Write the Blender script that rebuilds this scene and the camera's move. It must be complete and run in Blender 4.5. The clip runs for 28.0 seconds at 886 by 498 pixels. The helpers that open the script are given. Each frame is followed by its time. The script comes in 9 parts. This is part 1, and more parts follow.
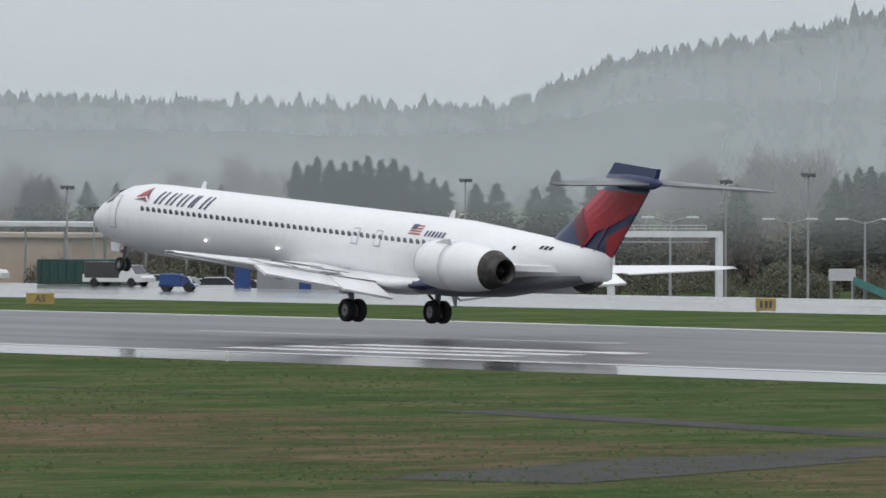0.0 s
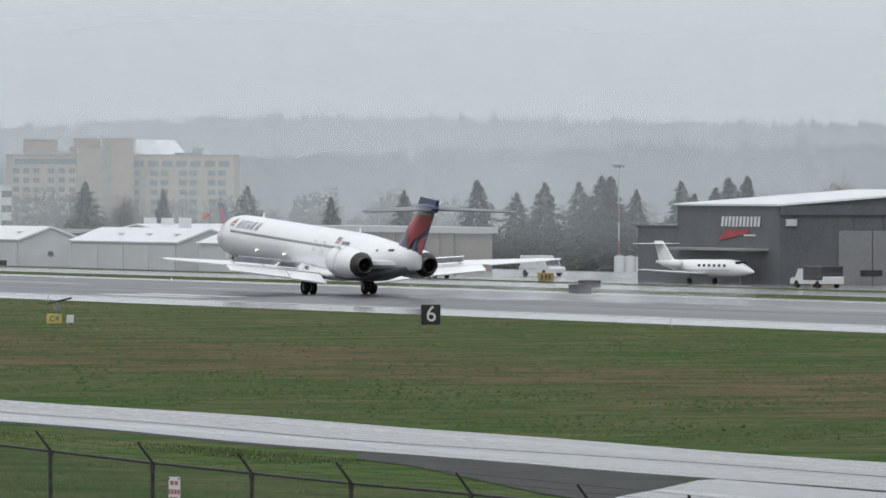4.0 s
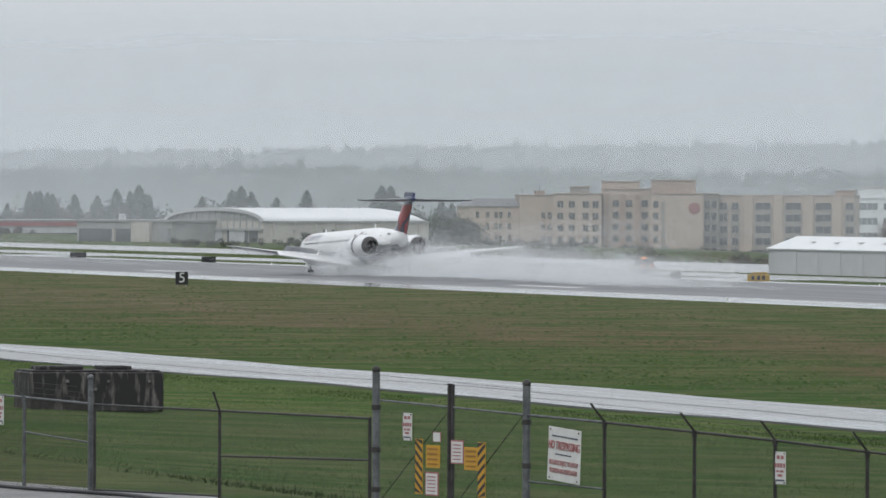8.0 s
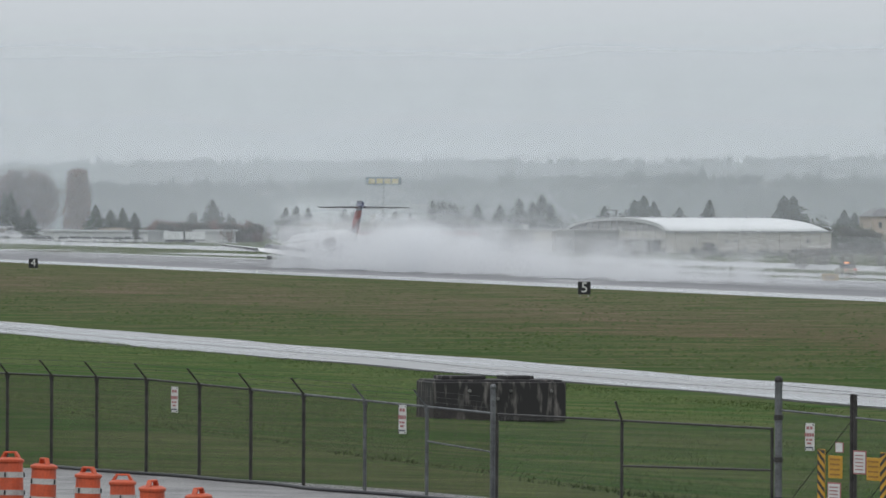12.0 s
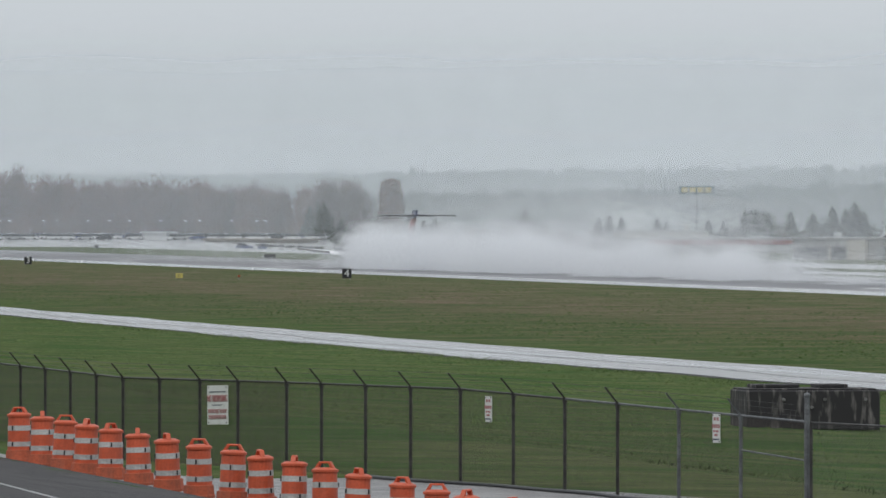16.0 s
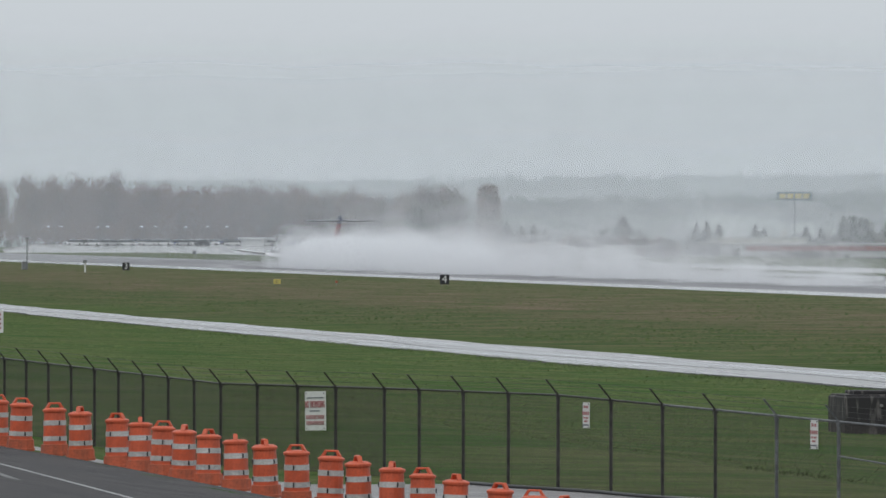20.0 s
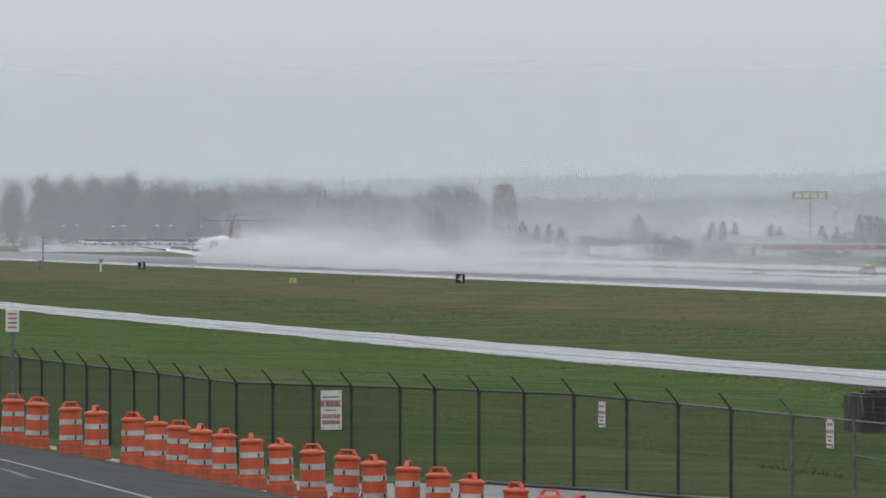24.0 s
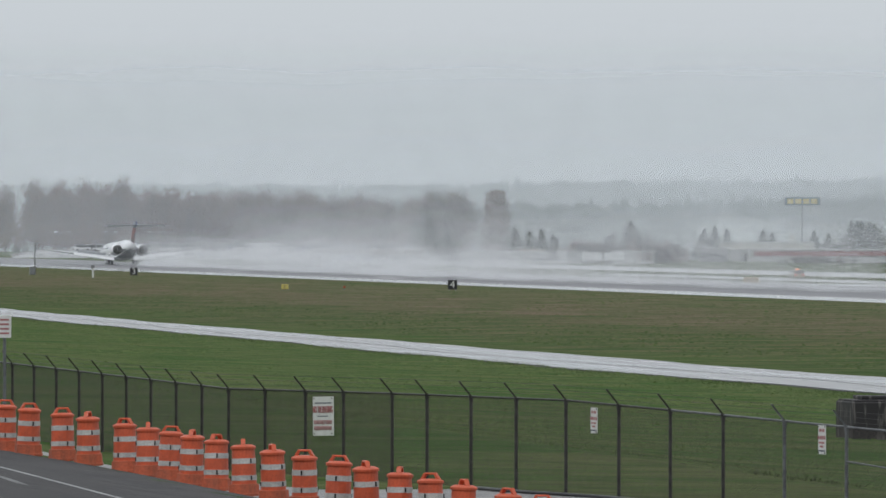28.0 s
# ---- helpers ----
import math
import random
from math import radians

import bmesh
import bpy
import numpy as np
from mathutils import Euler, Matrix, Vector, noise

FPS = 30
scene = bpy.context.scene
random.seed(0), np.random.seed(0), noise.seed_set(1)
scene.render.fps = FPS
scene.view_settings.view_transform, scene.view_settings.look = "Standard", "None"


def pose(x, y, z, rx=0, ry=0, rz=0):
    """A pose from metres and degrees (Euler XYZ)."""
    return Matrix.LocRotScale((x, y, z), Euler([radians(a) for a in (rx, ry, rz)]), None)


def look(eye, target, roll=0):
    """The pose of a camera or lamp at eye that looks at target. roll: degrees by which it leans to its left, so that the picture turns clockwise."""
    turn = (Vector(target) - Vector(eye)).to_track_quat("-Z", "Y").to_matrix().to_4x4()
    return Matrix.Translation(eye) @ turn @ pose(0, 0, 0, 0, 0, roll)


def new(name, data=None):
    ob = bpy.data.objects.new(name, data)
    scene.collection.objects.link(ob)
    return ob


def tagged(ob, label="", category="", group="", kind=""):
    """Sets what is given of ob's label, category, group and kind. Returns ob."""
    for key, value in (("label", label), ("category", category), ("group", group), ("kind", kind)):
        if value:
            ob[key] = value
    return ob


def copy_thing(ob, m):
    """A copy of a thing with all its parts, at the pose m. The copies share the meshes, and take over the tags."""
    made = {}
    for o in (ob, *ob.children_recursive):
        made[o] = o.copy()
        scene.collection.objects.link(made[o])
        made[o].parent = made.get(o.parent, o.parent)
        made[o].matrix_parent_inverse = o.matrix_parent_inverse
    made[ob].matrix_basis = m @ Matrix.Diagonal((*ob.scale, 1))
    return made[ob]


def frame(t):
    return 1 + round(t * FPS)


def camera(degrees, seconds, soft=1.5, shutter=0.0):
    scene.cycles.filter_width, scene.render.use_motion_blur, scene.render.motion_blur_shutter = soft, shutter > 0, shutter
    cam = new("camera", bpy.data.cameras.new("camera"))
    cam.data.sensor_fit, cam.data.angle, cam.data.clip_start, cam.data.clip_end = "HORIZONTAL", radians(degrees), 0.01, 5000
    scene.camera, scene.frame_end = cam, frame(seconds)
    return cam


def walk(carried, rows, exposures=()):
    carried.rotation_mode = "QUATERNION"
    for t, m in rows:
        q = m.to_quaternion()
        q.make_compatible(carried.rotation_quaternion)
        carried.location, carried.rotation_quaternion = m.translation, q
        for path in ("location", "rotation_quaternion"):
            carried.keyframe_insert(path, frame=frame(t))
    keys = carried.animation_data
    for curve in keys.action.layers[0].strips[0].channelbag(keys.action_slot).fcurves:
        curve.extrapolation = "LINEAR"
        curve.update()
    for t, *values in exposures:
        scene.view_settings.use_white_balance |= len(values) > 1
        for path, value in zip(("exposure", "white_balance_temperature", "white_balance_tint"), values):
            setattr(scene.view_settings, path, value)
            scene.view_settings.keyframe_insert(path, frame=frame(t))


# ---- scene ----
# Camera: hand-held on one spot beside the perimeter road, panning to its left after the airliner.
# Runway axis is x (the aeroplane runs towards -x), the camera stands at x = 0, y = 0.
EYE = (0.0, 0.0, 8.51)
cam = camera(5.917, 28.0, soft=1.6)


def aim(az, tilt, lean):
    """Camera pose: az degrees to the left of +y, tilt above the horizon, lean to the left."""
    return pose(*EYE, 90 + tilt, 0, az) @ pose(0, 0, 0, 0, 0, lean)


PAN = [(0, 54.7184, -0.5722, 0.111), (0.5, 57.5943, -0.5426, 0.126), (1, 59.9063, -0.5186, 0.135), (1.5, 61.8162, -0.4985, 0.141), (2, 63.5375, -0.4884, 0.141), (2.5, 64.9204, -0.4746, 0.122), (3, 66.0820, -0.4586, 0.099), (3.5, 67.2384, -0.4404, 0.085), (4, 68.4706, -0.4259, 0.076), (4.5, 69.6442, -0.4083, 0.074), (6.5, 72.7819, -0.3715, 0.230), (7, 73.4127, -0.3665, 0.219), (7.5, 74.0049, -0.3661, 0.210), (8, 74.5887, -0.3572, 0.221), (8.5, 75.0711, -0.3451, 0.246), (9, 75.4796, -0.3377, 0.260), (9.5, 75.8109, -0.3273, 0.267), (10, 76.1402, -0.3216, 0.272), (10.5, 76.4282, -0.3185, 0.269), (11, 76.6957, -0.3132, 0.272), (11.5, 76.9575, -0.3068, 0.281), (12, 77.2784, -0.3023, 0.267), (12.5, 77.5994, -0.2955, 0.227), (13, 77.9287, -0.2894, 0.170), (13.5, 78.2560, -0.2773, 0.110), (15.5, 79.2373, -0.2512, 0.011), (16, 79.3717, -0.2457, 0.019), (16.5, 79.5105, -0.2399, 0.024), (17, 79.6262, -0.2349, 0.022), (17.5, 79.7378, -0.2229, 0.020), (18, 79.8462, -0.2106, 0.021), (18.5, 79.9257, -0.1998, 0.025), (19, 79.9677, -0.2040, 0.031), (19.5, 80.0021, -0.1998, 0.033), (20, 80.0249, -0.2058, 0.033), (20.5, 80.0542, -0.1998, 0.030), (21, 80.0931, -0.2051, 0.029), (21.5, 80.1236, -0.2057, 0.029), (23.5, 80.1298, -0.2114, 0.039), (24, 80.1302, -0.2113, 0.041), (24.5, 80.1067, -0.1998, 0.042), (25, 80.0891, -0.1768, 0.042), (25.5, 80.0831, -0.1709, 0.039), (26, 80.0779, -0.1709, 0.037), (26.5, 80.0764, -0.1704, 0.037), (27, 80.0774, -0.1704, 0.037), (27.5, 80.0774, -0.1704, 0.039), (28, 80.0775, -0.1711, 0.043)]
walk(cam, [(t, aim(az, tilt, lean)) for t, az, tilt, lean in PAN], exposures=[(0, 0.06), (1, 0.03), (2, 0.06), (4, 0.13), (7, 0.13), (8, 0.11), (11, 0.06), (13, 0.03), (28, 0.03)])

# ---- light: thick overcast, rain ----
world = bpy.data.worlds.new("overcast")
scene.world = world
world.use_nodes = True
wn, wl = world.node_tree.nodes, world.node_tree.links
wn.clear()
w_out, w_bg = wn.new("ShaderNodeOutputWorld"), wn.new("ShaderNodeBackground")
w_sky = wn.new("ShaderNodeTexSky")
w_sky.sky_type, w_sky.sun_disc = "NISHITA", False
w_sky.sun_elevation, w_sky.sun_rotation = radians(40), radians(200)
w_coord, w_sep, w_ramp, w_mix, w_scale = (wn.new(k) for k in ("ShaderNodeTexCoord", "ShaderNodeSeparateXYZ", "ShaderNodeValToRGB", "ShaderNodeMix", "ShaderNodeVectorMath"))
w_ramp.color_ramp.elements[0].position, w_ramp.color_ramp.elements[0].color = 0.0, (0.505, 0.547, 0.588, 1)
w_ramp.color_ramp.elements[1].position, w_ramp.color_ramp.elements[1].color = 1.0, (1.0, 1.03, 1.09, 1)
step = w_ramp.color_ramp.elements.new(0.035)
step.color = (0.595, 0.640, 0.680, 1)
w_mix.data_type = "RGBA"
w_mix.inputs["Factor"].default_value = 0.97
w_scale.operation = "SCALE"
w_scale.inputs["Scale"].default_value = 0.08
wl.new(w_coord.outputs["Generated"], w_sep.inputs[0])
wl.new(w_sep.outputs["Z"], w_ramp.inputs[0])
wl.new(w_sky.outputs[0], w_scale.inputs[0])
wl.new(w_scale.outputs[0], w_mix.inputs["A"])
wl.new(w_ramp.outputs[0], w_mix.inputs["B"])
wl.new(w_mix.outputs["Result"], w_bg.inputs["Color"])
w_bg.inputs["Strength"].default_value = 1.0
wl.new(w_bg.outputs[0], w_out.inputs[0])
sun = new("sun", bpy.data.lights.new("sun", "SUN"))
sun.data.energy, sun.data.angle, sun.data.color = 1.0, radians(25), (1.0, 0.98, 0.95)
sun.matrix_world = look((0, 0, 300), (-160, 120, 60))


# ---- materials ----
def shader(name):
    m = bpy.data.materials.new(name)
    m.use_nodes = True
    nt = m.node_tree
    return m, nt, nt.nodes, nt.links, nt.nodes["Principled BSDF"]


def mat(name, color, rough=0.6, metal=0.0, var=0.15, size=1.0, bump=0.0, alt=None, fine=8.0, spec=0.5, coat=0.0, detail=4):
    """A surface with variation at two scales: blotches of `size` metres and grain `fine` times smaller."""
    m, nt, n, l, b = shader(name)
    co = n.new("ShaderNodeTexCoord")
    big, small = n.new("ShaderNodeTexNoise"), n.new("ShaderNodeTexNoise")
    big.inputs["Scale"].default_value, big.inputs["Detail"].default_value = 1.0 / size, detail
    small.inputs["Scale"].default_value, small.inputs["Detail"].default_value = fine / size, 3
    l.new(co.outputs["Object"], big.inputs["Vector"])
    l.new(co.outputs["Object"], small.inputs["Vector"])
    ramp = n.new("ShaderNodeValToRGB")
    other = alt or tuple(c * (1 - var) for c in color)
    ramp.color_ramp.elements[0].position, ramp.color_ramp.elements[0].color = 0.35, (*other, 1)
    ramp.color_ramp.elements[1].position, ramp.color_ramp.elements[1].color = 0.65, (*color, 1)
    l.new(big.outputs["Fac"], ramp.inputs[0])
    grain = n.new("ShaderNodeMix")
    grain.data_type, grain.blend_type = "RGBA", "MULTIPLY"
    grain.inputs["Factor"].default_value = min(1.0, var * 2)
    l.new(ramp.outputs[0], grain.inputs["A"])
    gr = n.new("ShaderNodeValToRGB")
    gr.color_ramp.elements[0].position, gr.color_ramp.elements[0].color = 0.3, (0.62, 0.62, 0.62, 1)
    gr.color_ramp.elements[1].position, gr.color_ramp.elements[1].color = 0.6, (1, 1, 1, 1)
    l.new(small.outputs["Fac"], gr.inputs[0])
    l.new(gr.outputs[0], grain.inputs["B"])
    l.new(grain.outputs["Result"], b.inputs["Base Color"])
    b.inputs["Roughness"].default_value, b.inputs["Metallic"].default_value = rough, metal
    b.inputs["Specular IOR Level"].default_value, b.inputs["Coat Weight"].default_value = spec, coat
    if bump:
        bp = n.new("ShaderNodeBump")
        bp.inputs["Strength"].default_value, bp.inputs["Distance"].default_value = bump, size / fine
        l.new(small.outputs["Fac"], bp.inputs["Height"])
        l.new(bp.outputs[0], b.inputs["Normal"])
    return m


def glow(name, color, strength):
    m, nt, n, l, b = shader(name)
    b.inputs["Base Color"].default_value = (*color, 1)
    b.inputs["Emission Color"].default_value, b.inputs["Emission Strength"].default_value = (*color, 1), strength
    return m


# ---- mesh helpers ----
def mesh_of(name, bm, material, smooth=False):
    me = bpy.data.meshes.new(name)
    bm.to_mesh(me)
    bm.free()
    if smooth:
        me.shade_smooth()
    for mm in (material if isinstance(material, (list, tuple)) else [material]):
        me.materials.append(mm)
    return me


def part(name, bm, material, parent=None, label="", m=None, smooth=False):
    ob = new(name, mesh_of(name, bm, material, smooth))
    if m is not None:
        ob.matrix_basis = m
    if parent is not None:
        ob.parent = parent
    if label:
        ob["label"] = label
    return ob


def again(ob, m, parent=None):
    """One more object on the mesh of ob, at the pose m."""
    o = new(ob.name.split(".")[0], ob.data)
    o.matrix_basis = m
    o.parent = parent if parent is not None else ob.parent
    if "label" in ob:
        o["label"] = ob["label"]
    return o


def thing(name, m, label, category, group="", kind=""):
    ob = new(name)
    ob.empty_display_size = 0.3
    ob.matrix_basis = m
    return tagged(ob, label, category, group, kind)


def add_box(bm, c, s, bevel=0.0, m=None):
    """A box with centre c and sizes s in bm."""
    out = bmesh.ops.create_cube(bm, size=1.0, matrix=(m or Matrix()) @ Matrix.Translation(c) @ Matrix.Diagonal((*s, 1)))
    if bevel:
        es = list({e for v in out["verts"] for e in v.link_edges})
        bmesh.ops.bevel(bm, geom=es, offset=bevel, segments=1, affect="EDGES")
    return bm


def box(c, s, bevel=0.0, m=None):
    return add_box(bmesh.new(), c, s, bevel, m)


def add_rod(bm, a, b, r, r2=None, seg=8, caps=True):
    a, b = Vector(a), Vector(b)
    d = b - a
    m = Matrix.Translation((a + b) / 2) @ d.to_track_quat("Z", "Y").to_matrix().to_4x4()
    bmesh.ops.create_cone(bm, cap_ends=caps, segments=seg, radius1=r, radius2=r if r2 is None else r2, depth=d.length, matrix=m)
    return bm


def rod(a, b, r, r2=None, seg=8, caps=True):
    return add_rod(bmesh.new(), a, b, r, r2, seg, caps)


def loft(rings, close=True, bm=None):
    """A skin over rings of equally many points; the ends are capped when close."""
    bm = bm or bmesh.new()
    made = [[bm.verts.new(p) for p in r] for r in rings]
    n = len(made[0])
    for a, b in zip(made, made[1:]):
        for i in range(n):
            bm.faces.new((a[i], a[(i + 1) % n], b[(i + 1) % n], b[i]))
    if close:
        bm.faces.new(made[0][::-1])
        bm.faces.new(made[-1])
    bmesh.ops.recalc_face_normals(bm, faces=bm.faces)
    return bm


def prism(outline, depth, axis="y", at=0.0, bm=None):
    """Extrudes a flat outline (pairs) along an axis from `at` by `depth`."""
    def p3(u, w, d):
        return {"y": (u, d, w), "x": (d, u, w), "z": (u, w, d)}[axis]
    return loft([[p3(u, w, at) for u, w in outline], [p3(u, w, at + depth) for u, w in outline]], True, bm)


def text_mesh(name, words, size, material, parent, m, label="", shear=0.0, depth=0.01):
    cu = bpy.data.curves.new(name, "FONT")
    cu.body, cu.size, cu.shear, cu.extrude, cu.align_x, cu.align_y = words, size, shear, depth, "CENTER", "CENTER"
    tmp = bpy.data.objects.new(name, cu)
    scene.collection.objects.link(tmp)
    me = bpy.data.meshes.new_from_object(tmp.evaluated_get(bpy.context.evaluated_depsgraph_get()))
    bpy.data.objects.remove(tmp)
    bpy.data.curves.remove(cu)
    me.materials.clear()
    me.materials.append(material)
    ob = new(name, me)
    ob.matrix_basis, ob.parent = m, parent
    if label:
        ob["label"] = label
    return ob


# facing the camera side (-y) with the picture's right along +x, standing upright
UP_FACE = pose(0, 0, 0, 90, 0, 0)


def ray_at(az, d):
    """x, y at d metres from the camera in the direction az."""
    return -math.sin(radians(az)) * d, math.cos(radians(az)) * d


# ---- ground and pavements ----
PROFILE = [(-700, 7.2), (-8, 7.0), (0, 6.8), (8, 5.9), (15, 4.8), (20, 4.0), (22.3, 3.73), (25.3, 3.16), (28, 2.6), (32, 2.2), (36, 2.2), (46, 2.0), (53, 1.25),
           (60, 0.75), (75, 0.2), (92, -0.3), (213.4, -0.36), (217.2, -0.12), (236, 0.02), (240, 0.02), (262.8, -0.2), (266.5, -0.5), (275, -0.6), (352, -0.7), (430, -4.4), (620, -6.0), (4900, -6.0)]
PY, PZ = [p[0] for p in PROFILE], [p[1] for p in PROFILE]


def ground_z(x, y):
    z = float(np.interp(y, PY, PZ))
    if x < -1500 and 330 < y < 600:
        share = min(1.0, (-1500 - x) / 200) * min(1.0, (600 - y) / 90)
        z += (max(z, -2.1) - z) * share
    if y > 240 and x > -520:
        z += float(np.interp(y, [240, 266], [0, 0.4])) * min(1.0, (x + 520) / 140)
    return z


def sheet(name, xs, ys, material, lift=0.0, edge=None):
    """A sheet that follows the ground; edge(x, y) may shift its y."""
    bm = bmesh.new()
    grid = [[bm.verts.new((x, yy := (y + (edge(x, y) if edge else 0.0)), ground_z(x, yy) + lift)) for x in xs] for y in ys]
    for a, b in zip(grid, grid[1:]):
        for i in range(len(xs) - 1):
            bm.faces.new((a[i], a[i + 1], b[i + 1], b[i]))
    return part(name, bm, material)


def span(a, b, step):
    n = max(1, int(abs(b - a) / step))
    return [a + (b - a) * i / n for i in range(n + 1)]


def lines_between(y0, y1):
    return sorted({y0, y1, *[y for y in PY if y0 < y < y1], *span(y0, y1, 12.0)})


def grass_material():
    m, nt, n, l, b = shader("meadow")
    co = n.new("ShaderNodeTexCoord")
    def noise_at(scale, stretch, detail):
        mp = n.new("ShaderNodeMapping")
        mp.inputs["Scale"].default_value = (scale / stretch, scale, scale)
        l.new(co.outputs["Object"], mp.inputs["Vector"])
        t = n.new("ShaderNodeTexNoise")
        t.inputs["Scale"].default_value, t.inputs["Detail"].default_value = 1.0, detail
        l.new(mp.outputs[0], t.inputs["Vector"])
        return t.outputs["Fac"]
    def ramp(fac, stops):
        r = n.new("ShaderNodeValToRGB")
        els = r.color_ramp.elements
        for i, (p, c) in enumerate(stops):
            e = els[i] if i < 2 else els.new(p)
            e.position, e.color = p, (*c, 1)
        l.new(fac, r.inputs[0])
        return r.outputs[0]
    sep = n.new("ShaderNodeSeparateXYZ")
    l.new(co.outputs["Object"], sep.inputs[0])
    # mown bands along the runway: lush green near the fence, browner in the infield
    wob = n.new("ShaderNodeMath")
    wob.operation = "MULTIPLY_ADD"
    l.new(noise_at(0.03, 1.4, 5), wob.inputs[0])
    wob.inputs[1].default_value = 52.0
    l.new(sep.outputs["Y"], wob.inputs[2])
    band = n.new("ShaderNodeMapRange")
    band.inputs["From Min"].default_value, band.inputs["From Max"].default_value = 26.0, 326.0
    l.new(wob.outputs[0], band.inputs[0])
    lush, green, brown = (0.066, 0.100, 0.034), (0.066, 0.090, 0.033), (0.100, 0.090, 0.051)
    base = ramp(band.outputs[0], [(0.0, lush), (1.0, lush), (0.33, lush), (0.40, (0.060, 0.084, 0.032)), (0.445, green), (0.47, (0.074, 0.078, 0.036)), (0.49, brown), (0.535, (0.090, 0.082, 0.045)), (0.565, green), (0.66, green), (0.71, (0.062, 0.086, 0.032))])
    # towards the west the infield is duller and drier
    west = n.new("ShaderNodeMapRange")
    west.inputs["From Min"].default_value, west.inputs["From Max"].default_value = -420.0, -700.0
    l.new(sep.outputs["X"], west.inputs[0])
    dull = ramp(band.outputs[0], [(0.0, lush), (1.0, (0.066, 0.088, 0.036)), (0.34, lush), (0.40, (0.074, 0.092, 0.042)), (0.47, (0.080, 0.092, 0.046)), (0.52, (0.112, 0.104, 0.066)), (0.60, (0.102, 0.103, 0.060)), (0.70, (0.094, 0.105, 0.056))])
    drier = n.new("ShaderNodeMix")
    drier.data_type = "RGBA"
    l.new(west.outputs[0], drier.inputs["Factor"])
    l.new(base, drier.inputs["A"])
    l.new(dull, drier.inputs["B"])
    base = drier.outputs["Result"]
    patch = ramp(noise_at(0.10, 0.5, 7), [(0.38, (0.56, 0.82, 0.52)), (0.62, (1.36, 1.06, 1.26))])
    tuft = ramp(noise_at(0.6, 0.4, 8), [(0.36, (0.66, 0.71, 0.66)), (0.62, (1.18, 1.17, 1.15))])
    out = base
    for other in (patch, tuft):
        mx = n.new("ShaderNodeMix")
        mx.data_type, mx.blend_type = "RGBA", "MULTIPLY"
        mx.inputs["Factor"].default_value = 1.0
        l.new(out, mx.inputs["A"])
        l.new(other, mx.inputs["B"])
        out = mx.outputs["Result"]
    l.new(out, b.inputs["Base Color"])
    b.inputs["Roughness"].default_value, b.inputs["Specular IOR Level"].default_value = 0.95, 0.05
    bp = n.new("ShaderNodeBump")
    bp.inputs["Strength"].default_value, bp.inputs["Distance"].default_value = 0.9, 0.25
    l.new(noise_at(2.5, 1.0, 6), bp.inputs["Height"])
    l.new(bp.outputs[0], b.inputs["Normal"])
    return m


def wet_material(name, color, rough, alt, streak=0.0, spec=0.5):
    """Wet pavement: dark stone under a water film, with patches of standing water and streaks along x."""
    m, nt, n, l, b = shader(name)
    co, mp, mp2 = n.new("ShaderNodeTexCoord"), n.new("ShaderNodeMapping"), n.new("ShaderNodeMapping")
    mp.inputs["Scale"].default_value = (0.012, 0.35, 1)
    mp2.inputs["Scale"].default_value = (2.0, 2.0, 2.0)
    l.new(co.outputs["Object"], mp.inputs["Vector"])
    l.new(co.outputs["Object"], mp2.inputs["Vector"])
    t, g = n.new("ShaderNodeTexNoise"), n.new("ShaderNodeTexNoise")
    t.inputs["Scale"].default_value, t.inputs["Detail"].default_value = 1.0, 6
    g.inputs["Scale"].default_value, g.inputs["Detail"].default_value = 1.0, 5
    l.new(mp.outputs[0], t.inputs["Vector"])
    l.new(mp2.outputs[0], g.inputs["Vector"])
    r = n.new("ShaderNodeValToRGB")
    r.color_ramp.elements[0].position, r.color_ramp.elements[0].color = 0.4, (*alt, 1)
    r.color_ramp.elements[1].position, r.color_ramp.elements[1].color = 0.6, (*color, 1)
    l.new(t.outputs["Fac"], r.inputs[0])
    l.new(r.outputs[0], b.inputs["Base Color"])
    rr = n.new("ShaderNodeMapRange")
    rr.inputs["From Min"].default_value, rr.inputs["From Max"].default_value = 0.35, 0.65
    rr.inputs["To Min"].default_value, rr.inputs["To Max"].default_value = rough, rough + streak
    l.new(t.outputs["Fac"], rr.inputs[0])
    l.new(rr.outputs[0], b.inputs["Roughness"])
    b.inputs["Specular IOR Level"].default_value = spec
    bp = n.new("ShaderNodeBump")
    bp.inputs["Strength"].default_value, bp.inputs["Distance"].default_value = 0.15, 0.01
    l.new(g.outputs["Fac"], bp.inputs["Height"])
    l.new(bp.outputs[0], b.inputs["Normal"])
    return m


MEADOW = grass_material()
RUNWAY = wet_material("grooved_wet_asphalt", (0.06, 0.06, 0.066), 0.34, (0.04, 0.04, 0.046), 0.10)
FILM = wet_material("standing_water_asphalt", (0.10, 0.10, 0.10), 0.05, (0.07, 0.07, 0.07), 0.06)
CONCRETE_WET = wet_material("wet_concrete", (0.24, 0.24, 0.235), 0.12, (0.16, 0.16, 0.155), 0.12)
ROAD_WET = wet_material("wet_perimeter_road", (0.20, 0.20, 0.20), 0.12, (0.10, 0.10, 0.10), 0.20)
TARMAC = mat("dark_tarmac", (0.060, 0.060, 0.060), 0.85, alt=(0.040, 0.044, 0.036), size=1.8, var=0.4, bump=0.5, fine=14, spec=0.2)
MARKING = mat("white_paint_marking", (0.72, 0.72, 0.70), 0.25, size=2.0, var=0.2)
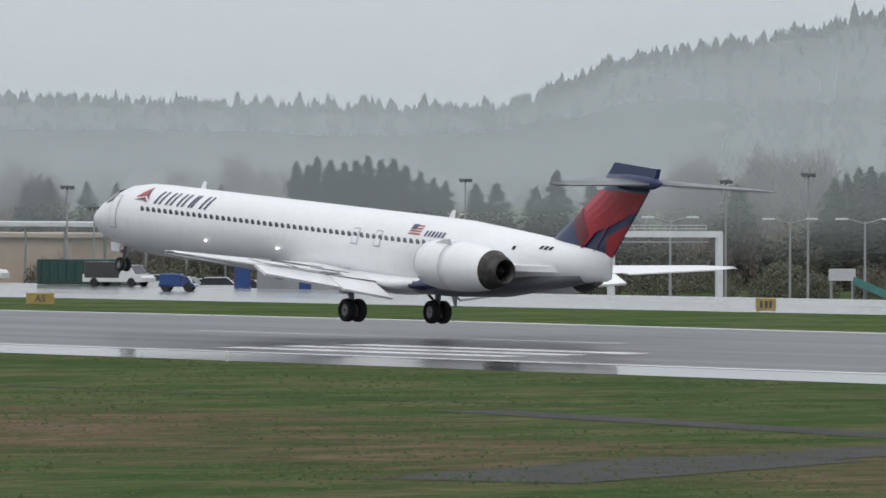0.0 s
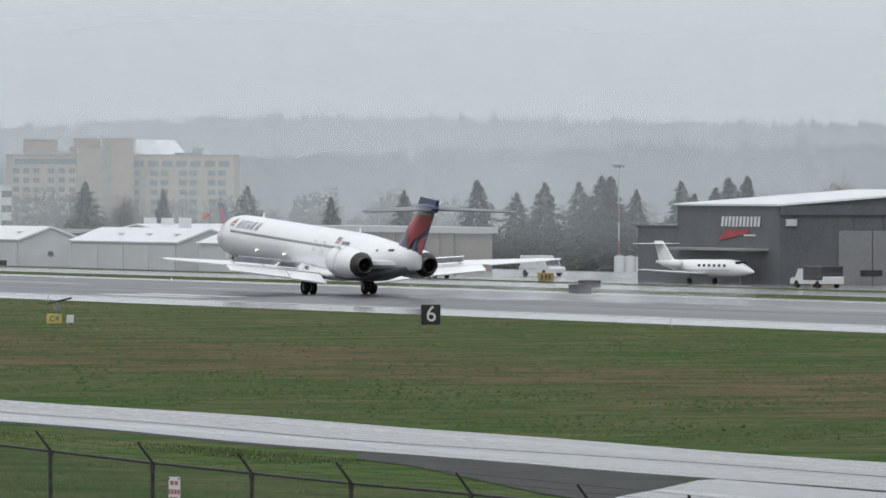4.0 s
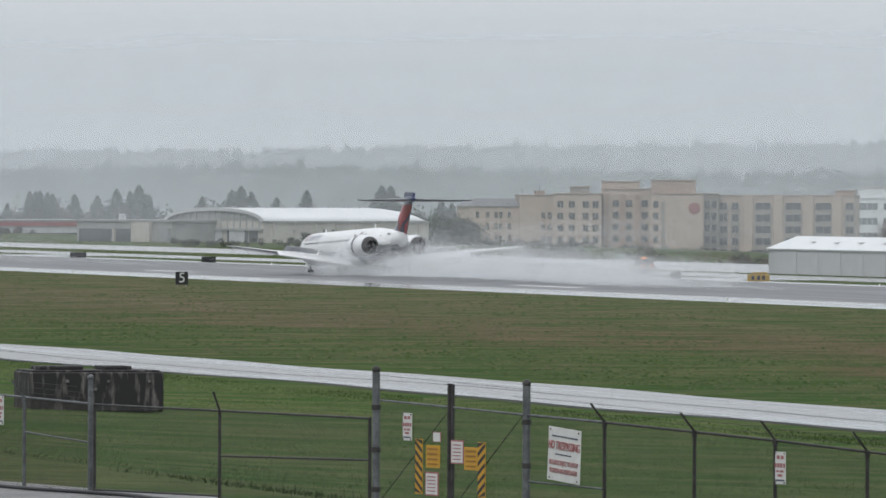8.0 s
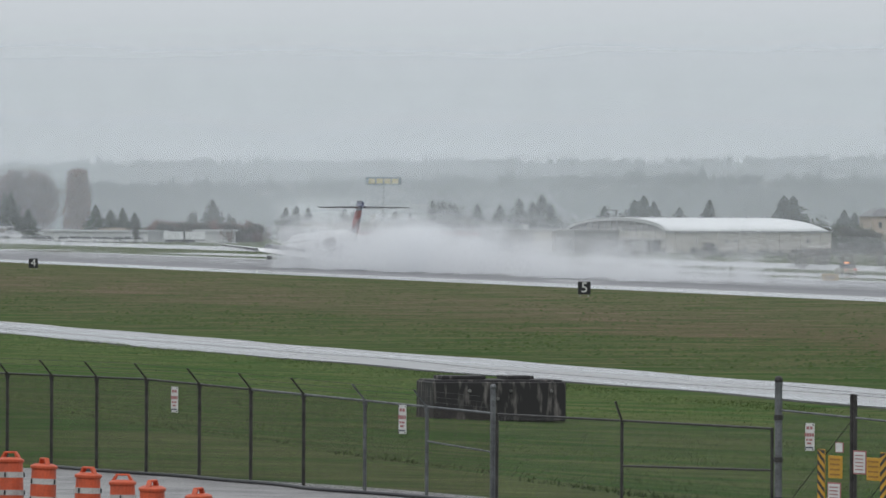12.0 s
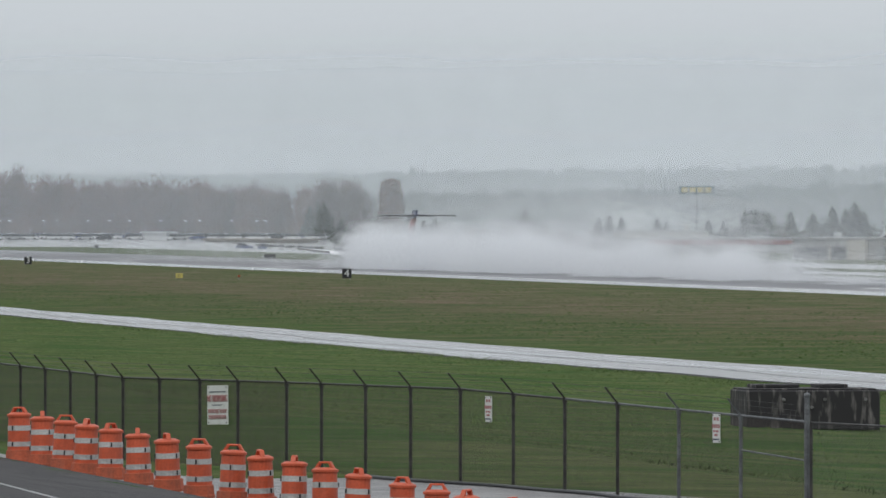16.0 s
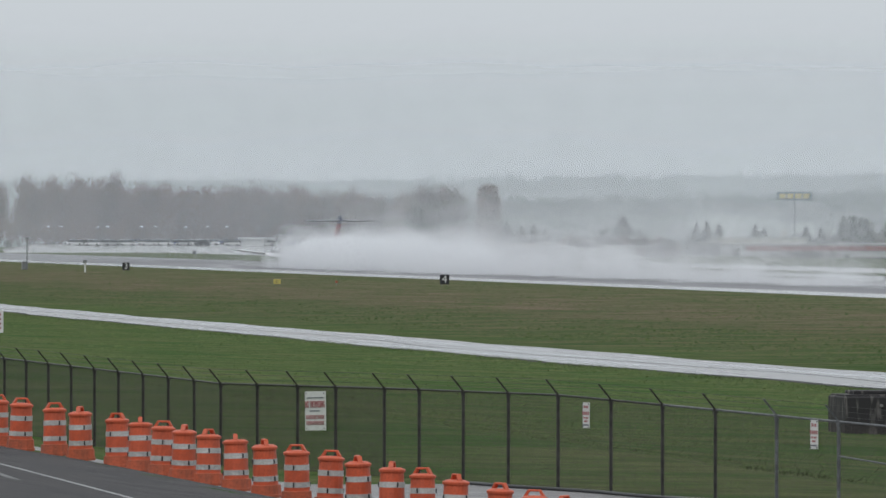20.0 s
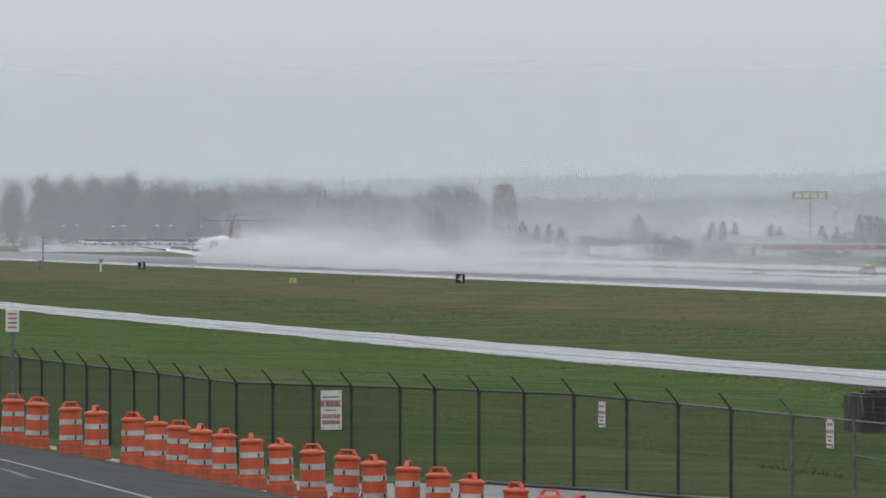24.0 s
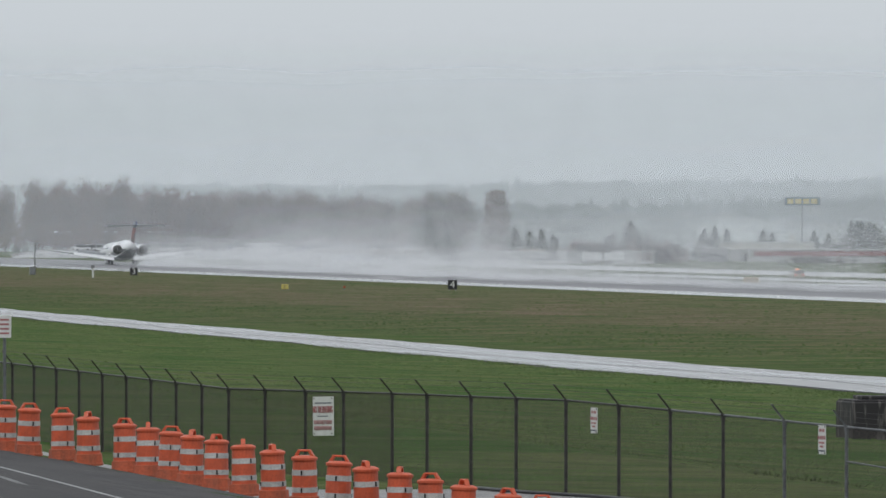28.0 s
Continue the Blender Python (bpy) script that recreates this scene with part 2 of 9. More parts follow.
GRAVEL = mat("pale_gravel", (0.24, 0.235, 0.23), 0.45, alt=(0.11, 0.108, 0.106), size=1.3, var=0.45, bump=0.6, fine=16)

GX = sorted(set(span(-4800, -2800, 200) + span(-2800, -2200, 50) + span(-2200, 100, 12.5) + span(100, 1200, 100)))
GY = sorted(set(PY[1:-1] + span(-700, 0, 100) + span(0, 320, 8) + span(320, 640, 20) + span(640, 900, 60) + span(900, 4900, 400)))
ground = sheet("ground", GX, GY, MEADOW)
tagged(ground, "rain-soaked airfield grass with brown patches", "grass field", kind="structure")
RX = span(-2600, 300, 25)
runway = tagged(sheet("runway", RX, lines_between(217.2, 262.8), RUNWAY, 0.02), "wet dark grooved asphalt runway", "runway", kind="structure")
for name, y0, y1 in (("runway_shoulder_near", 213.6, 217.2), ("runway_shoulder_far", 262.8, 266.3)):
    tagged(sheet(name, RX, lines_between(y0, y1), FILM, 0.016), "runway shoulder under a bright film of rain water", "runway shoulder", kind="structure")
for y in (218.0, 262.0):
    tagged(sheet("runway_edge_line", RX, [y - 0.45, y + 0.45], MARKING, 0.024), "white painted runway edge line", "road marking", kind="structure")


def marking(name, x0, x1, y0, y1, label, lift=0.026):
    return tagged(sheet(name, span(x0, x1, 12), [y0, y1], MARKING, lift), label, "road marking", "runway markings", "structure")


for i in range(22):
    marking("centreline_stripe", -300 - i * 61.0, -300 - i * 61.0 + 36.6, 239.6, 240.4, "white runway centreline stripe")
for x, bars in ((-331.5, 3), (-484, 2), (-636, 2), (-788, 1), (-940, 1), (-1345, 1), (-1515, 1)):
    for k in range(bars):
        y = 240 - (17.7 - 3.4 * k if bars > 1 else 15.4)
        marking("touchdown_bar", x, x + 22.9, y - 0.9, y + 0.9, "white touchdown zone bar on the runway")

# perimeter road, with the worn dark verge
def road_wave(x, y):
    low = float(np.interp(x, [-850, -600, -480, -380, -300, 60], [99.5, 97.2, 98.2, 100.7, 102.0, 102.4]))
    high = float(np.interp(x, [-870, -640, -560, -480, -400, -340, -295, 60], [106.8, 106.6, 108.0, 109.4, 110.5, 112.0, 113.4, 113.2]))
    return low + y * (high - low) - y + 0.35 * math.sin(x / 37.0) + 0.3 * math.sin(x / 13.0) + (0.25 - 0.5 * y) * math.sin(x / 5.3)
perimeter = tagged(sheet("perimeter_road", span(-2200, 60, 6), [0, 0.25, 0.5, 0.75, 1.0], ROAD_WET, 0.02, road_wave), "narrow perimeter road shining with rain water", "road", kind="structure")
tagged(sheet("road_verge", span(-2200, 60, 6), [-0.075, 0.01], TARMAC, 0.012, road_wave), "dark broken asphalt verge of the perimeter road", "road verge", kind="structure")
tagged(sheet("road_seam", span(-900, 60, 4), [0.42, 0.438], TARMAC, 0.026, lambda x, y: road_wave(x, y) + 0.7 * math.sin(x / 21.0) + 0.3 * math.sin(x / 7.0)), "dark sealed seam in the wet perimeter road", "road seam", kind="structure")
# old taxiway apron beside the road, dark wet tarmac
def wedge_edge(y):
    """Right-hand end of the dark apron."""
    return float(np.interp(y, [87.0, 91.5, 93.9, 97.3, 100.1, 101.5], [-212.0, -220.1, -224.2, -229.3, -233.8, -236.0]))
spur = bmesh.new()
for pts in ([(-264.6, 101.4), (-251, 101.9), (-240.8, 101.5), (-234.7, 100.5), (-233.8, 100.1), (-229.3, 97.3), (-224.2, 93.9), (-220.1, 91.5), (-226.2, 92.3), (-236.9, 94.7), (-250, 97.6), (-256.9, 98.4)],):
    spur.faces.new([spur.verts.new((x, y, ground_z(x, y) + 0.024)) for x, y in pts])
tagged(part("tarmac_apron", spur, TARMAC), "dark wet tarmac apron beside the perimeter road", "apron", kind="structure")
bm = bmesh.new()
rows = [[bm.verts.new((x0 + (-110 - x0) * k / 12, y, ground_z(x0, y) + 0.016)) for k in range(13)] for y in span(85.0, 102.0, 1.0) for x0 in (wedge_edge(y),)]
for p, q in zip(rows, rows[1:]):
    for k in range(12):
        bm.faces.new((p[k], q[k], q[k + 1], p[k + 1]))
bmesh.ops.recalc_face_normals(bm, faces=bm.faces)
tagged(part("asphalt_track", bm, ROAD_WET), "pale wet pavement joining the perimeter road", "track", kind="structure")
rg = random.Random(71)
for k in range(9):
    x, y = -222 + k * 3.5, 92.5 + rg.uniform(0, 7)
    x = max(x, wedge_edge(y) + 0.5)
    bm = bmesh.new()
    line = [(x + u * 3.2, y + math.sin(u * 1.3 + k) * 0.5 - u * 0.35) for u in range(6)]
    for (xa, ya), (xb, yb) in zip(line, line[1:]):
        bm.faces.new([bm.verts.new((px_, py_, ground_z(px_, py_) + 0.028)) for px_, py_ in ((xa, ya), (xb, yb), (xb, yb + 0.14), (xa, ya + 0.14))])
    tagged(part("pavement_crack", bm, TARMAC), "dark crack in the wet pale pavement", "crack", kind="structure")
for x0, y0, x1, y1, w in ((-194, 138, -204, 156, 7.0), (-204, 156, -212, 172, 4.5), (-212, 172, -250, 178, 3.0), (-206, 119, -214, 120, 3.0), (-198, 116, -206, 121, 3.0)):
    bm = bmesh.new()
    n = Vector((-(y1 - y0), x1 - x0)).normalized() * w / 2
    bm.faces.new([bm.verts.new((x, y, ground_z(x, y) + 0.015)) for x, y in ((x0 - n.x, y0 - n.y), (x1 - n.x, y1 - n.y), (x1 + n.x, y1 + n.y), (x0 + n.x, y0 + n.y))])
    tagged(part("muddy_track", bm, TARMAC), "dark muddy vehicle track in the grass", "track", kind="structure")
# far side: exit taxiways, the parallel taxiway and the apron
for name, xs, y0, y1 in (("taxiway_parallel", span(-1525, -650, 25), 289, 303), ("taxiway_middle", span(-1525, -575, 25), 273, 279), ("cargo_apron", span(-2600, -1080, 25), 321, 400)):
    tagged(sheet(name, xs, lines_between(y0, y1), CONCRETE_WET, 0.02), "pale concrete taxiway shining with rain", "taxiway", kind="structure")
tagged(sheet("taxiway_parallel", span(-650, 200, 12), [289, 296, 303], CONCRETE_WET, 0.024, lambda x, y: float(np.interp(x, [-650, -600, -560, -480], [0, 5, 14, 20]))), "pale concrete taxiway swinging back, shining with rain", "taxiway", kind="structure")
tagged(sheet("apron", span(-1080, 60, 25), lines_between(309, 400), CONCRETE_WET, 0.012), "pale concrete apron shining with rain", "apron", kind="structure")
for x in (-300, -900, -1240, -1600):
    tagged(sheet("exit_taxiway", span(x - 22, x + 8, 10), lines_between(266.3, 290), CONCRETE_WET, 0.018), "pale wet concrete exit taxiway", "taxiway", kind="structure")
# ---- the airliner: nose towards -x, main gear at the origin of its ground point ----
WHITE = mat("white_aircraft_paint", (0.80, 0.81, 0.82), 0.32, size=3.0, var=0.06, fine=10, coat=0.3)
NAVY = mat("navy_aircraft_paint", (0.018, 0.03, 0.10), 0.3, size=2.0, var=0.12, coat=0.3)
CABIN_GLASS = mat("grey_cabin_glass", (0.155, 0.165, 0.18), 0.25, size=0.3, var=0.2)
RED = mat("red_aircraft_paint", (0.38, 0.016, 0.032), 0.32, size=2.0, var=0.15, coat=0.3)
DARKRED = mat("dark_red_aircraft_paint", (0.15, 0.012, 0.028), 0.32, size=2.0, var=0.15, coat=0.3)
BELLY = mat("grey_belly_paint", (0.20, 0.21, 0.23), 0.4, size=2.0, var=0.2)
ALU = mat("bare_aluminium", (0.55, 0.56, 0.58), 0.3, 1.0, size=0.5, var=0.2)
EXHAUST = mat("sooty_exhaust_metal", (0.085, 0.082, 0.080), 0.5, 0.7, size=0.4, var=0.4)
BLACKISH = mat("dark_cavity", (0.012, 0.012, 0.013), 0.7, size=0.5, var=0.2)
TYRE = mat("tyre_rubber", (0.02, 0.02, 0.021), 0.75, size=0.2, var=0.3)
GLASS_DARK = mat("dark_cabin_glass", (0.035, 0.04, 0.05), 0.12, size=0.3, var=0.2)
FRAME_GREY = mat("grey_panel_line", (0.42, 0.44, 0.46), 0.5, size=0.5, var=0.1)
TAIL_GREY = mat("dull_grey_tailplane", (0.20, 0.21, 0.23), 0.42, 0.3, size=0.8, var=0.2)
STEEL = mat("galvanised_steel", (0.32, 0.33, 0.34), 0.45, 0.7, size=0.3, var=0.3)
LIGHT_ON = glow("landing_light", (1.0, 0.98, 0.9), 6.0)


def ring_yz(x, zc, ry, rz, n=40, y0=0.0):
    return [(x, y0 + ry * math.cos(a), zc + rz * math.sin(a)) for a in (2 * math.pi * i / n for i in range(n))]


def ring_at(stations, x):
    """Radius data of a body between its stations."""
    xs = [s[0] for s in stations]
    return [float(np.interp(x, xs, [s[k] for s in stations])) for k in (1, 2, 3)]


BODY = [(-26.8, 3.22, 0.06, 0.06), (-26.6, 3.22, 0.3, 0.3), (-26.1, 3.25, 0.62, 0.62), (-25.3, 3.33, 0.95, 0.98), (-24.2, 3.45, 1.25, 1.34), (-23.0, 3.55, 1.46, 1.62), (-21.6, 3.58, 1.6, 1.76), (-20.0, 3.58, 1.67, 1.8), (-16, 3.58, 1.67, 1.8), (-12, 3.58, 1.67, 1.8), (-8, 3.58, 1.67, 1.8), (-4, 3.58, 1.67, 1.8), (0, 3.58, 1.67, 1.8), (3.5, 3.59, 1.67, 1.79), (6, 3.64, 1.64, 1.72), (8.5, 3.67, 1.55, 1.55), (11, 3.76, 1.36, 1.32), (13, 3.85, 1.12, 1.1), (14.8, 3.91, 0.8, 0.9), (16.2, 3.91, 0.45, 0.76), (17.0, 3.89, 0.2, 0.64), (17.3, 3.88, 0.06, 0.52)]


def airfoil(chord, thick, n=9):
    """Closed outline of a wing section, leading edge at 0, along +x."""
    up, lo = [], []
    for i in range(n + 1):
        u = (1 - math.cos(math.pi * i / n)) / 2
        h = 5 * thick * (0.2969 * math.sqrt(u) - 0.126 * u - 0.3516 * u**2 + 0.2843 * u**3 - 0.1015 * u**4)
        up.append((u * chord, h * chord * 1.1))
        lo.append((u * chord, -h * chord * 0.8))
    return up[::-1] + lo[1:-1]


def wing_bm(sections, mirror=1):
    """sections: (leading edge x, y, z, chord, thickness)."""
    return loft([[(x + u, y * mirror, z + w) for u, w in airfoil(c, t)] for x, y, z, c, t in sections])


def slab(p0, p1, p2, p3, t):
    """A thin four-cornered panel of thickness t."""
    bm = bmesh.new()
    p = [Vector(q) for q in (p0, p1, p2, p3)]
    n = (p[1] - p[0]).cross(p[3] - p[0]).normalized() * t / 2
    return loft([[q - n for q in p], [q + n for q in p]], True, bm)


def wheel_bms(r, w):
    """Tyre and rim of a wheel on the y axis."""
    prof = [(r * 0.56, -w / 2), (r * 0.86, -w / 2), (r * 0.97, -w * 0.36), (r, -w * 0.15), (r, w * 0.15), (r * 0.97, w * 0.36), (r * 0.86, w / 2), (r * 0.56, w / 2)]
    n = 24
    tyre = loft([[(q * math.cos(a), y, q * math.sin(a)) for q, y in prof] for a in (2 * math.pi * i / n for i in range(n + 1))], False)
    rim = bmesh.new()
    bmesh.ops.create_cone(rim, cap_ends=True, segments=20, radius1=r * 0.57, radius2=r * 0.57, depth=w * 0.7, matrix=pose(0, 0, 0, 90))
    bmesh.ops.create_cone(rim, cap_ends=True, segments=12, radius1=r * 0.2, radius2=r * 0.12, depth=w * 1.0, matrix=pose(0, 0, 0, 90))
    return tyre, rim


def make_airliner():
    plane = thing("airliner", pose(-339, 237, 0.7), "white T-tail airliner with navy and red fin on wet runway", "airplane")
    fuselage = part("fuselage", loft([ring_yz(*s) for s in BODY]), WHITE, plane, smooth=True)
    # belly fairing and wing root
    part("belly_fairing", loft([ring_yz(x, z, ry, rz, 20) for x, z, ry, rz in ((-9.0, 2.1, 0.7, 0.2), (-7, 2.05, 1.75, 0.42), (-3, 1.97, 2.0, 0.55), (1, 1.97, 1.95, 0.55), (4, 2.15, 1.6, 0.45), (6.5, 2.35, 0.8, 0.25))]), WHITE, plane, smooth=True)
    part("belly_stripe", loft([ring_yz(x, z, ry, rz, 20) for x, z, ry, rz in ((1.5, 1.92, 1.5, 0.34), (5, 2.1, 1.5, 0.46), (9, 2.48, 1.35, 0.56), (12.5, 3.02, 1.0, 0.5), (15.5, 3.42, 0.5, 0.36))]), BELLY, plane, "dark grey lower tail section", smooth=True)
    part("belly_band", loft([ring_yz(x, z, ry, rz, 20) for x, z, ry, rz in ((1.0, 1.98, 1.72, 0.36), (4, 2.12, 1.66, 0.47), (6.4, 2.3, 1.5, 0.52), (7.4, 2.42, 1.25, 0.4))]), NAVY, plane, "navy band under the rear fuselage", smooth=True)
    # cockpit windows
    for i, (a0, a1) in enumerate(((35, 62), (66, 88), (92, 114), (118, 145))):
        zc, ry, rz = ring_at(BODY, -24.35)
        zc2, ry2, rz2 = ring_at(BODY, -23.6)
        q = []
        for (x, z, y_, r_), aa in (((-24.45, zc, ry, rz), (a0, a1)), ((-23.75, zc2, ry2, rz2), (a1, a0))):
            for a in aa:
                q.append((x, y_ * 1.015 * math.cos(radians(a)), z + r_ * 1.015 * math.sin(radians(a))))
        part("cockpit_window", slab(q[0], q[1], q[2], q[3], 0.03), GLASS_DARK, fuselage)
    # cabin windows, doors, hatches
    win = None
    for side in (-1, 1):
        for i in range(50):
            x = -20.2 + i * 0.522
            zc, ry, rz = ring_at(BODY, x)
            a = 0.28
            m = pose(x, side * (ry * math.cos(a) + 0.004), zc + rz * math.sin(a), side * -16)
            if win is None:
                bm = bmesh.new()
                bmesh.ops.create_cone(bm, cap_ends=True, segments=14, radius1=0.5, radius2=0.5, depth=0.03, matrix=pose(0, 0, 0, 90))
                bmesh.ops.scale(bm, vec=(0.29, 1, 0.42), verts=bm.verts)
                win = part("window", bm, CABIN_GLASS, fuselage, m=m)
            else:
                again(win, m)
    def curved_panel(x0, x1, a0, a1, side, lift):
        bm = bmesh.new()
        rings = []
        for x in (x0, (x0 + x1) / 2, x1):
            zc, ry, rz = ring_at(BODY, x)
            rings.append([bm.verts.new((x, side * (ry + lift) * math.cos(a), zc + (rz + lift) * math.sin(a))) for a in np.linspace(a0, a1, 8)])
        for p, q in zip(rings, rings[1:]):
            for i in range(7):
                bm.faces.new((p[i], p[i + 1], q[i + 1], q[i]))
        return bm
    for x0, x1, a0, a1, name in ((-23.6, -22.75, -0.35, 0.75, "door"), (-1.7, -1.15, 0.05, 0.52, "exit_hatch"), (0.2, 0.75, 0.05, 0.52, "exit_hatch")):
        part(name, curved_panel(x0, x1, a0, a1, -1, 0.012), FRAME_GREY, fuselage, "grey-outlined door in the white skin")
        part(name + "_panel", curved_panel(x0 + 0.06, x1 - 0.06, a0 + 0.04, a1 - 0.04, -1, 0.02), WHITE, fuselage)
    # airline marks: a two-tone triangle and plain slanted bars in place of the name
    def mark(name, pts, material, lift=0.016):
        bm = bmesh.new()
        def on_skin(x, z):
            zc, ry, rz = ring_at(BODY, x)
            s = max(-1, min(1, (z - zc) / rz))
            return bm.verts.new((x, -(ry + lift) * math.sqrt(1 - s * s) - lift, z))
        p, q, r, t = pts if len(pts) == 4 else (pts[0], pts[1], pts[1], pts[2])
        rows = []
        for k in range(6):
            u = k / 5
            rows.append((on_skin(p[0] + (q[0] - p[0]) * u, p[1] + (q[1] - p[1]) * u), on_skin(t[0] + (r[0] - t[0]) * u, t[1] + (r[1] - t[1]) * u)))
        for (a, b), (c, d) in zip(rows, rows[1:]):
            bm.faces.new((a, b, d, c))
        return part(name, bm, material, fuselage)
    mark("red_triangle", [(-21.3, 4.66), (-20.5, 5.22), (-20.45, 4.80)], RED)
    mark("red_triangle", [(-20.42, 4.80), (-20.47, 5.22), (-19.95, 4.55)], DARKRED)
    mark("red_triangle", [(-21.35, 4.55), (-20.45, 4.72), (-20.0, 4.46), (-20.5, 4.56)], DARKRED)
    for i in range(5):
        x = -19.45 + i * 1.02
        for u, w in ((0.0, 0.19), (0.44 if i != 3 else 0.26, 0.17)):
            mark("name_bar", [(x + u, 4.46), (x + u + 0.24, 5.08), (x + u + 0.24 + w, 5.08), (x + u + w, 4.46)], NAVY)
    for i in range(6):
        mark("registration_bar", [(4.1 + i * 0.28, 4.45), (4.16 + i * 0.28, 4.72), (4.3 + i * 0.28, 4.72), (4.24 + i * 0.28, 4.45)], NAVY)
    for i in range(4):
        mark("flag_stripe", [(2.75, 4.48 + i * 0.13), (2.8, 4.54 + i * 0.13), (3.75, 4.54 + i * 0.13), (3.7, 4.48 + i * 0.13)], RED)
    mark("flag_canton", [(2.8, 4.72), (2.86, 4.96), (3.25, 4.96), (3.2, 4.72)], NAVY, 0.024)
    for i in range(3):
        mark("tail_vent", [(12.8 + i * 0.3, 4.45), (12.86 + i * 0.3, 4.62), (13.06 + i * 0.3, 4.62), (13.0 + i * 0.3, 4.45)], BLACKISH)
    mark("outflow_vent", [(11.0, 4.3), (11.02, 4.48), (11.22, 4.48), (11.2, 4.3)], BLACKISH)
    # antennas
    for x in (-17.5, 4.0):
        part("antenna", slab((x, 0, 5.3), (x + 0.45, 0, 5.3), (x + 0.5, 0, 5.75), (x + 0.3, 0, 5.75), 0.05), WHITE, fuselage)
    part("tail_skid", slab((4.6, 0, 1.7), (5.0, 0, 1.7), (5.1, 0, 1.1), (4.95, 0, 1.1), 0.05), STEEL, fuselage)
    for x, z in ((-14.3, 2.95), (-8.0, 3.0)):
        bm = bmesh.new()
        bmesh.ops.create_icosphere(bm, subdivisions=2, radius=0.05)
        part("landing_light", bm, LIGHT_ON, fuselage, "bright landing light", pose(x, -1.67, z))
    # wings with slats, flaps and spoilers
    for s in (-1, 1):
        wing = part("wing", wing_bm([(-8.2, 0.8, 1.98, 9.4, 0.11), (-7.4, 1.7, 2.03, 8.4, 0.11), (-4.6, 5.0, 2.34, 5.8, 0.11), (0.0, 11.0, 2.90, 3.5, 0.10), (3.4, 15.6, 3.32, 2.0, 0.09), (4.3, 16.4, 3.40, 1.2, 0.06)], s), WHITE, plane, smooth=True)
        part("leading_edge_slat", wing_bm([(-5.55, 4.2, 2.04, 1.0, 0.14), (-0.5, 11.0, 2.74, 0.7, 0.14), (2.95, 15.5, 3.20, 0.5, 0.14)], s), ALU, wing, "polished metal slat")
        for (xa, ya, za), (xb, yb, zb), ca, cb in (((0.9, 2.0, 1.96), (1.15, 4.9, 2.24), 1.9, 1.6), ((1.15, 5.0, 2.26), (3.3, 10.6, 2.80), 1.5, 1.1)):
            part("flap", slab((xa, s * ya, za), (xb, s * yb, zb), (xb + cb * 0.88, s * yb, zb - cb * 0.34), (xa + ca * 0.88, s * ya, za - ca * 0.34), 0.12), WHITE, wing)
        for y, x in ((3.4, 0.3), (6.6, 1.2), (9.4, 2.2)):
            bm = loft([ring_yz(x + u, 1.78 + 0.09 * y - 0.25 * u, r * 0.6, r, 10, s * y) for u, r in ((-1.2, 0.05), (-0.4, 0.2), (0.6, 0.2), (1.7, 0.05))])
            part("flap_fairing", bm, BELLY, wing, smooth=True)
        part("aileron", slab((3.3, s * 11.0, 2.90), (4.9, s * 15.4, 3.30), (5.35, s * 15.4, 3.29), (4.0, s * 11.0, 2.87), 0.06), WHITE, wing)
        part("wingtip_light", box((4.9, s * 16.45, 3.42), (0.5, 0.12, 0.1), 0.03), ALU, wing)
    spoilers = []
    for s in (-1, 1):
        for xa, ya, xb, yb, z in ((0.0, 3.6, 0.45, 5.4, 2.42), (0.55, 5.6, 1.95, 9.6, 2.66)):
            w = math.hypot(xb - xa, yb - ya)
            sp = part("spoiler", slab((0, 0, 0), (0, s * w, 0.0), (0.85, s * w, 0.0), (0.85, 0, 0), 0.05), ALU, plane, "grey spoiler panel on the wing")
            m = pose(xa, s * ya, z, 5 * s, 0, -s * math.degrees(math.atan2(xb - xa, yb - ya)))
            sp.matrix_basis = m
            spoilers.append((sp, m))
    # engines, with rear cowls that slide back for reverse thrust
    sleeves = []
    for s in (-1, 1):
        ey, ez = s * 2.66, 3.33
        prof = [(6.45, 0.80), (6.4, 0.94), (6.65, 1.08), (7.6, 1.20), (8.7, 1.198)]
        eng = part("nacelle", loft([ring_yz(x, ez, r, r, 28, ey) for x, r in [(7.4, 0.80)] + prof], False), WHITE, plane, smooth=True)
        part("intake_lip", loft([ring_yz(x, ez, r, r, 28, ey) for x, r in ((6.7, 0.80), (6.42, 0.87), (6.38, 0.95), (6.6, 1.065))], False), ALU, eng, "polished metal intake lip", smooth=True)
        part("fan_face", loft([ring_yz(x, ez, r, r, 28, ey) for x, r in ((7.1, 0.1), (7.35, 0.80), (7.4, 0.81))]), BLACKISH, eng)
        part("cascade", loft([ring_yz(x, ez, 1.07, 1.07, 28, ey) for x in (8.6, 9.5)], False), BLACKISH, eng, "dark reverser cascade", smooth=True)
        part("cowl_edge", loft([ring_yz(x, ez, r, r, 28, ey) for x, r in ((8.7, 1.198), (8.7, 1.06))], False), ALU, eng)
        sleeve = part("reverser_sleeve", loft([ring_yz(x, ez, r, r, 28, ey) for x, r in ((8.72, 1.06), (8.72, 1.197), (9.2, 1.19), (10.6, 1.08), (11.6, 0.95))], False), WHITE, plane, "white sliding rear cowl", smooth=True)
        sleeves.append(sleeve)
        part("exhaust_nozzle", loft([ring_yz(x, ez, r, r, 28, ey) for x, r in ((11.55, 0.945), (12.0, 0.80), (12.55, 0.58), (12.53, 0.53), (11.5, 0.50))], False), EXHAUST, sleeve, "sooty metal exhaust nozzle", smooth=True)
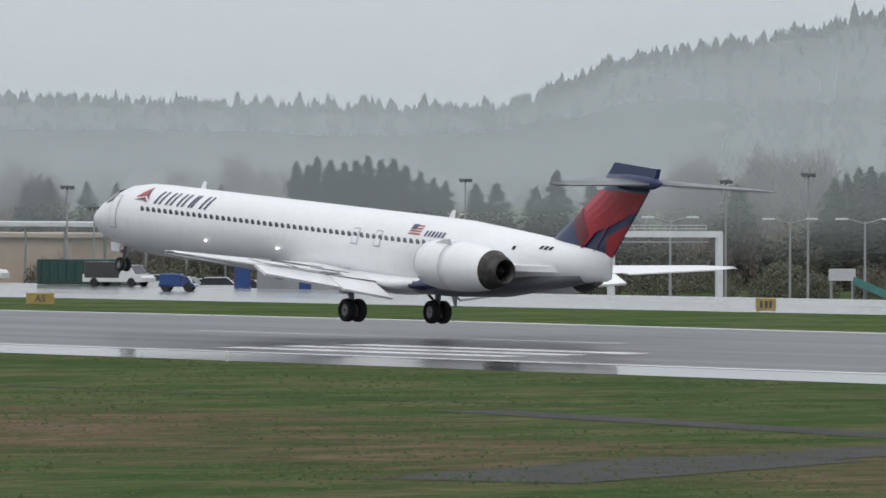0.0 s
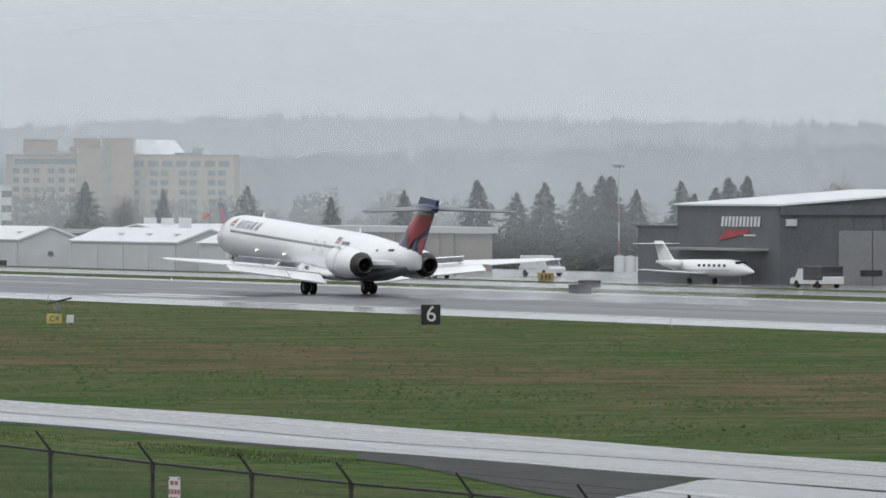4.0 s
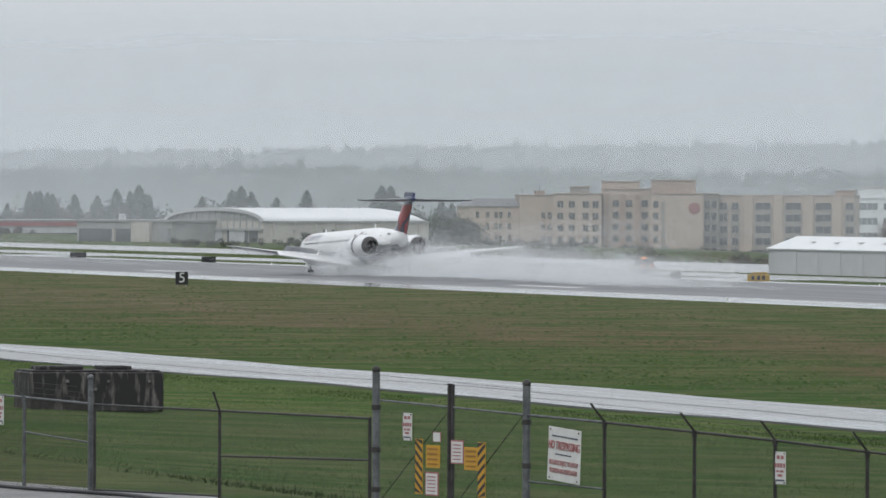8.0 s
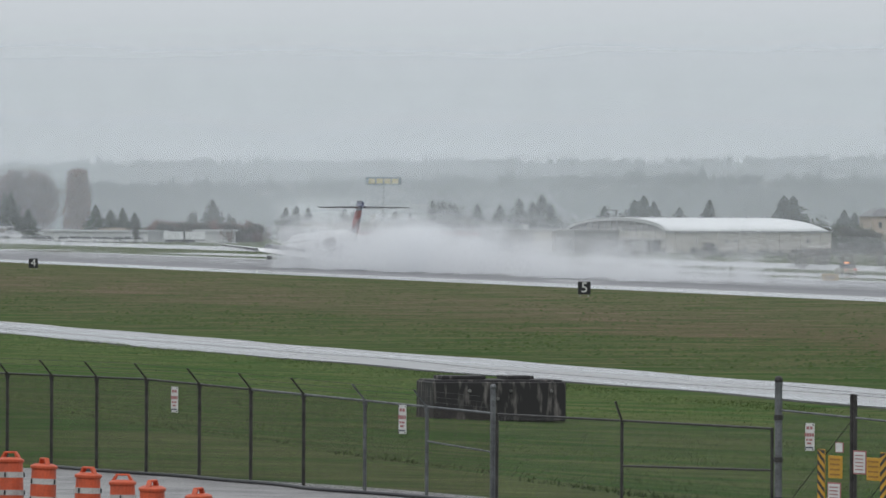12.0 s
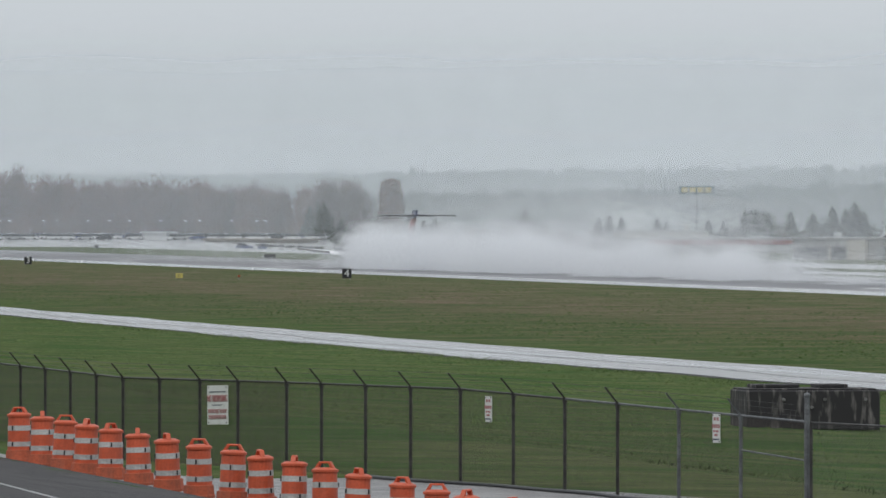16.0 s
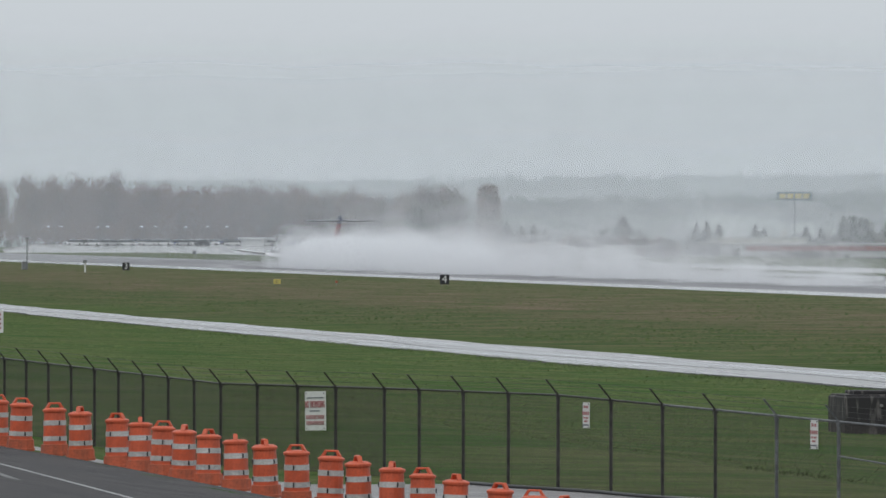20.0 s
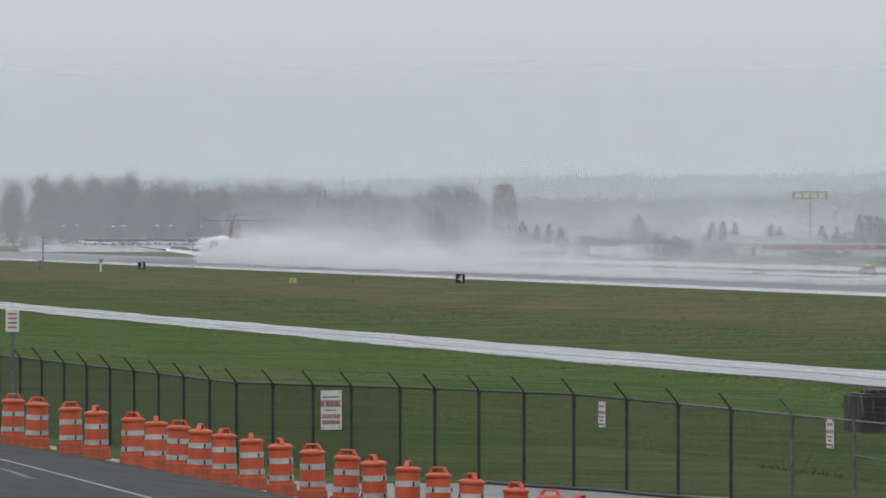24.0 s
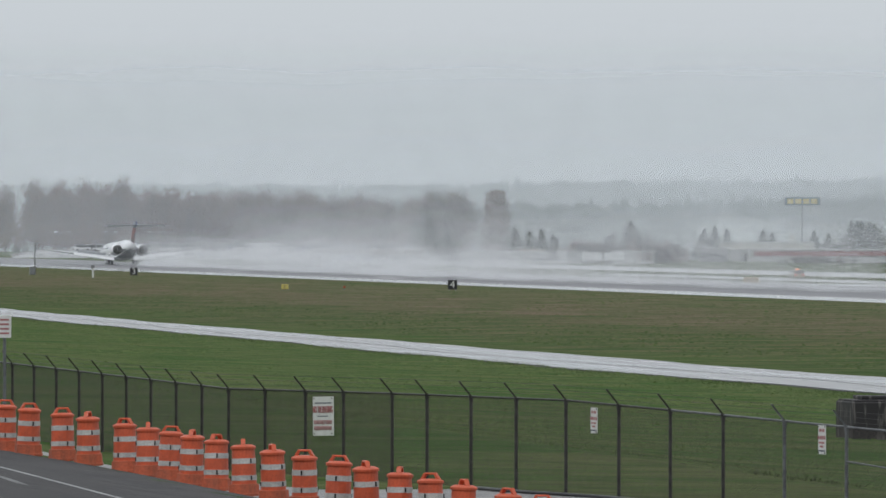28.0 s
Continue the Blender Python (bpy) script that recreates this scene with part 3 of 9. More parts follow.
        part("exhaust_core", loft([ring_yz(x, ez, r, r, 20, ey) for x, r in ((11.6, 0.51), (11.7, 0.3), (12.4, 0.05))]), BLACKISH, eng)
        part("pylon", slab((7.5, s * 1.3, 3.5), (8.1, s * 2.2, 3.45), (11.6, s * 2.0, 3.45), (14.4, s * 0.75, 3.6), 0.28), WHITE, plane)
        part("strake", slab((7.5, ey + s * 0.6, ez + 1.0), (9.0, ey + s * 0.6, ez + 0.98), (9.0, ey + s * 0.75, ez + 1.28), (8.4, ey + s * 0.72, ez + 1.22), 0.04), WHITE, eng)
    # fin: navy with red sweeps
    fin_sec = lambda z: (11.9 + (z - 4.4) * 1.36 if z > 5.0 else 10.2 + (z - 4.2) * 3.1, 17.2 + (z - 4.2) * 0.78)
    rings = []
    for z in (4.15, 4.5, 5.0, 5.8, 6.6, 7.4, 8.0):
        a, b = fin_sec(z)
        rings.append([(a + u, w, z) for u, w in [(p, q * 1.0) for p, q in airfoil(b - a, 0.10)]])
    fin = part("fin", loft(rings), NAVY, plane, "navy fin with red sweeps", smooth=True)
    def fin_paint(name, pts, material, lift):
        """A painted field on both sides of the fin, laid on its skin in strips."""
        zs = [p[1] for p in pts]
        rows = np.linspace(min(zs), max(zs), 15)
        spans = []
        for z in rows:
            zz = min(max(z, min(zs) + 0.002), max(zs) - 0.002)
            hits = [p[0] + (q[0] - p[0]) * (zz - p[1]) / (q[1] - p[1]) for p, q in zip(pts, pts[1:] + pts[:1]) if (p[1] - zz) * (q[1] - zz) < 0]
            a, b = fin_sec(z)
            spans.append((min(max(min(hits), a + 0.12), b - 0.05), min(max(max(hits), a + 0.12), b - 0.05), a, b))
        for s in (-1, 1):
            bm = bmesh.new()
            grid = []
            for z, (x0, x1, a, b) in zip(rows, spans):
                line = []
                for k in range(7):
                    x = x0 + (x1 - x0) * k / 6
                    u = (x - a) / (b - a)
                    t = 5 * 0.10 * (0.2969 * math.sqrt(u) - 0.126 * u - 0.3516 * u**2 + 0.2843 * u**3 - 0.1015 * u**4) * (b - a)
                    line.append(bm.verts.new((x, s * (t * 1.1 + lift), z)))
                grid.append(line)
            for p, q in zip(grid, grid[1:]):
                for k in range(6):
                    bm.faces.new((p[k], p[k + 1], q[k + 1], q[k]) if s < 0 else (q[k], q[k + 1], p[k + 1], p[k]))
            part(name, bm, material, fin)
    fin_paint("red_sweep", [(14.4, 6.1), (15.8, 7.5), (20.1, 7.5), (19.5, 6.85), (16.9, 5.7)], RED, 0.022)
    fin_paint("red_sweep", [(14.5, 6.14), (16.9, 5.72), (16.25, 5.55), (15.2, 4.62), (14.7, 5.4)], RED, 0.022)
    fin_paint("dark_red_sweep", [(14.4, 6.1), (15.0, 6.6), (15.7, 5.3), (15.2, 4.62), (14.7, 5.4)], DARKRED, 0.034)
    fin_paint("red_sweep", [(16.95, 5.3), (19.3, 6.35), (18.3, 5.0), (17.5, 4.3), (16.9, 4.3)], RED, 0.022)
    part("rudder_line", slab((16.05, -0.2, 4.6), (16.12, -0.2, 4.6), (18.32, -0.16, 7.5), (18.25, -0.16, 7.5), 0.02), DARKRED, fin)
    part("fin_cap", loft([ring_yz(x, z, ry, rz, 16) for x, z, ry, rz in ((16.4, 7.98, 0.06, 0.06), (16.8, 8.03, 0.25, 0.3), (18.4, 8.05, 0.3, 0.36), (20.2, 8.05, 0.22, 0.3), (20.8, 8.05, 0.05, 0.08))]), NAVY, plane, smooth=True)
    part("fin_top", slab((16.5, 0, 8.0), (20.3, 0, 8.0), (20.5, 0, 8.72), (17.2, 0, 8.84), 0.24), NAVY, plane)
    for s in (-1, 1):
        tp = part("tailplane", wing_bm([(16.9, 0.1, 8.02, 3.3, 0.09), (18.1, 2.2, 7.98, 2.6, 0.09), (20.3, 6.1, 7.88, 1.35, 0.08)], s), TAIL_GREY, plane, smooth=True)
        # added slab: the underside's shade is put into a darker grey
        part("tailplane_underside", slab((17.2, s * 0.3, 7.84), (19.9, s * 0.3, 7.90), (21.3, s * 5.9, 7.83), (20.5, s * 5.9, 7.81), 0.02), BELLY, tp, "bare metal tailplane underside, its shade put into dark grey")
        part("elevator", slab((19.75, s * 0.5, 8.0), (21.2, s * 6.0, 7.9), (21.75, s * 6.0, 7.89), (20.5, s * 0.5, 7.98), 0.05), BELLY, tp, "dull grey metal elevator")
    # landing gear
    wheels, gear = [], []
    tyre, rim = wheel_bms(0.565, 0.40)
    first = None
    for s in (-1, 1):
        leg = part("main_gear_leg", rod((0.0, s * 2.5, 0.565), (-0.25, s * 2.65, 2.2), 0.13, 0.17, 12), STEEL, plane)
        gear.append((leg, Matrix()))
        part("gear_axle", rod((0, s * 2.5 - 0.4, 0.565), (0, s * 2.5 + 0.4, 0.565), 0.09), STEEL, leg)
        part("drag_brace", rod((0.0, s * 2.5, 0.9), (-1.1, s * 2.3, 1.7), 0.07), STEEL, leg)
        part("gear_door", slab((-0.35, s * 3.05, 1.35), (0.3, s * 3.05, 1.35), (0.4, s * 3.15, 2.1), (-0.5, s * 3.15, 2.1), 0.05), WHITE, leg)
        for k in (-1, 1):
            m = pose(0, s * 2.5 + k * 0.32, 0.565)
            if first is None:
                w = part("main_wheel", tyre, TYRE, plane, m=m, smooth=True)
                part("rim", rim, STEEL, w)
                first = w
            else:
                w = again(first, m)
                again(first.children[0], Matrix(), w)
            wheels.append((w, m, 0.565))
            gear.append((w, m))
    leg = part("nose_gear_leg", rod((-24.1, 0, 1.1), (-23.9, 0, 2.4), 0.08, 0.11, 10), STEEL, plane)
    part("nose_gear_light", box((-24.2, 0, 1.75), (0.12, 0.35, 0.14), 0.03), ALU, leg)
    for s in (-1, 1):
        part("nose_gear_door", slab((-24.8, s * 0.35, 2.2), (-23.9, s * 0.35, 2.2), (-23.9, s * 0.42, 1.75), (-24.6, s * 0.42, 1.75), 0.03), WHITE, leg)
    tyre, rim = wheel_bms(0.36, 0.20)
    nf = None
    for k in (-1, 1):
        m = pose(-24.1, k * 0.2, 1.1)
        if nf is None:
            nf = part("nose_wheel", tyre, TYRE, plane, m=m, smooth=True)
            part("rim", rim, STEEL, nf)
            w = nf
        else:
            w = again(nf, m)
            again(nf.children[0], Matrix(), w)
        wheels.append((w, m, 0.36))
    return plane, gear, spoilers, sleeves


airliner, airliner_gear, airliner_spoilers, airliner_sleeves = make_airliner()


# ---- near the camera: perimeter fence, gate, signs, drums, road ----
POST = mat("weathered_post_steel", (0.066, 0.063, 0.060), 0.5, 0.5, size=0.25, var=0.45)
POST_PALE = mat("dull_galvanised_post", (0.17, 0.18, 0.185), 0.5, 0.5, size=0.25, var=0.4)
WIRE = mat("chain_link_wire", (0.085, 0.085, 0.08), 0.6, 0.3, size=0.3, var=0.3)
WIRE_DARK = mat("rusty_dark_wire", (0.070, 0.058, 0.050), 0.75, 0.1, size=0.3, var=0.3)
SIGN_WHITE = mat("white_sign_face", (0.62, 0.63, 0.61), 0.4, size=0.4, var=0.14)
SIGN_RED = mat("faded_red_lettering", (0.34, 0.12, 0.12), 0.5, size=0.2, var=0.2)
SIGN_FADED = mat("faded_pink_lettering", (0.42, 0.24, 0.235), 0.5, size=0.2, var=0.2)
SIGN_DARK = mat("dark_lettering", (0.06, 0.07, 0.10), 0.5, size=0.2, var=0.2)
YELLOW = mat("yellow_sign_face", (0.55, 0.30, 0.02), 0.4, size=0.4, var=0.2)
YELLOW_FADED = mat("faded_yellow_sign", (0.40, 0.28, 0.09), 0.5, size=0.4, var=0.25)
YELLOW_PALE = mat("pale_yellow_sign", (0.52, 0.44, 0.12), 0.45, size=0.4, var=0.2)
BLACK = mat("black_sign_face", (0.016, 0.017, 0.020), 0.35, size=0.4, var=0.2)
ORANGE = mat("orange_drum_plastic", (0.58, 0.095, 0.034), 0.5, size=0.30, var=0.3, fine=9, alt=(0.42, 0.075, 0.030))
ORANGE_DIRTY = mat("dirty_orange_rubber", (0.44, 0.088, 0.034), 0.65, size=0.3, var=0.35, alt=(0.27, 0.070, 0.034))
BAND = mat("scuffed_reflective_band", (0.52, 0.52, 0.50), 0.35, size=0.25, var=0.35)
ASPHALT = mat("gravelly_road_asphalt", (0.070, 0.068, 0.068), 0.75, alt=(0.040, 0.039, 0.041), size=1.1, var=0.5, bump=0.8, fine=11, spec=0.2, detail=8)
LINE_WORN = mat("worn_road_paint", (0.34, 0.34, 0.335), 0.5, alt=(0.12, 0.12, 0.12), size=0.8, var=0.4)
LINE_FAINT = mat("faint_road_paint", (0.13, 0.13, 0.128), 0.6, alt=(0.06, 0.06, 0.06), size=1.2, var=0.5)
BARBED = mat("barbed_wire", (0.05, 0.05, 0.05), 0.6, 0.4, size=0.3, var=0.2)

FENCE_ORIGIN = Vector((-158, 46.6))
ALONG = Vector((-math.cos(radians(14)), -math.sin(radians(14))))
CORNER = FENCE_ORIGIN + ALONG * 59.5
ALONG_LEFT = Vector((math.cos(radians(184.5)), math.sin(radians(184.5))))
RAIL_S, RAIL_Z = (-40, -26, -22.5, -16.4, -9.8, -6.6, -0.4, 2.6, 8.7, 21.3, 30.6, 39, 49, 59.5, 90), (2.95, 3.36, 3.44, 3.62, 3.87, 3.99, 4.17, 4.24, 4.40, 4.03, 4.23, 4.40, 4.37, 4.30, 4.52)


def fence_xy(s):
    p = FENCE_ORIGIN + ALONG * s if s <= 59.5 else CORNER + ALONG_LEFT * (s - 59.5)
    return p.x, p.y


def rail_z(s):
    return float(np.interp(s, RAIL_S, RAIL_Z))


def chain_link_bm(w, h, pitch=0.072, t=0.0036):
    """Diamond mesh of flat wires in the x-z plane, 0..w by 0..h."""
    bm = bmesh.new()
    for sign in (1, -1):
        k = -h
        while k < w:
            x0, x1 = max(0.0, k), min(w, k + h)
            z0, z1 = x0 - k, x1 - k
            if sign < 0:
                z0, z1 = h - z0, h - z1
            if x1 - x0 > 0.02:
                d = t * 0.71
                bm.faces.new([bm.verts.new(p) for p in ((x0 - d, 0.004 * sign, z0 + d * sign), (x0 + d, 0.004 * sign, z0 - d * sign), (x1 + d, 0.004 * sign, z1 - d * sign), (x1 - d, 0.004 * sign, z1 + d * sign))])
            k += pitch
    return bm


LINK_W = 3.05


def post_pose(s):
    x, y = fence_xy(s)
    return x, y, ground_z(x, y)


def make_fence():
    fence = thing("perimeter_fence", pose(0, 0, 0), "weathered chain-link fence with angled barbed-wire arms beside the road", "fence")
    link = part("chain_link", chain_link_bm(LINK_W, 2.0), WIRE, fence)
    link_mesh = link.data
    bpy.data.objects.remove(link)
    link = part("chain_link", chain_link_bm(LINK_W, 2.0, 0.05, 0.0058), WIRE_DARK, fence)
    dense_mesh = link.data
    bpy.data.objects.remove(link)
    link = part("chain_link", chain_link_bm(LINK_W, 2.0, 0.06, 0.0044), WIRE_DARK, fence)
    fair_mesh = link.data
    bpy.data.objects.remove(link)
    stations = [-38.6, -35.5, -32.4, -29.4, -26.0, -22.5, -19.5, -16.4, -13.1, -9.8, -6.6, -3.7, -0.36, 2.64, None, 21.3, 24.45, 27.5, 30.6, 33.35, 36.1, 39.0, 41.8, 44.4, 47.0, 49.1, 52.1, 54.5, 57.1, 59.5] + [59.5 + 3.05 * k for k in range(1, 12)]
    prev = None
    for s in stations:
        if s is None:
            prev = None
            continue
        x, y, z = post_pose(s)
        zt = rail_z(s)
        thick = s in (2.64, 21.3)
        nearest = s == -32.4
        r = 0.06 if thick else 0.075 if nearest else 0.042 if s > 24 else 0.038
        pm = POST_PALE if 0 < s < 28 else POST
        po = part("post", rod((x, y, z - 0.05), (x, y, zt + (0.55 if thick else 0.02)), r, None, 10), pm, fence)
        if thick:
            bm = bmesh.new()
            bmesh.ops.create_icosphere(bm, subdivisions=2, radius=0.075, matrix=Matrix.Translation((x, y, zt + 0.56)))
            part("post_cap", bm, pm, po)
        else:
            a = Vector((0.242, -0.97)) * 0.32
            part("barbed_arm", slab((x - 0.02, y, zt), (x + 0.03, y, zt), (x + a.x + 0.02, y + a.y, zt + 0.37), (x + a.x - 0.015, y + a.y, zt + 0.37), 0.035), BLACKISH if nearest else pm, po)
            part("post_collar", rod((x, y, zt - 0.10), (x, y, zt + 0.03), r * 1.35, None, 10), pm, po)
        if prev is not None:
            p, q = post_pose(prev), (x, y, z)
            za, zb = rail_z(prev), zt
            part("top_rail", rod((p[0], p[1], za), (x, y, zb), 0.026, None, 8), POST_PALE if 0 < s < 34 else POST, fence)
            d = Vector((q[0] - p[0], q[1] - p[1], zb - za))
            o = new("chain_link", dense_mesh if s > 50 else fair_mesh if s > 24 else link_mesh)
            d /= LINK_W
            base = Matrix(((d.x, -d.y, 0, p[0]), (d.y, d.x, 0, p[1]), (d.z, 0, (za - p[2] + zb - z) / 4.0, za - (za - p[2] + zb - z) / 2 + 0.02), (0, 0, 0, 1)))
            o.matrix_basis = base
            o.parent = fence
            for k in (0.33, 0.66, 1.0):
                a = Vector((0.242, -0.97)) * 0.32 * k
                part("barbed_wire", rod((p[0] + a.x, p[1] + a.y, za + 0.37 * k), (x + a.x, y + a.y, zb + 0.37 * k), 0.004, None, 4, False), BARBED, fence)
        prev = s
    # brace rails beside the tall post and under the warning sign
    for s0, s1, z0, z1 in ((21.3, 24.45, 3.2, 3.35), (-0.36, 2.64, 2.89, 2.95)):
        a, b = fence_xy(s0), fence_xy(s1)
        part("brace_rail", rod((*a, z0), (*b, z1), 0.02), POST_PALE, fence)
    return fence, link_mesh


perimeter_fence, LINK_MESH = make_fence()


def make_gates():
    # sliding gate between the tall posts
    g = thing("sliding_gate", pose(0, 0, 0), "chain-link sliding gate with steel frame and mid rail", "gate")
    for s0, s1 in ((8.95, 15.4), (15.4, 21.1)):
        a, b = fence_xy(s0), fence_xy(s1)
        for z0, z1, r in ((4.02, 4.02, 0.024), (2.25, 2.2, 0.024)):
            part("gate_rail", rod((*a, z0), (*b, z1), r), POST, g)
        for half in (0, 1):
            p = [a[k] + (b[k] - a[k]) * half / 2 for k in (0, 1)]
            dx, dy = (b[0] - a[0]) / 2 / LINK_W, (b[1] - a[1]) / 2 / LINK_W
            o = new("chain_link", LINK_MESH)
            o.matrix_basis = Matrix(((dx, -dy, 0, p[0]), (dy, dx, 0, p[1]), (0, 0, 0.9, 2.22), (0, 0, 0, 1)))
            o.parent = g
    a, b = fence_xy(8.95), fence_xy(15.4)
    part("gate_rail", rod((*a, 3.18), (*b, 3.08), 0.022), POST, g)
    for s in (8.95, 15.4, 21.1):
        x, y = fence_xy(s)
        st = part("gate_stile", rod((x, y, ground_z(x, y) - 0.05), (x, y, 4.04), 0.035), POST, g)
        if s == 15.4:
            q = Vector((0.242, -0.97)) * 0.16
            part("barbed_arm", slab((x - 0.02, y, 4.0), (x + 0.03, y, 4.0), (x + q.x + 0.03, y + q.y, 4.42), (x + q.x - 0.02, y + q.y, 4.42), 0.04), POST, st)
    # pair of swing gates hung on three heavy posts
    sw = thing("swing_gate", pose(0, 0, 0), "tall chain-link swing gate pair with heavy round posts", "gate")
    for s, zt, r in ((8.69, 5.0, 0.078), (5.68, 4.79, 0.05), (5.56, 4.78, 0.04), (2.64, 4.85, 0.078)):
        x, y = fence_xy(s)
        po = part("gate_post", rod((x, y, ground_z(x, y) - 0.05), (x, y, zt), r, None, 14), POST_PALE if r > 0.06 else POST, sw)
        if r > 0.06:
            bm = bmesh.new()
            bmesh.ops.create_uvsphere(bm, u_segments=12, v_segments=6, radius=r * 1.15, matrix=Matrix.Translation((x, y, zt)))
            part("post_cap", bm, POST, po)
            for z in (zt - 0.75, zt - 1.6, zt - 2.4):
                part("hinge_band", rod((x, y, z - 0.05), (x, y, z + 0.05), r * 1.25, None, 12), POST, po)
    for s0, s1 in ((8.55, 5.72), (5.52, 2.75)):
        a, b = fence_xy(s0), fence_xy(s1)
        for z0, z1 in ((rail_z(s0), rail_z(s1)), (2.3, 2.25)):
            part("gate_rail", rod((*a, z0), (*b, z1), 0.022), POST_PALE, sw)
        lo, hi = a, b
        part("truss_rod", rod((*lo, 2.35), (*hi, 4.25), 0.009, None, 6), POST, sw)
        o = new("chain_link", LINK_MESH)
        dx, dy, dz = (b[0] - a[0]) / LINK_W, (b[1] - a[1]) / LINK_W, (rail_z(s1) - rail_z(s0)) / LINK_W
        o.matrix_basis = Matrix(((dx, -dy, 0, a[0]), (dy, dx, 0, a[1]), (dz, 0, 1.0, rail_z(s0) - 2.05), (0, 0, 0, 1)))
        o.parent = sw
        for k in (0.2, 0.5):
            part("barbed_wire", rod((*a, rail_z(s0) + k), (*b, rail_z(s1) + k), 0.005, None, 4, False), BARBED, sw)


make_gates()


def fence_pose(s, z, off=0.07):
    x, y = fence_xy(s)
    n = Vector((math.sin(radians(14)), -math.cos(radians(14)))) * off
    return pose(x + n.x, y + n.y, z, 0, 0, 14)


def bars(sign, rows, material, parent):
    """Rows of plain bars on a sign face: (z, half width, height)."""
    for z, hw, h in rows:
        part("text_bar", box((0, -0.014, z), (2 * hw, 0.006, h)), material, parent)


def warning_sign(s, z0, z1, w, big, label, askew=0.0):
    h = z1 - z0
    sg = thing("warning_sign", fence_pose(s, (z0 + z1) / 2) @ pose(0, 0, 0, 0, askew, 0), label, "sign", "fence signs")
    part("panel", box((0, 0, 0), (w, 0.016, h), 0.004), SIGN_WHITE, sg)
    for x in (-1, 1):
        for z in (-1, 1):
            part("bolt", rod((x * w * 0.43, -0.02, z * h * 0.45), (x * w * 0.43, 0.0, z * h * 0.45), 0.018, None, 6), BLACK, sg)
    if big:
        x = -0.38 * w
        for k in (0.17, 0.06, 0.08, 0.10, 0.06, 0.20):
            part("text_bar", box((x + k * w / 2, -0.012, h * 0.335), (k * w, 0.008, h * 0.028)), SIGN_DARK, sg)
            x += (k + 0.022) * w
        text_mesh("lettering", "NO TRESPASSING", w * 0.122, SIGN_RED, sg, pose(0, -0.012, h * 0.16) @ UP_FACE @ Matrix.Diagonal((1.0, 1.5, 1, 1)), "red lettering")
        x = -0.26 * w
        for k in (0.10, 0.14, 0.08, 0.10):
            part("text_bar", box((x + k * w / 2, -0.012, 0.0), (k * w, 0.008, h * 0.026)), SIGN_DARK, sg)
            x += (k + 0.022) * w
        text_mesh("lettering", "VIOLATORS SUBJECT TO FINES UP", w * 0.058, SIGN_FADED, sg, pose(0, -0.012, -0.16 * h) @ UP_FACE @ Matrix.Diagonal((1.0, 1.9, 1, 1)), "red lettering")
        text_mesh("lettering", "TO $10,000 AND IMPRISONMENT", w * 0.058, SIGN_FADED, sg, pose(0, -0.012, -0.31 * h) @ UP_FACE @ Matrix.Diagonal((1.0, 1.9, 1, 1)), "red lettering")
    else:
        for x, z, bw, bh, m_ in ((-0.06, 0.33, 0.10, 0.11, SIGN_RED), (0.08, 0.33, 0.09, 0.11, SIGN_RED), (-0.15, 0.08, 0.07, 0.13, SIGN_RED), (-0.05, 0.08, 0.07, 0.13, SIGN_RED), (0.05, 0.08, 0.07, 0.13, SIGN_RED), (0.15, 0.08, 0.06, 0.13, SIGN_RED),
                                 (-0.08, -0.10, 0.08, 0.07, SIGN_RED), (0.06, -0.10, 0.12, 0.07, SIGN_RED), (0.0, -0.23, 0.16, 0.07, SIGN_RED), (0.0, -0.38, 0.30, 0.05, SIGN_DARK)):
            part("text_bar", box((x * w / 0.36, -0.014, z * h), (bw * w / 0.36, 0.006, bh * h)), m_, sg)


warning_sign(1.05, 2.98, 4.02, 1.24, True, "white no-trespassing sign with red lettering on chain-link fence", 3.6)
warning_sign(53.2, 3.25, 4.22, 1.30, True, "white warning sign with faded lettering on dark fence", -1.5)
for s, z0, z1 in ((-6.9, 3.19, 3.79), (25.5, 3.48, 4.11), (37.3, 3.67, 4.26), (7.27, 3.62, 4.17), (-17.2, 2.78, 3.4)):
    warning_sign(s, z0, z1, 0.36, False, "narrow white sign with red markings on the fence")
for s, z0, z1, w in ((5.23, 3.21, 3.68, 0.52), (6.25, 2.55, 3.02, 0.54), (6.05, 3.62, 3.82, 0.32)):
    sg = thing("notice_sign", fence_pose(s, (z0 + z1) / 2, 0.08), "small white notice with red border on the gate", "sign", "fence signs")
    part("panel", box((0, 0, 0), (w, 0.012, z1 - z0), 0.003), SIGN_RED, sg)
    part("face", box((0, -0.006, 0), (w * 0.86, 0.008, (z1 - z0) * 0.88)), SIGN_WHITE, sg)
    if z1 - z0 > 0.3:
        bars(sg, tuple(((z1 - z0) * k, w * 0.3, 0.02) for k in (0.3, 0.15, 0.0, -0.15, -0.3)), SIGN_RED, sg)
for s in (6.21, 4.67):
    sg = thing("caution_sign", fence_pose(s, 3.33, 0.08), "yellow caution sign with dark text on the gate", "sign", "fence signs")
    part("panel", box((0, 0, 0), (0.56, 0.012, 0.45), 0.003), YELLOW, sg)
    bars(sg, tuple((k, 0.2, 0.035) for k in (0.15, 0.05, -0.05, -0.15)), mat("caution_print", (0.30, 0.15, 0.02), 0.5), sg)
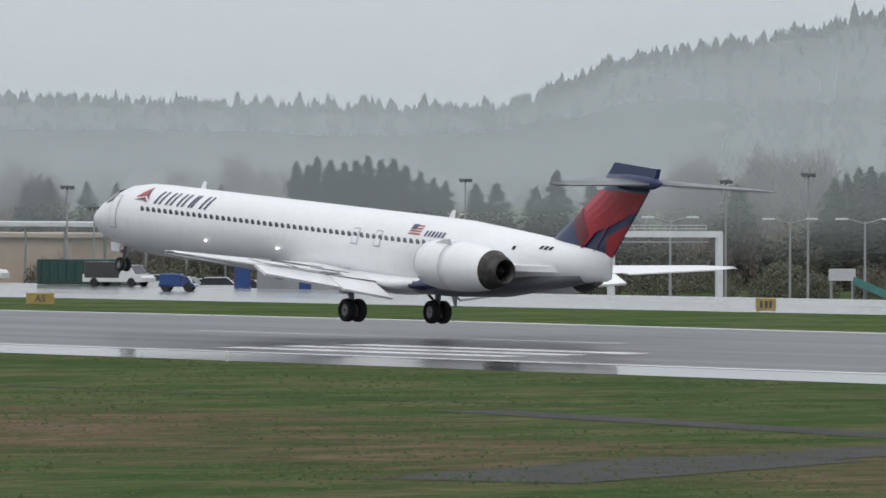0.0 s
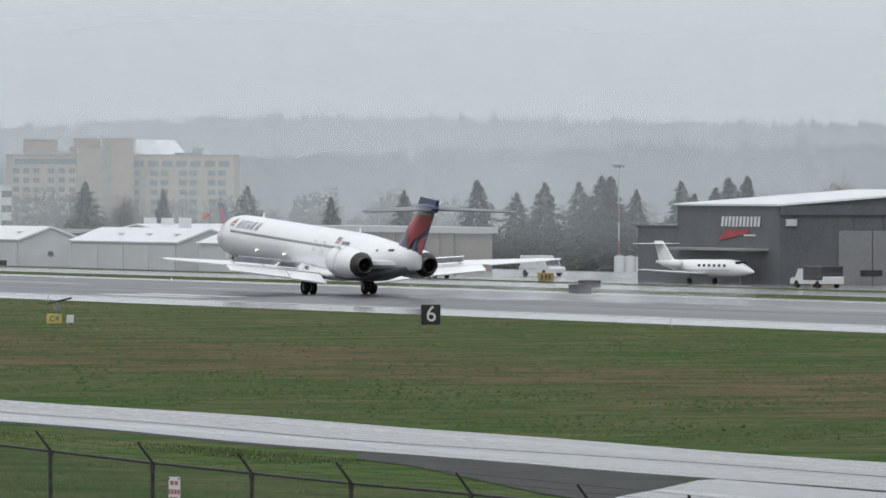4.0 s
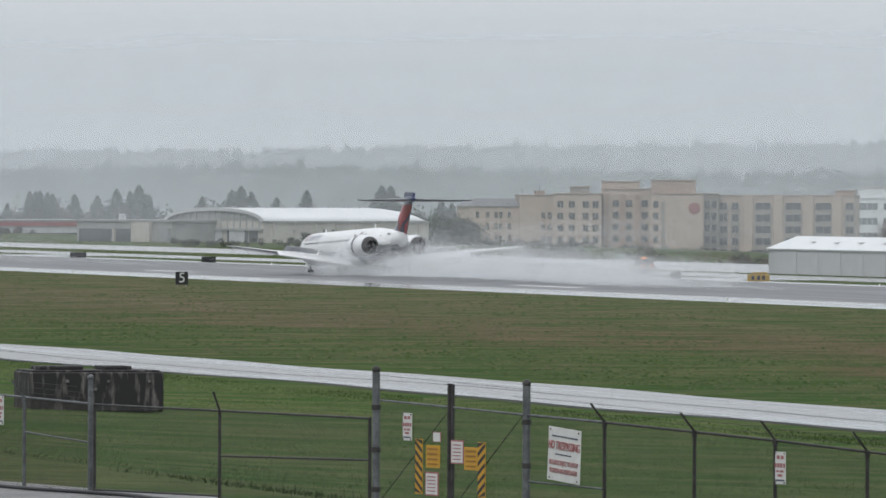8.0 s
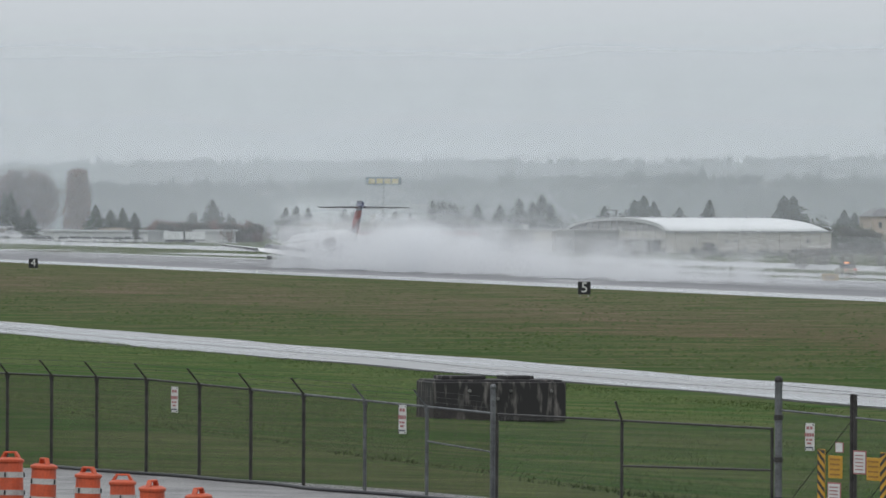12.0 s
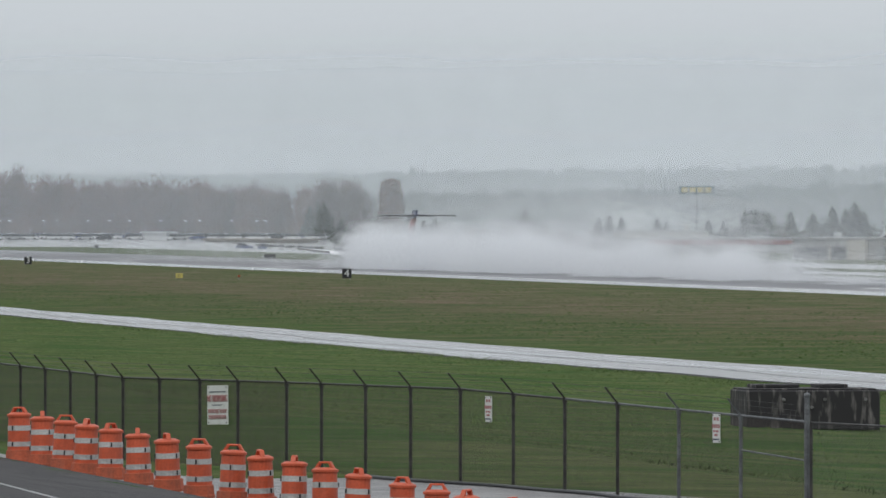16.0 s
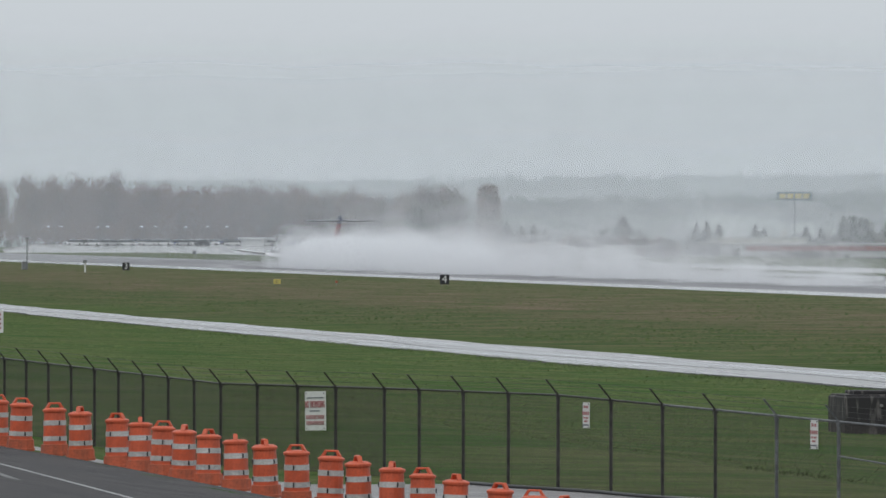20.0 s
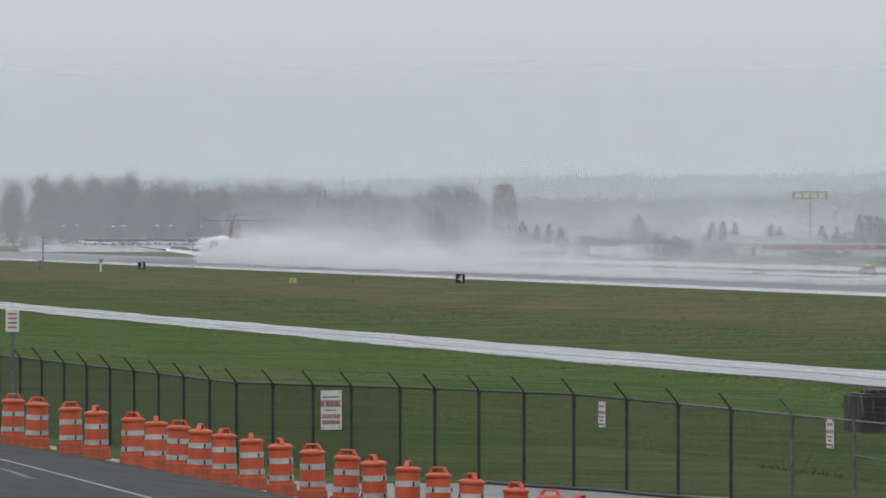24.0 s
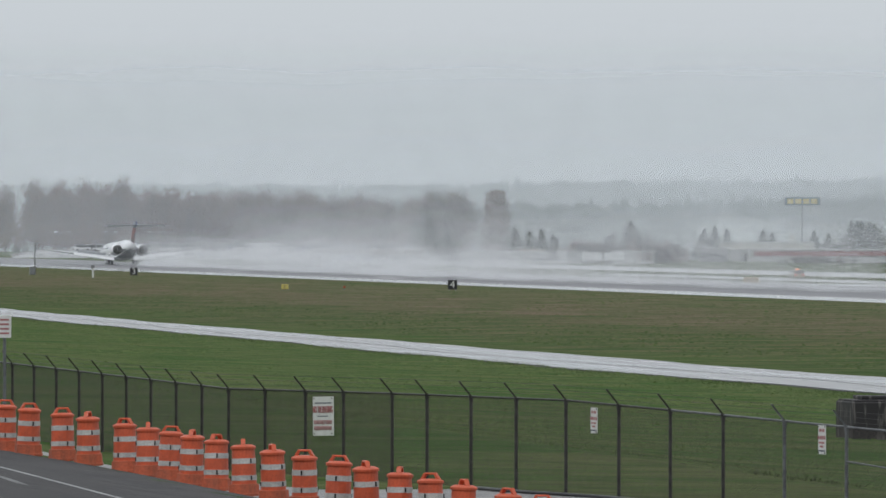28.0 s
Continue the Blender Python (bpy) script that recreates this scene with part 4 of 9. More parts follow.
for s, lean in ((6.76, 1), (4.24, -1)):
    sg = thing("hazard_board", fence_pose(s, 3.12, 0.09), "upright hazard board with black and yellow diagonal stripes", "sign", "fence signs")
    part("panel", box((0, 0, 0), (0.30, 0.012, 1.1), 0.003), YELLOW, sg)
    for k in range(7):
        z = -0.60 + k * 0.19
        bm = bmesh.new()
        zs = [(-0.148, z + 0.10 * lean), (0.148, z - 0.10 * lean), (0.148, z - 0.10 * lean + 0.085), (-0.148, z + 0.10 * lean + 0.085)]
        bm.faces.new([bm.verts.new((x, -0.009, max(-0.548, min(0.548, q)))) for x, q in zs])
        part("stripe", bm, BLACK, sg)


def make_drum():
    drum = thing("traffic_drum", pose(0, 0, 0), "orange construction drum with white bands and rubber base", "traffic drum", "drums along the road")
    def tier(name, pts, material, seg=20):
        return part(name, loft([[(r * 0.83 * math.cos(a), r * 0.83 * math.sin(a), z) for a in (2 * math.pi * i / seg for i in range(seg))] for z, r in pts]), material, drum, smooth=False)
    tier("rubber_base", [(0.0, 0.37), (0.05, 0.37), (0.06, 0.35), (0.225, 0.335), (0.235, 0.30)], ORANGE_DIRTY, 9)
    tier("body", [(0.23, 0.285), (0.29, 0.283), (0.40, 0.281), (0.405, 0.275), (0.60, 0.272), (0.72, 0.268), (0.725, 0.262), (0.86, 0.258), (0.885, 0.268)], ORANGE)
    tier("lid", [(0.885, 0.288), (0.925, 0.29), (0.935, 0.275), (0.965, 0.20), (0.968, 0.05)], ORANGE)
    for z0, z1, r in ((0.30, 0.395, 0.288), (0.61, 0.71, 0.277)):
        band = tier("white_band", [(z0, r), (z1, r - 0.002)], BAND)
        for a in (0.6, 2.7, 4.8):
            part("bolt", box((r * 0.835 * math.cos(a), r * 0.835 * math.sin(a), (z0 + z1) / 2), (0.028, 0.028, 0.085), 0.006), BLACKISH, band)
    part("handle", slab((-0.19, 0, 0.955), (-0.13, 0, 0.955), (-0.085, 0, 1.05), (-0.12, 0, 1.06), 0.08), ORANGE, drum)
    part("handle", slab((0.13, 0, 0.955), (0.19, 0, 0.955), (0.12, 0, 1.06), (0.085, 0, 1.05), 0.08), ORANGE, drum)
    part("grip", box((0, 0, 1.055), (0.25, 0.08, 0.035), 0.012), ORANGE, drum)
    return drum


def road_line_y(x):
    return 17.4 + (x + 142.8) * 0.043


drum = make_drum()
DRUMS = [(-174.4, 21.4), (-172.9, 21.7), (-170.36, 22.08), (-169.0, 22.42), (-166.33, 22.79), (-164.68, 23.01), (-163.12, 23.21), (-161.55, 23.4), (-159.74, 23.61), (-157.69, 23.84), (-155.55, 24.06), (-153.29, 24.28), (-150.91, 24.49), (-150.15, 24.9), (-149.38, 25.35), (-148.64, 25.78), (-147.88, 26.21), (-146.8, 26.81), (-145.95, 27.28), (-145.25, 27.66), (-144.08, 28.28)]
rng = random.Random(5)
for i, (x, y) in enumerate(DRUMS):
    m = pose(x, y, ground_z(x, y) - 0.01, rng.uniform(-2, 2), rng.uniform(-2, 2), rng.uniform(-40, 110))
    if i == 0:
        drum.matrix_basis = m
    else:
        copy_thing(drum, m)


def free_sheet(name, xs, edge0, edge1, n, material, lift):
    bm = bmesh.new()
    grid = []
    for x in xs:
        a, b = edge0(x), edge1(x)
        grid.append([bm.verts.new((x, y := a + (b - a) * k / n, ground_z(x, y) + lift)) for k in range(n + 1)])
    for p, q in zip(grid, grid[1:]):
        for k in range(n):
            bm.faces.new((p[k], q[k], q[k + 1], p[k + 1]))
    bmesh.ops.recalc_face_normals(bm, faces=bm.faces)
    return part(name, bm, material)


tagged(free_sheet("road", span(-420, 60, 4), lambda x: road_line_y(x) - 9.0, lambda x: road_line_y(x) + 5.4 + max(0.0, (x + 171) * 0.12), 14, ASPHALT, 0.02), "wet dark asphalt road curving past the fence", "road", kind="structure")
def edge_line_y(x):
    return 17.4 - 0.035 * (x + 142) if x > -142 else 17.4 + 0.02 * (x + 142)


def fence_line_y(x):
    return 46.6 + (x + 158) * 0.249


tagged(free_sheet("road_edge_line", span(-420, 60, 4), lambda x: edge_line_y(x) - 0.16, lambda x: edge_line_y(x) + 0.04, 1, LINE_WORN, 0.026), "worn white painted road edge line", "road marking", kind="structure")
tagged(free_sheet("old_road_line", span(-200, -120, 2), lambda x: edge_line_y(x) - 1.65 + 0.12 * math.sin(x / 3.0), lambda x: edge_line_y(x) - 1.45 + 0.12 * math.sin(x / 3.0), 1, LINE_FAINT, 0.026), "faint worn-off line on the road", "road marking", kind="structure")
tagged(free_sheet("gravel_verge", span(-200, -90, 3), lambda x: road_line_y(x) + 5.2 + max(0.0, (x + 171) * 0.12), lambda x: fence_line_y(x) + 0.6 + 1.6 * max(0, min(1, (x + 196) / 12)) + 0.25 * math.sin(x / 2.2) + 0.15 * math.sin(x * 1.7), 14, GRAVEL, 0.014), "pale wet gravel and broken asphalt along the fence foot", "gravel", kind="structure")
hose = thing("black_hose", pose(0, 0, 0), "black rubber hose lying along the fence foot", "hose")
pts = [(x, fence_line_y(x) - 0.5 - 0.25 * math.sin(x / 2.3) - 0.12 * math.sin(x / 0.9)) for x in span(-200, -172, 1.0)]
part("hose_length", loft([[(x, y + 0.045 * math.cos(a), ground_z(x, y) + 0.06 + 0.045 * math.sin(a)) for a in (k * math.pi / 3 for k in range(6))] for x, y in pts]), BLACK, hose, smooth=True)


# concrete valve vault on the grass
def stained_concrete():
    m, nt, n, l, b = shader("stained_concrete")
    co, mp = n.new("ShaderNodeTexCoord"), n.new("ShaderNodeMapping")
    mp.inputs["Scale"].default_value = (3.5, 3.5, 0.8)
    t = n.new("ShaderNodeTexNoise")
    t.inputs["Scale"].default_value, t.inputs["Detail"].default_value = 1.2, 6
    l.new(co.outputs["Object"], mp.inputs["Vector"])
    l.new(mp.outputs[0], t.inputs["Vector"])
    r = n.new("ShaderNodeValToRGB")
    r.color_ramp.elements[0].position, r.color_ramp.elements[0].color = 0.52, (0.018, 0.017, 0.018, 1)
    r.color_ramp.elements[1].position, r.color_ramp.elements[1].color = 0.78, (0.20, 0.185, 0.175, 1)
    l.new(t.outputs["Fac"], r.inputs[0])
    l.new(r.outputs[0], b.inputs["Base Color"])
    b.inputs["Roughness"].default_value = 0.8
    return m
STAINED = stained_concrete()
vault = thing("concrete_vault", pose(-320.2, 74.2, ground_z(-320, 74.2)), "black-stained concrete utility vault half sunk in grass", "utility vault")
part("block", box((0, -1.45, 0.74), (3.0, 2.3, 1.52), 0.05), STAINED, vault)
part("block", box((0.1, 1.15, 0.74), (3.0, 2.86, 1.52), 0.05), STAINED, vault)
part("cap", box((-0.1, 0.0, 1.53), (2.8, 5.0, 0.06), 0.02), STAINED, vault, "stained wet concrete rim")
for y, w in ((-1.2, 1.7), (1.0, 1.1)):
    part("hatch", box((-0.2, y, 1.64), (1.6, w, 0.13), 0.02), STAINED, vault)
for y, z in ((-1.2, 1.15), (0.4, 1.15), (2.0, 1.15), (-0.9, 0.35), (-0.1, 0.85)):
    part("vent_pipe", rod((1.5, y, z), (1.68, y, z), 0.06, None, 8), GRAVEL, vault)

# marker posts at the road
for x, y, h, red in ((-201.0, 109.8, 1.86, False), (-204.6, 116.9, 1.68, True)):
    mp_ = thing("marker_post", pose(x, y, ground_z(x, y), 0, 2 if red else 0, 0), "slim white marker post" + (" with a red top" if red else " beside the perimeter road"), "marker post", "marker posts")
    part("shaft", box((0, 0, h / 2), (0.13, 0.06, h), 0.01), SIGN_WHITE, mp_)
    if red:
        part("red_top", box((0, 0, h + 0.02), (0.14, 0.07, 0.28), 0.01), SIGN_RED, mp_)
# sign on a post at the far end of the fence
rs = thing("roadside_sign", pose(-188.6, 23.14, ground_z(-188.6, 23.14), 0, 0, 80), "small white roadside sign with red text on pole", "sign")
part("pole", rod((0, 0, 0), (0, 0, 2.9), 0.035), POST_PALE, rs)
part("panel", box((0, -0.05, 2.65), (0.30, 0.02, 0.50), 0.004), SIGN_WHITE, rs)
for k in range(4):
    part("text_bar", box((0, -0.064, 2.80 - k * 0.1), (0.2, 0.006, 0.04)), SIGN_RED, rs)


# ---- airfield signs and lights ----
def distance_sign(x, digit):
    s = thing("distance_sign", pose(x, 194.5, ground_z(x, 194.5), 0, 0, 84), "black runway distance sign with a white number " + digit, "airfield sign", "runway distance signs")
    part("case", box((0, 0, 0.84), (1.22, 0.24, 1.24), 0.03), BLACK, s)
    for k in (-0.4, 0.4):
        part("leg", box((k, 0, 0.12), (0.06, 0.06, 0.26)), STEEL, s)
    text_mesh("number", digit, 1.38, SIGN_WHITE, s, pose(0, -0.135, 0.84) @ UP_FACE, "white painted number", depth=0.012)


for i, digit in enumerate("6543"):
    distance_sign(-495.1 - 304.8 * i, digit)


def taxi_sign(x, y, w, h, words, colour, turn, label):
    z = ground_z(x, y)
    s = thing("taxiway_sign", pose(x, y, z, 0, 0, turn), label, "airfield sign", "taxiway signs")
    part("case", box((0, 0, h / 2 + 0.12), (w, 0.25, h), 0.03), colour if colour is BLACK else YELLOW_PALE if y < 200 else YELLOW_FADED, s)
    for k in (-0.38, 0.38):
        part("leg", box((k * w, 0, 0.08), (0.06, 0.06, 0.2)), STEEL, s)
    if words:
        text_mesh("lettering", words, h * 0.85, SIGN_DARK if colour is YELLOW else YELLOW, s, pose(0, -0.135, h / 2 + 0.12) @ UP_FACE, depth=0.01)
        return
    if colour is YELLOW:
        for k in (-0.25, 0.0, 0.22):
            part("text_bar", box((k * w, -0.13, h / 2 + 0.12), (w * 0.13, 0.012, h * 0.55)), SIGN_DARK, s)


for x, y, w, h, words, colour in ((-448.6, 286.8, 1.75, 0.72, "A5", YELLOW), (-404.1, 309.4, 1.2, 0.75, "", YELLOW), (-554.7, 290.7, 2.4, 0.75, "A5", YELLOW), (-569.9, 318, 1.5, 0.6, "", YELLOW), (-595.6, 287.9, 2.6, 0.7, "", BLACK), (-589.2, 283.0, 2.0, 0.75, "", BLACK),
                                  (-748.2, 305.6, 1.5, 0.8, "", YELLOW), (-694.3, 287.7, 2.0, 0.7, "", BLACK), (-650.0, 268.5, 1.9, 0.8, "", BLACK), (-801.9, 304.7, 1.7, 0.8, "E", YELLOW), (-890.6, 281.3, 1.7, 0.8, "", YELLOW), (-984.4, 269.5, 2.0, 0.8, "", YELLOW),
                                  (-911.1, 305.0, 3.6, 0.6, "", BLACK), (-868.9, 274.3, 2.4, 0.75, "", YELLOW), (-886.0, 270.3, 1.2, 0.75, "", BLACK), (-1092.2, 269.2, 1.9, 0.8, "", BLACK), (-1176.3, 271, 2.3, 0.75, "", BLACK), (-1272.2, 270, 2.3, 0.8, "", YELLOW), (-1310, 268, 0.8, 0.7, "", BLACK), (-1640.4, 273.7, 2.2, 0.8, "", BLACK), (-2123.3, 310.3, 1.0, 0.8, "", BLACK), (-2380.9, 324.2, 2.2, 1.0, "", YELLOW), (-2380.7, 325.9, 0.8, 0.7, "", BLACK), (-2455.5, 314.3, 2.5, 1.3, "", YELLOW)):
    taxi_sign(x, y, w, h, words, colour, 62 if x > -650 else 72, ("yellow taxiway sign with black marks" if colour is YELLOW else "dark back of a taxiway sign") + " on wet grass")
for x, y, words in ((-509.9, 174.9, "C4"), (-1124.4, 175.4, "C")):
    taxi_sign(x, y, 0.95, 0.62, words, YELLOW, 72, "small yellow taxiway sign in the infield grass")
    if words == "C4":
        w = thing("wind_vane", pose(x + 0.1, y + 0.16, ground_z(x, y)), "small dark wind vane on a thin mast behind the sign", "wind vane")
        part("mast", rod((0, 0, 0), (0, 0, 1.5), 0.05), STEEL, w)
        part("vane", rod((-0.5, -0.5, 1.35), (0.7, 0.7, 1.75), 0.04, 0.07, 8), POST, w)
        part("box", box((0, 0, 1.1), (0.5, 0.3, 0.3), 0.02), STEEL, w)
        ob = thing("junction_box", pose(x + 0.9, y + 0.75, ground_z(x, y)), "small white electrical box beside the sign", "box")
        part("body", box((0, 0, 0.42), (0.3, 0.4, 0.5), 0.03), SIGN_WHITE, ob)
        part("stand", box((0, 0, 0.09), (0.08, 0.08, 0.2)), STEEL, ob)
    else:
        w = thing("marker_post", pose(x - 0.6, y + 8.1, ground_z(x, y)), "short dull red marker post in infield grass", "marker")
        part("stem", rod((0, 0, 0), (0, 0, 0.3), 0.05), STEEL, w)
        part("head", box((0, 0, 0.38), (0.24, 0.3, 0.28), 0.04), ORANGE_DIRTY, w)


def edge_light(x, y):
    e = thing("runway_edge_light", pose(x, y, ground_z(x, y)), "small white elevated runway edge light", "runway light", "runway edge lights")
    part("stem", rod((0, 0, 0), (0, 0, 0.32), 0.05), SIGN_WHITE, e)
    part("lens", rod((0, 0, 0.3), (0, 0, 0.46), 0.09, 0.06, 10), SIGN_WHITE, e)
    return e


first_light = edge_light(-379, 213.2)
for k in range(-2, 22):
    for y in (213.2, 267.0):
        if (k, y) != (0, 213.2):
            copy_thing(first_light, pose(-379 - 61 * k, y, ground_z(-379 - 61 * k, y)))
# instrument mast in the infield
im = thing("instrument_mast", pose(-1461, 184.5, ground_z(-1461, 184.5)), "thin instrument mast with cabinet in the infield", "mast")
part("mast", rod((0, 0, 0), (0, 0, 5.4), 0.12), STEEL, im)
part("cabinet", box((-0.8, -0.4, 0.7), (1.2, 0.8, 1.4), 0.04), STEEL, im)
part("antenna", box((0, 0, 5.4), (0.2, 1.2, 0.25), 0.02), STEEL, im)
im2 = thing("instrument_post", pose(-1385, 184.4, ground_z(-1385, 184.4)), "short white instrument post in the grass", "mast")
part("mast", rod((0, 0, 0), (0, 0, 1.8), 0.15), SIGN_WHITE, im2)
part("head", box((0, 0, 1.8), (0.6, 0.6, 0.5), 0.05), STEEL, im2)


# ---- buildings on the far side ----
METAL_WHITE = mat("white_metal_cladding", (0.62, 0.64, 0.65), 0.45, size=2.5, var=0.12)
METAL_ROOF = mat("wet_white_metal_roof", (0.72, 0.74, 0.75), 0.28, size=4.0, var=0.10)
METAL_GREY = mat("grey_metal_cladding", (0.30, 0.31, 0.32), 0.45, size=2.5, var=0.12)
METAL_DARK = mat("charcoal_metal_cladding", (0.105, 0.110, 0.120), 0.42, size=3.0, var=0.2)
ROOF_DARK = mat("wet_dark_roofing", (0.10, 0.10, 0.105), 0.4, size=3.0, var=0.2)
DOOR_GREY = mat("pale_grey_hangar_door", (0.50, 0.51, 0.52), 0.5, size=2.0, var=0.12)
DOOR_SLATE = mat("slate_grey_sliding_door", (0.21, 0.215, 0.22), 0.5, size=2.0, var=0.12)
METAL_PALE = mat("pale_grey_cladding", (0.46, 0.475, 0.48), 0.45, size=2.5, var=0.12)
CREAM = mat("weathered_cream_concrete", (0.47, 0.45, 0.41), 0.8, size=4.0, var=0.14)
CONCRETE_GREY = mat("weathered_grey_concrete", (0.33, 0.33, 0.325), 0.8, size=3.0, var=0.18)
# dull tan of the store; also used as painted shade on the long hotel
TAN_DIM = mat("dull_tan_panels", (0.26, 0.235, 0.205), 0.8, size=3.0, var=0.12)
TAN = mat("tan_stucco", (0.36, 0.27, 0.215), 0.8, size=3.0, var=0.12)
TAN_PALE = mat("pale_tan_stucco", (0.42, 0.345, 0.285), 0.8, size=3.0, var=0.12)
KHAKI = mat("khaki_door_panel", (0.28, 0.26, 0.20), 0.5, size=1.5, var=0.15)
WIN_BLUE = mat("blue_grey_window_glass", (0.10, 0.16, 0.18), 0.12, size=1.0, var=0.3)
WIN_DARK = mat("dark_window_glass", (0.045, 0.05, 0.055), 0.12, size=1.0, var=0.3)
GREEN_GLASS = mat("green_glazing", (0.06, 0.20, 0.18), 0.08, size=0.8, var=0.2)
BLUE_ROOF = mat("blue_metal_roof", (0.06, 0.15, 0.34), 0.35, size=1.0, var=0.15)
BLUE = mat("blue_painted_metal", (0.02, 0.06, 0.22), 0.4, size=1.0, var=0.2)
GREEN = mat("dark_green_container", (0.02, 0.065, 0.055), 0.45, size=1.0, var=0.3)
BRICK_RED = mat("faded_red_band", (0.26, 0.075, 0.07), 0.7, size=2.0, var=0.2)
LAMP_ON = glow("warning_beacon", (1.0, 0.32, 0.10), 1.8)
TAIL_LAMP = glow("red_tail_lamp", (0.7, 0.05, 0.03), 0.4)


def gpose(x, y, rz=0.0, dz=0.0):
    return pose(x, y, ground_z(x, y) + dz, 0, 0, rz)


def house(name, x, y, lx, ly, h, wall, label, category="building", rz=0.0, base=-0.3):
    """A building whose near corner is at x, y: its front (facing local -y) runs to -lx, its side (facing +x) to +ly. Four walls with thickness."""
    b = thing(name, gpose(x, y, rz), label, category)
    t = 0.3
    for c, s in (((-lx / 2, t / 2, (h + base) / 2), (lx, t, h - base)), ((-lx / 2, ly - t / 2, (h + base) / 2), (lx, t, h - base)),
                 ((-t / 2, ly / 2, (h + base) / 2), (t, ly - 2 * t, h - base)), ((-lx + t / 2, ly / 2, (h + base) / 2), (t, ly - 2 * t, h - base))):
        part("wall", box(c, s), wall, b)
    return b


def flat_roof(b, lx, ly, h, material, over=0.3, t=0.25):
    return part("roof", box((-lx / 2, ly / 2, h + t / 2), (lx + 2 * over, ly + 2 * over, t), 0.04), material, b)


def gable_roof(b, lx, ly, h, rise, axis, roofing, wall, over=0.5, t=0.18):
    """Two roof slopes and two gable triangles; the ridge runs along the axis."""
    if axis == "x":
        for s in (0, 1):
            y0, y1 = (-over, ly / 2) if s == 0 else (ly + over, ly / 2)
            part("roof_slope", slab((-lx - over, y0, h - over * rise / (ly / 2)), (over, y0, h - over * rise / (ly / 2)), (over, y1, h + rise), (-lx - over, y1, h + rise), t), roofing, b)
        for x in (-0.3, -lx):
            part("gable", prism([(0.0, h), (ly, h), (ly / 2, h + rise - 0.05)], 0.3, "x", x), wall, b)
    else:
        for s in (0, 1):
            x0, x1 = (over, -lx / 2) if s == 0 else (-lx - over, -lx / 2)
            part("roof_slope", slab((x0, -over, h - over * rise / (lx / 2)), (x0, ly + over, h - over * rise / (lx / 2)), (x1, ly + over, h + rise), (x1, -over, h + rise), t), roofing, b)
        for y in (0.0, ly - 0.3):
            part("gable", prism([(0.0, h), (-lx, h), (-lx / 2, h + rise - 0.05)], 0.3, "y", y), wall, b)


def windows(b, spots, w, h, glass, frame_m, face):
    """Windows on the front ('front': x, z) or the side ('side': y, z) of a building."""
    first = None
    for u, z in spots:
        m = pose(u, 0, z) if face == "front" else pose(0, u, z, 0, 0, 90)
        if first is None:
            first = part("window", box((0, -0.03, 0), (w + 0.24, 0.10, h + 0.24), 0.02), frame_m, b, m=m)
            pane = part("pane", box((0, -0.10, 0), (w, 0.05, h)), glass, first)
            bar = part("mullion", box((0, -0.12, 0), (0.08, 0.05, h)), frame_m, first)
        else:
            k = again(first, m, b)
            again(pane, Matrix(), k)
            again(bar, Matrix(), k)


def doors(b, spots, w, h, material, face, name="door"):
    first = None
    for u in spots:
        m = pose(u, 0, h / 2) if face == "front" else pose(0, u, h / 2, 0, 0, 90)
        if first is None:
            first = part(name, box((0, -0.06, 0), (w, 0.12, h), 0.02), material, b, m=m)
        else:
            again(first, m, b)


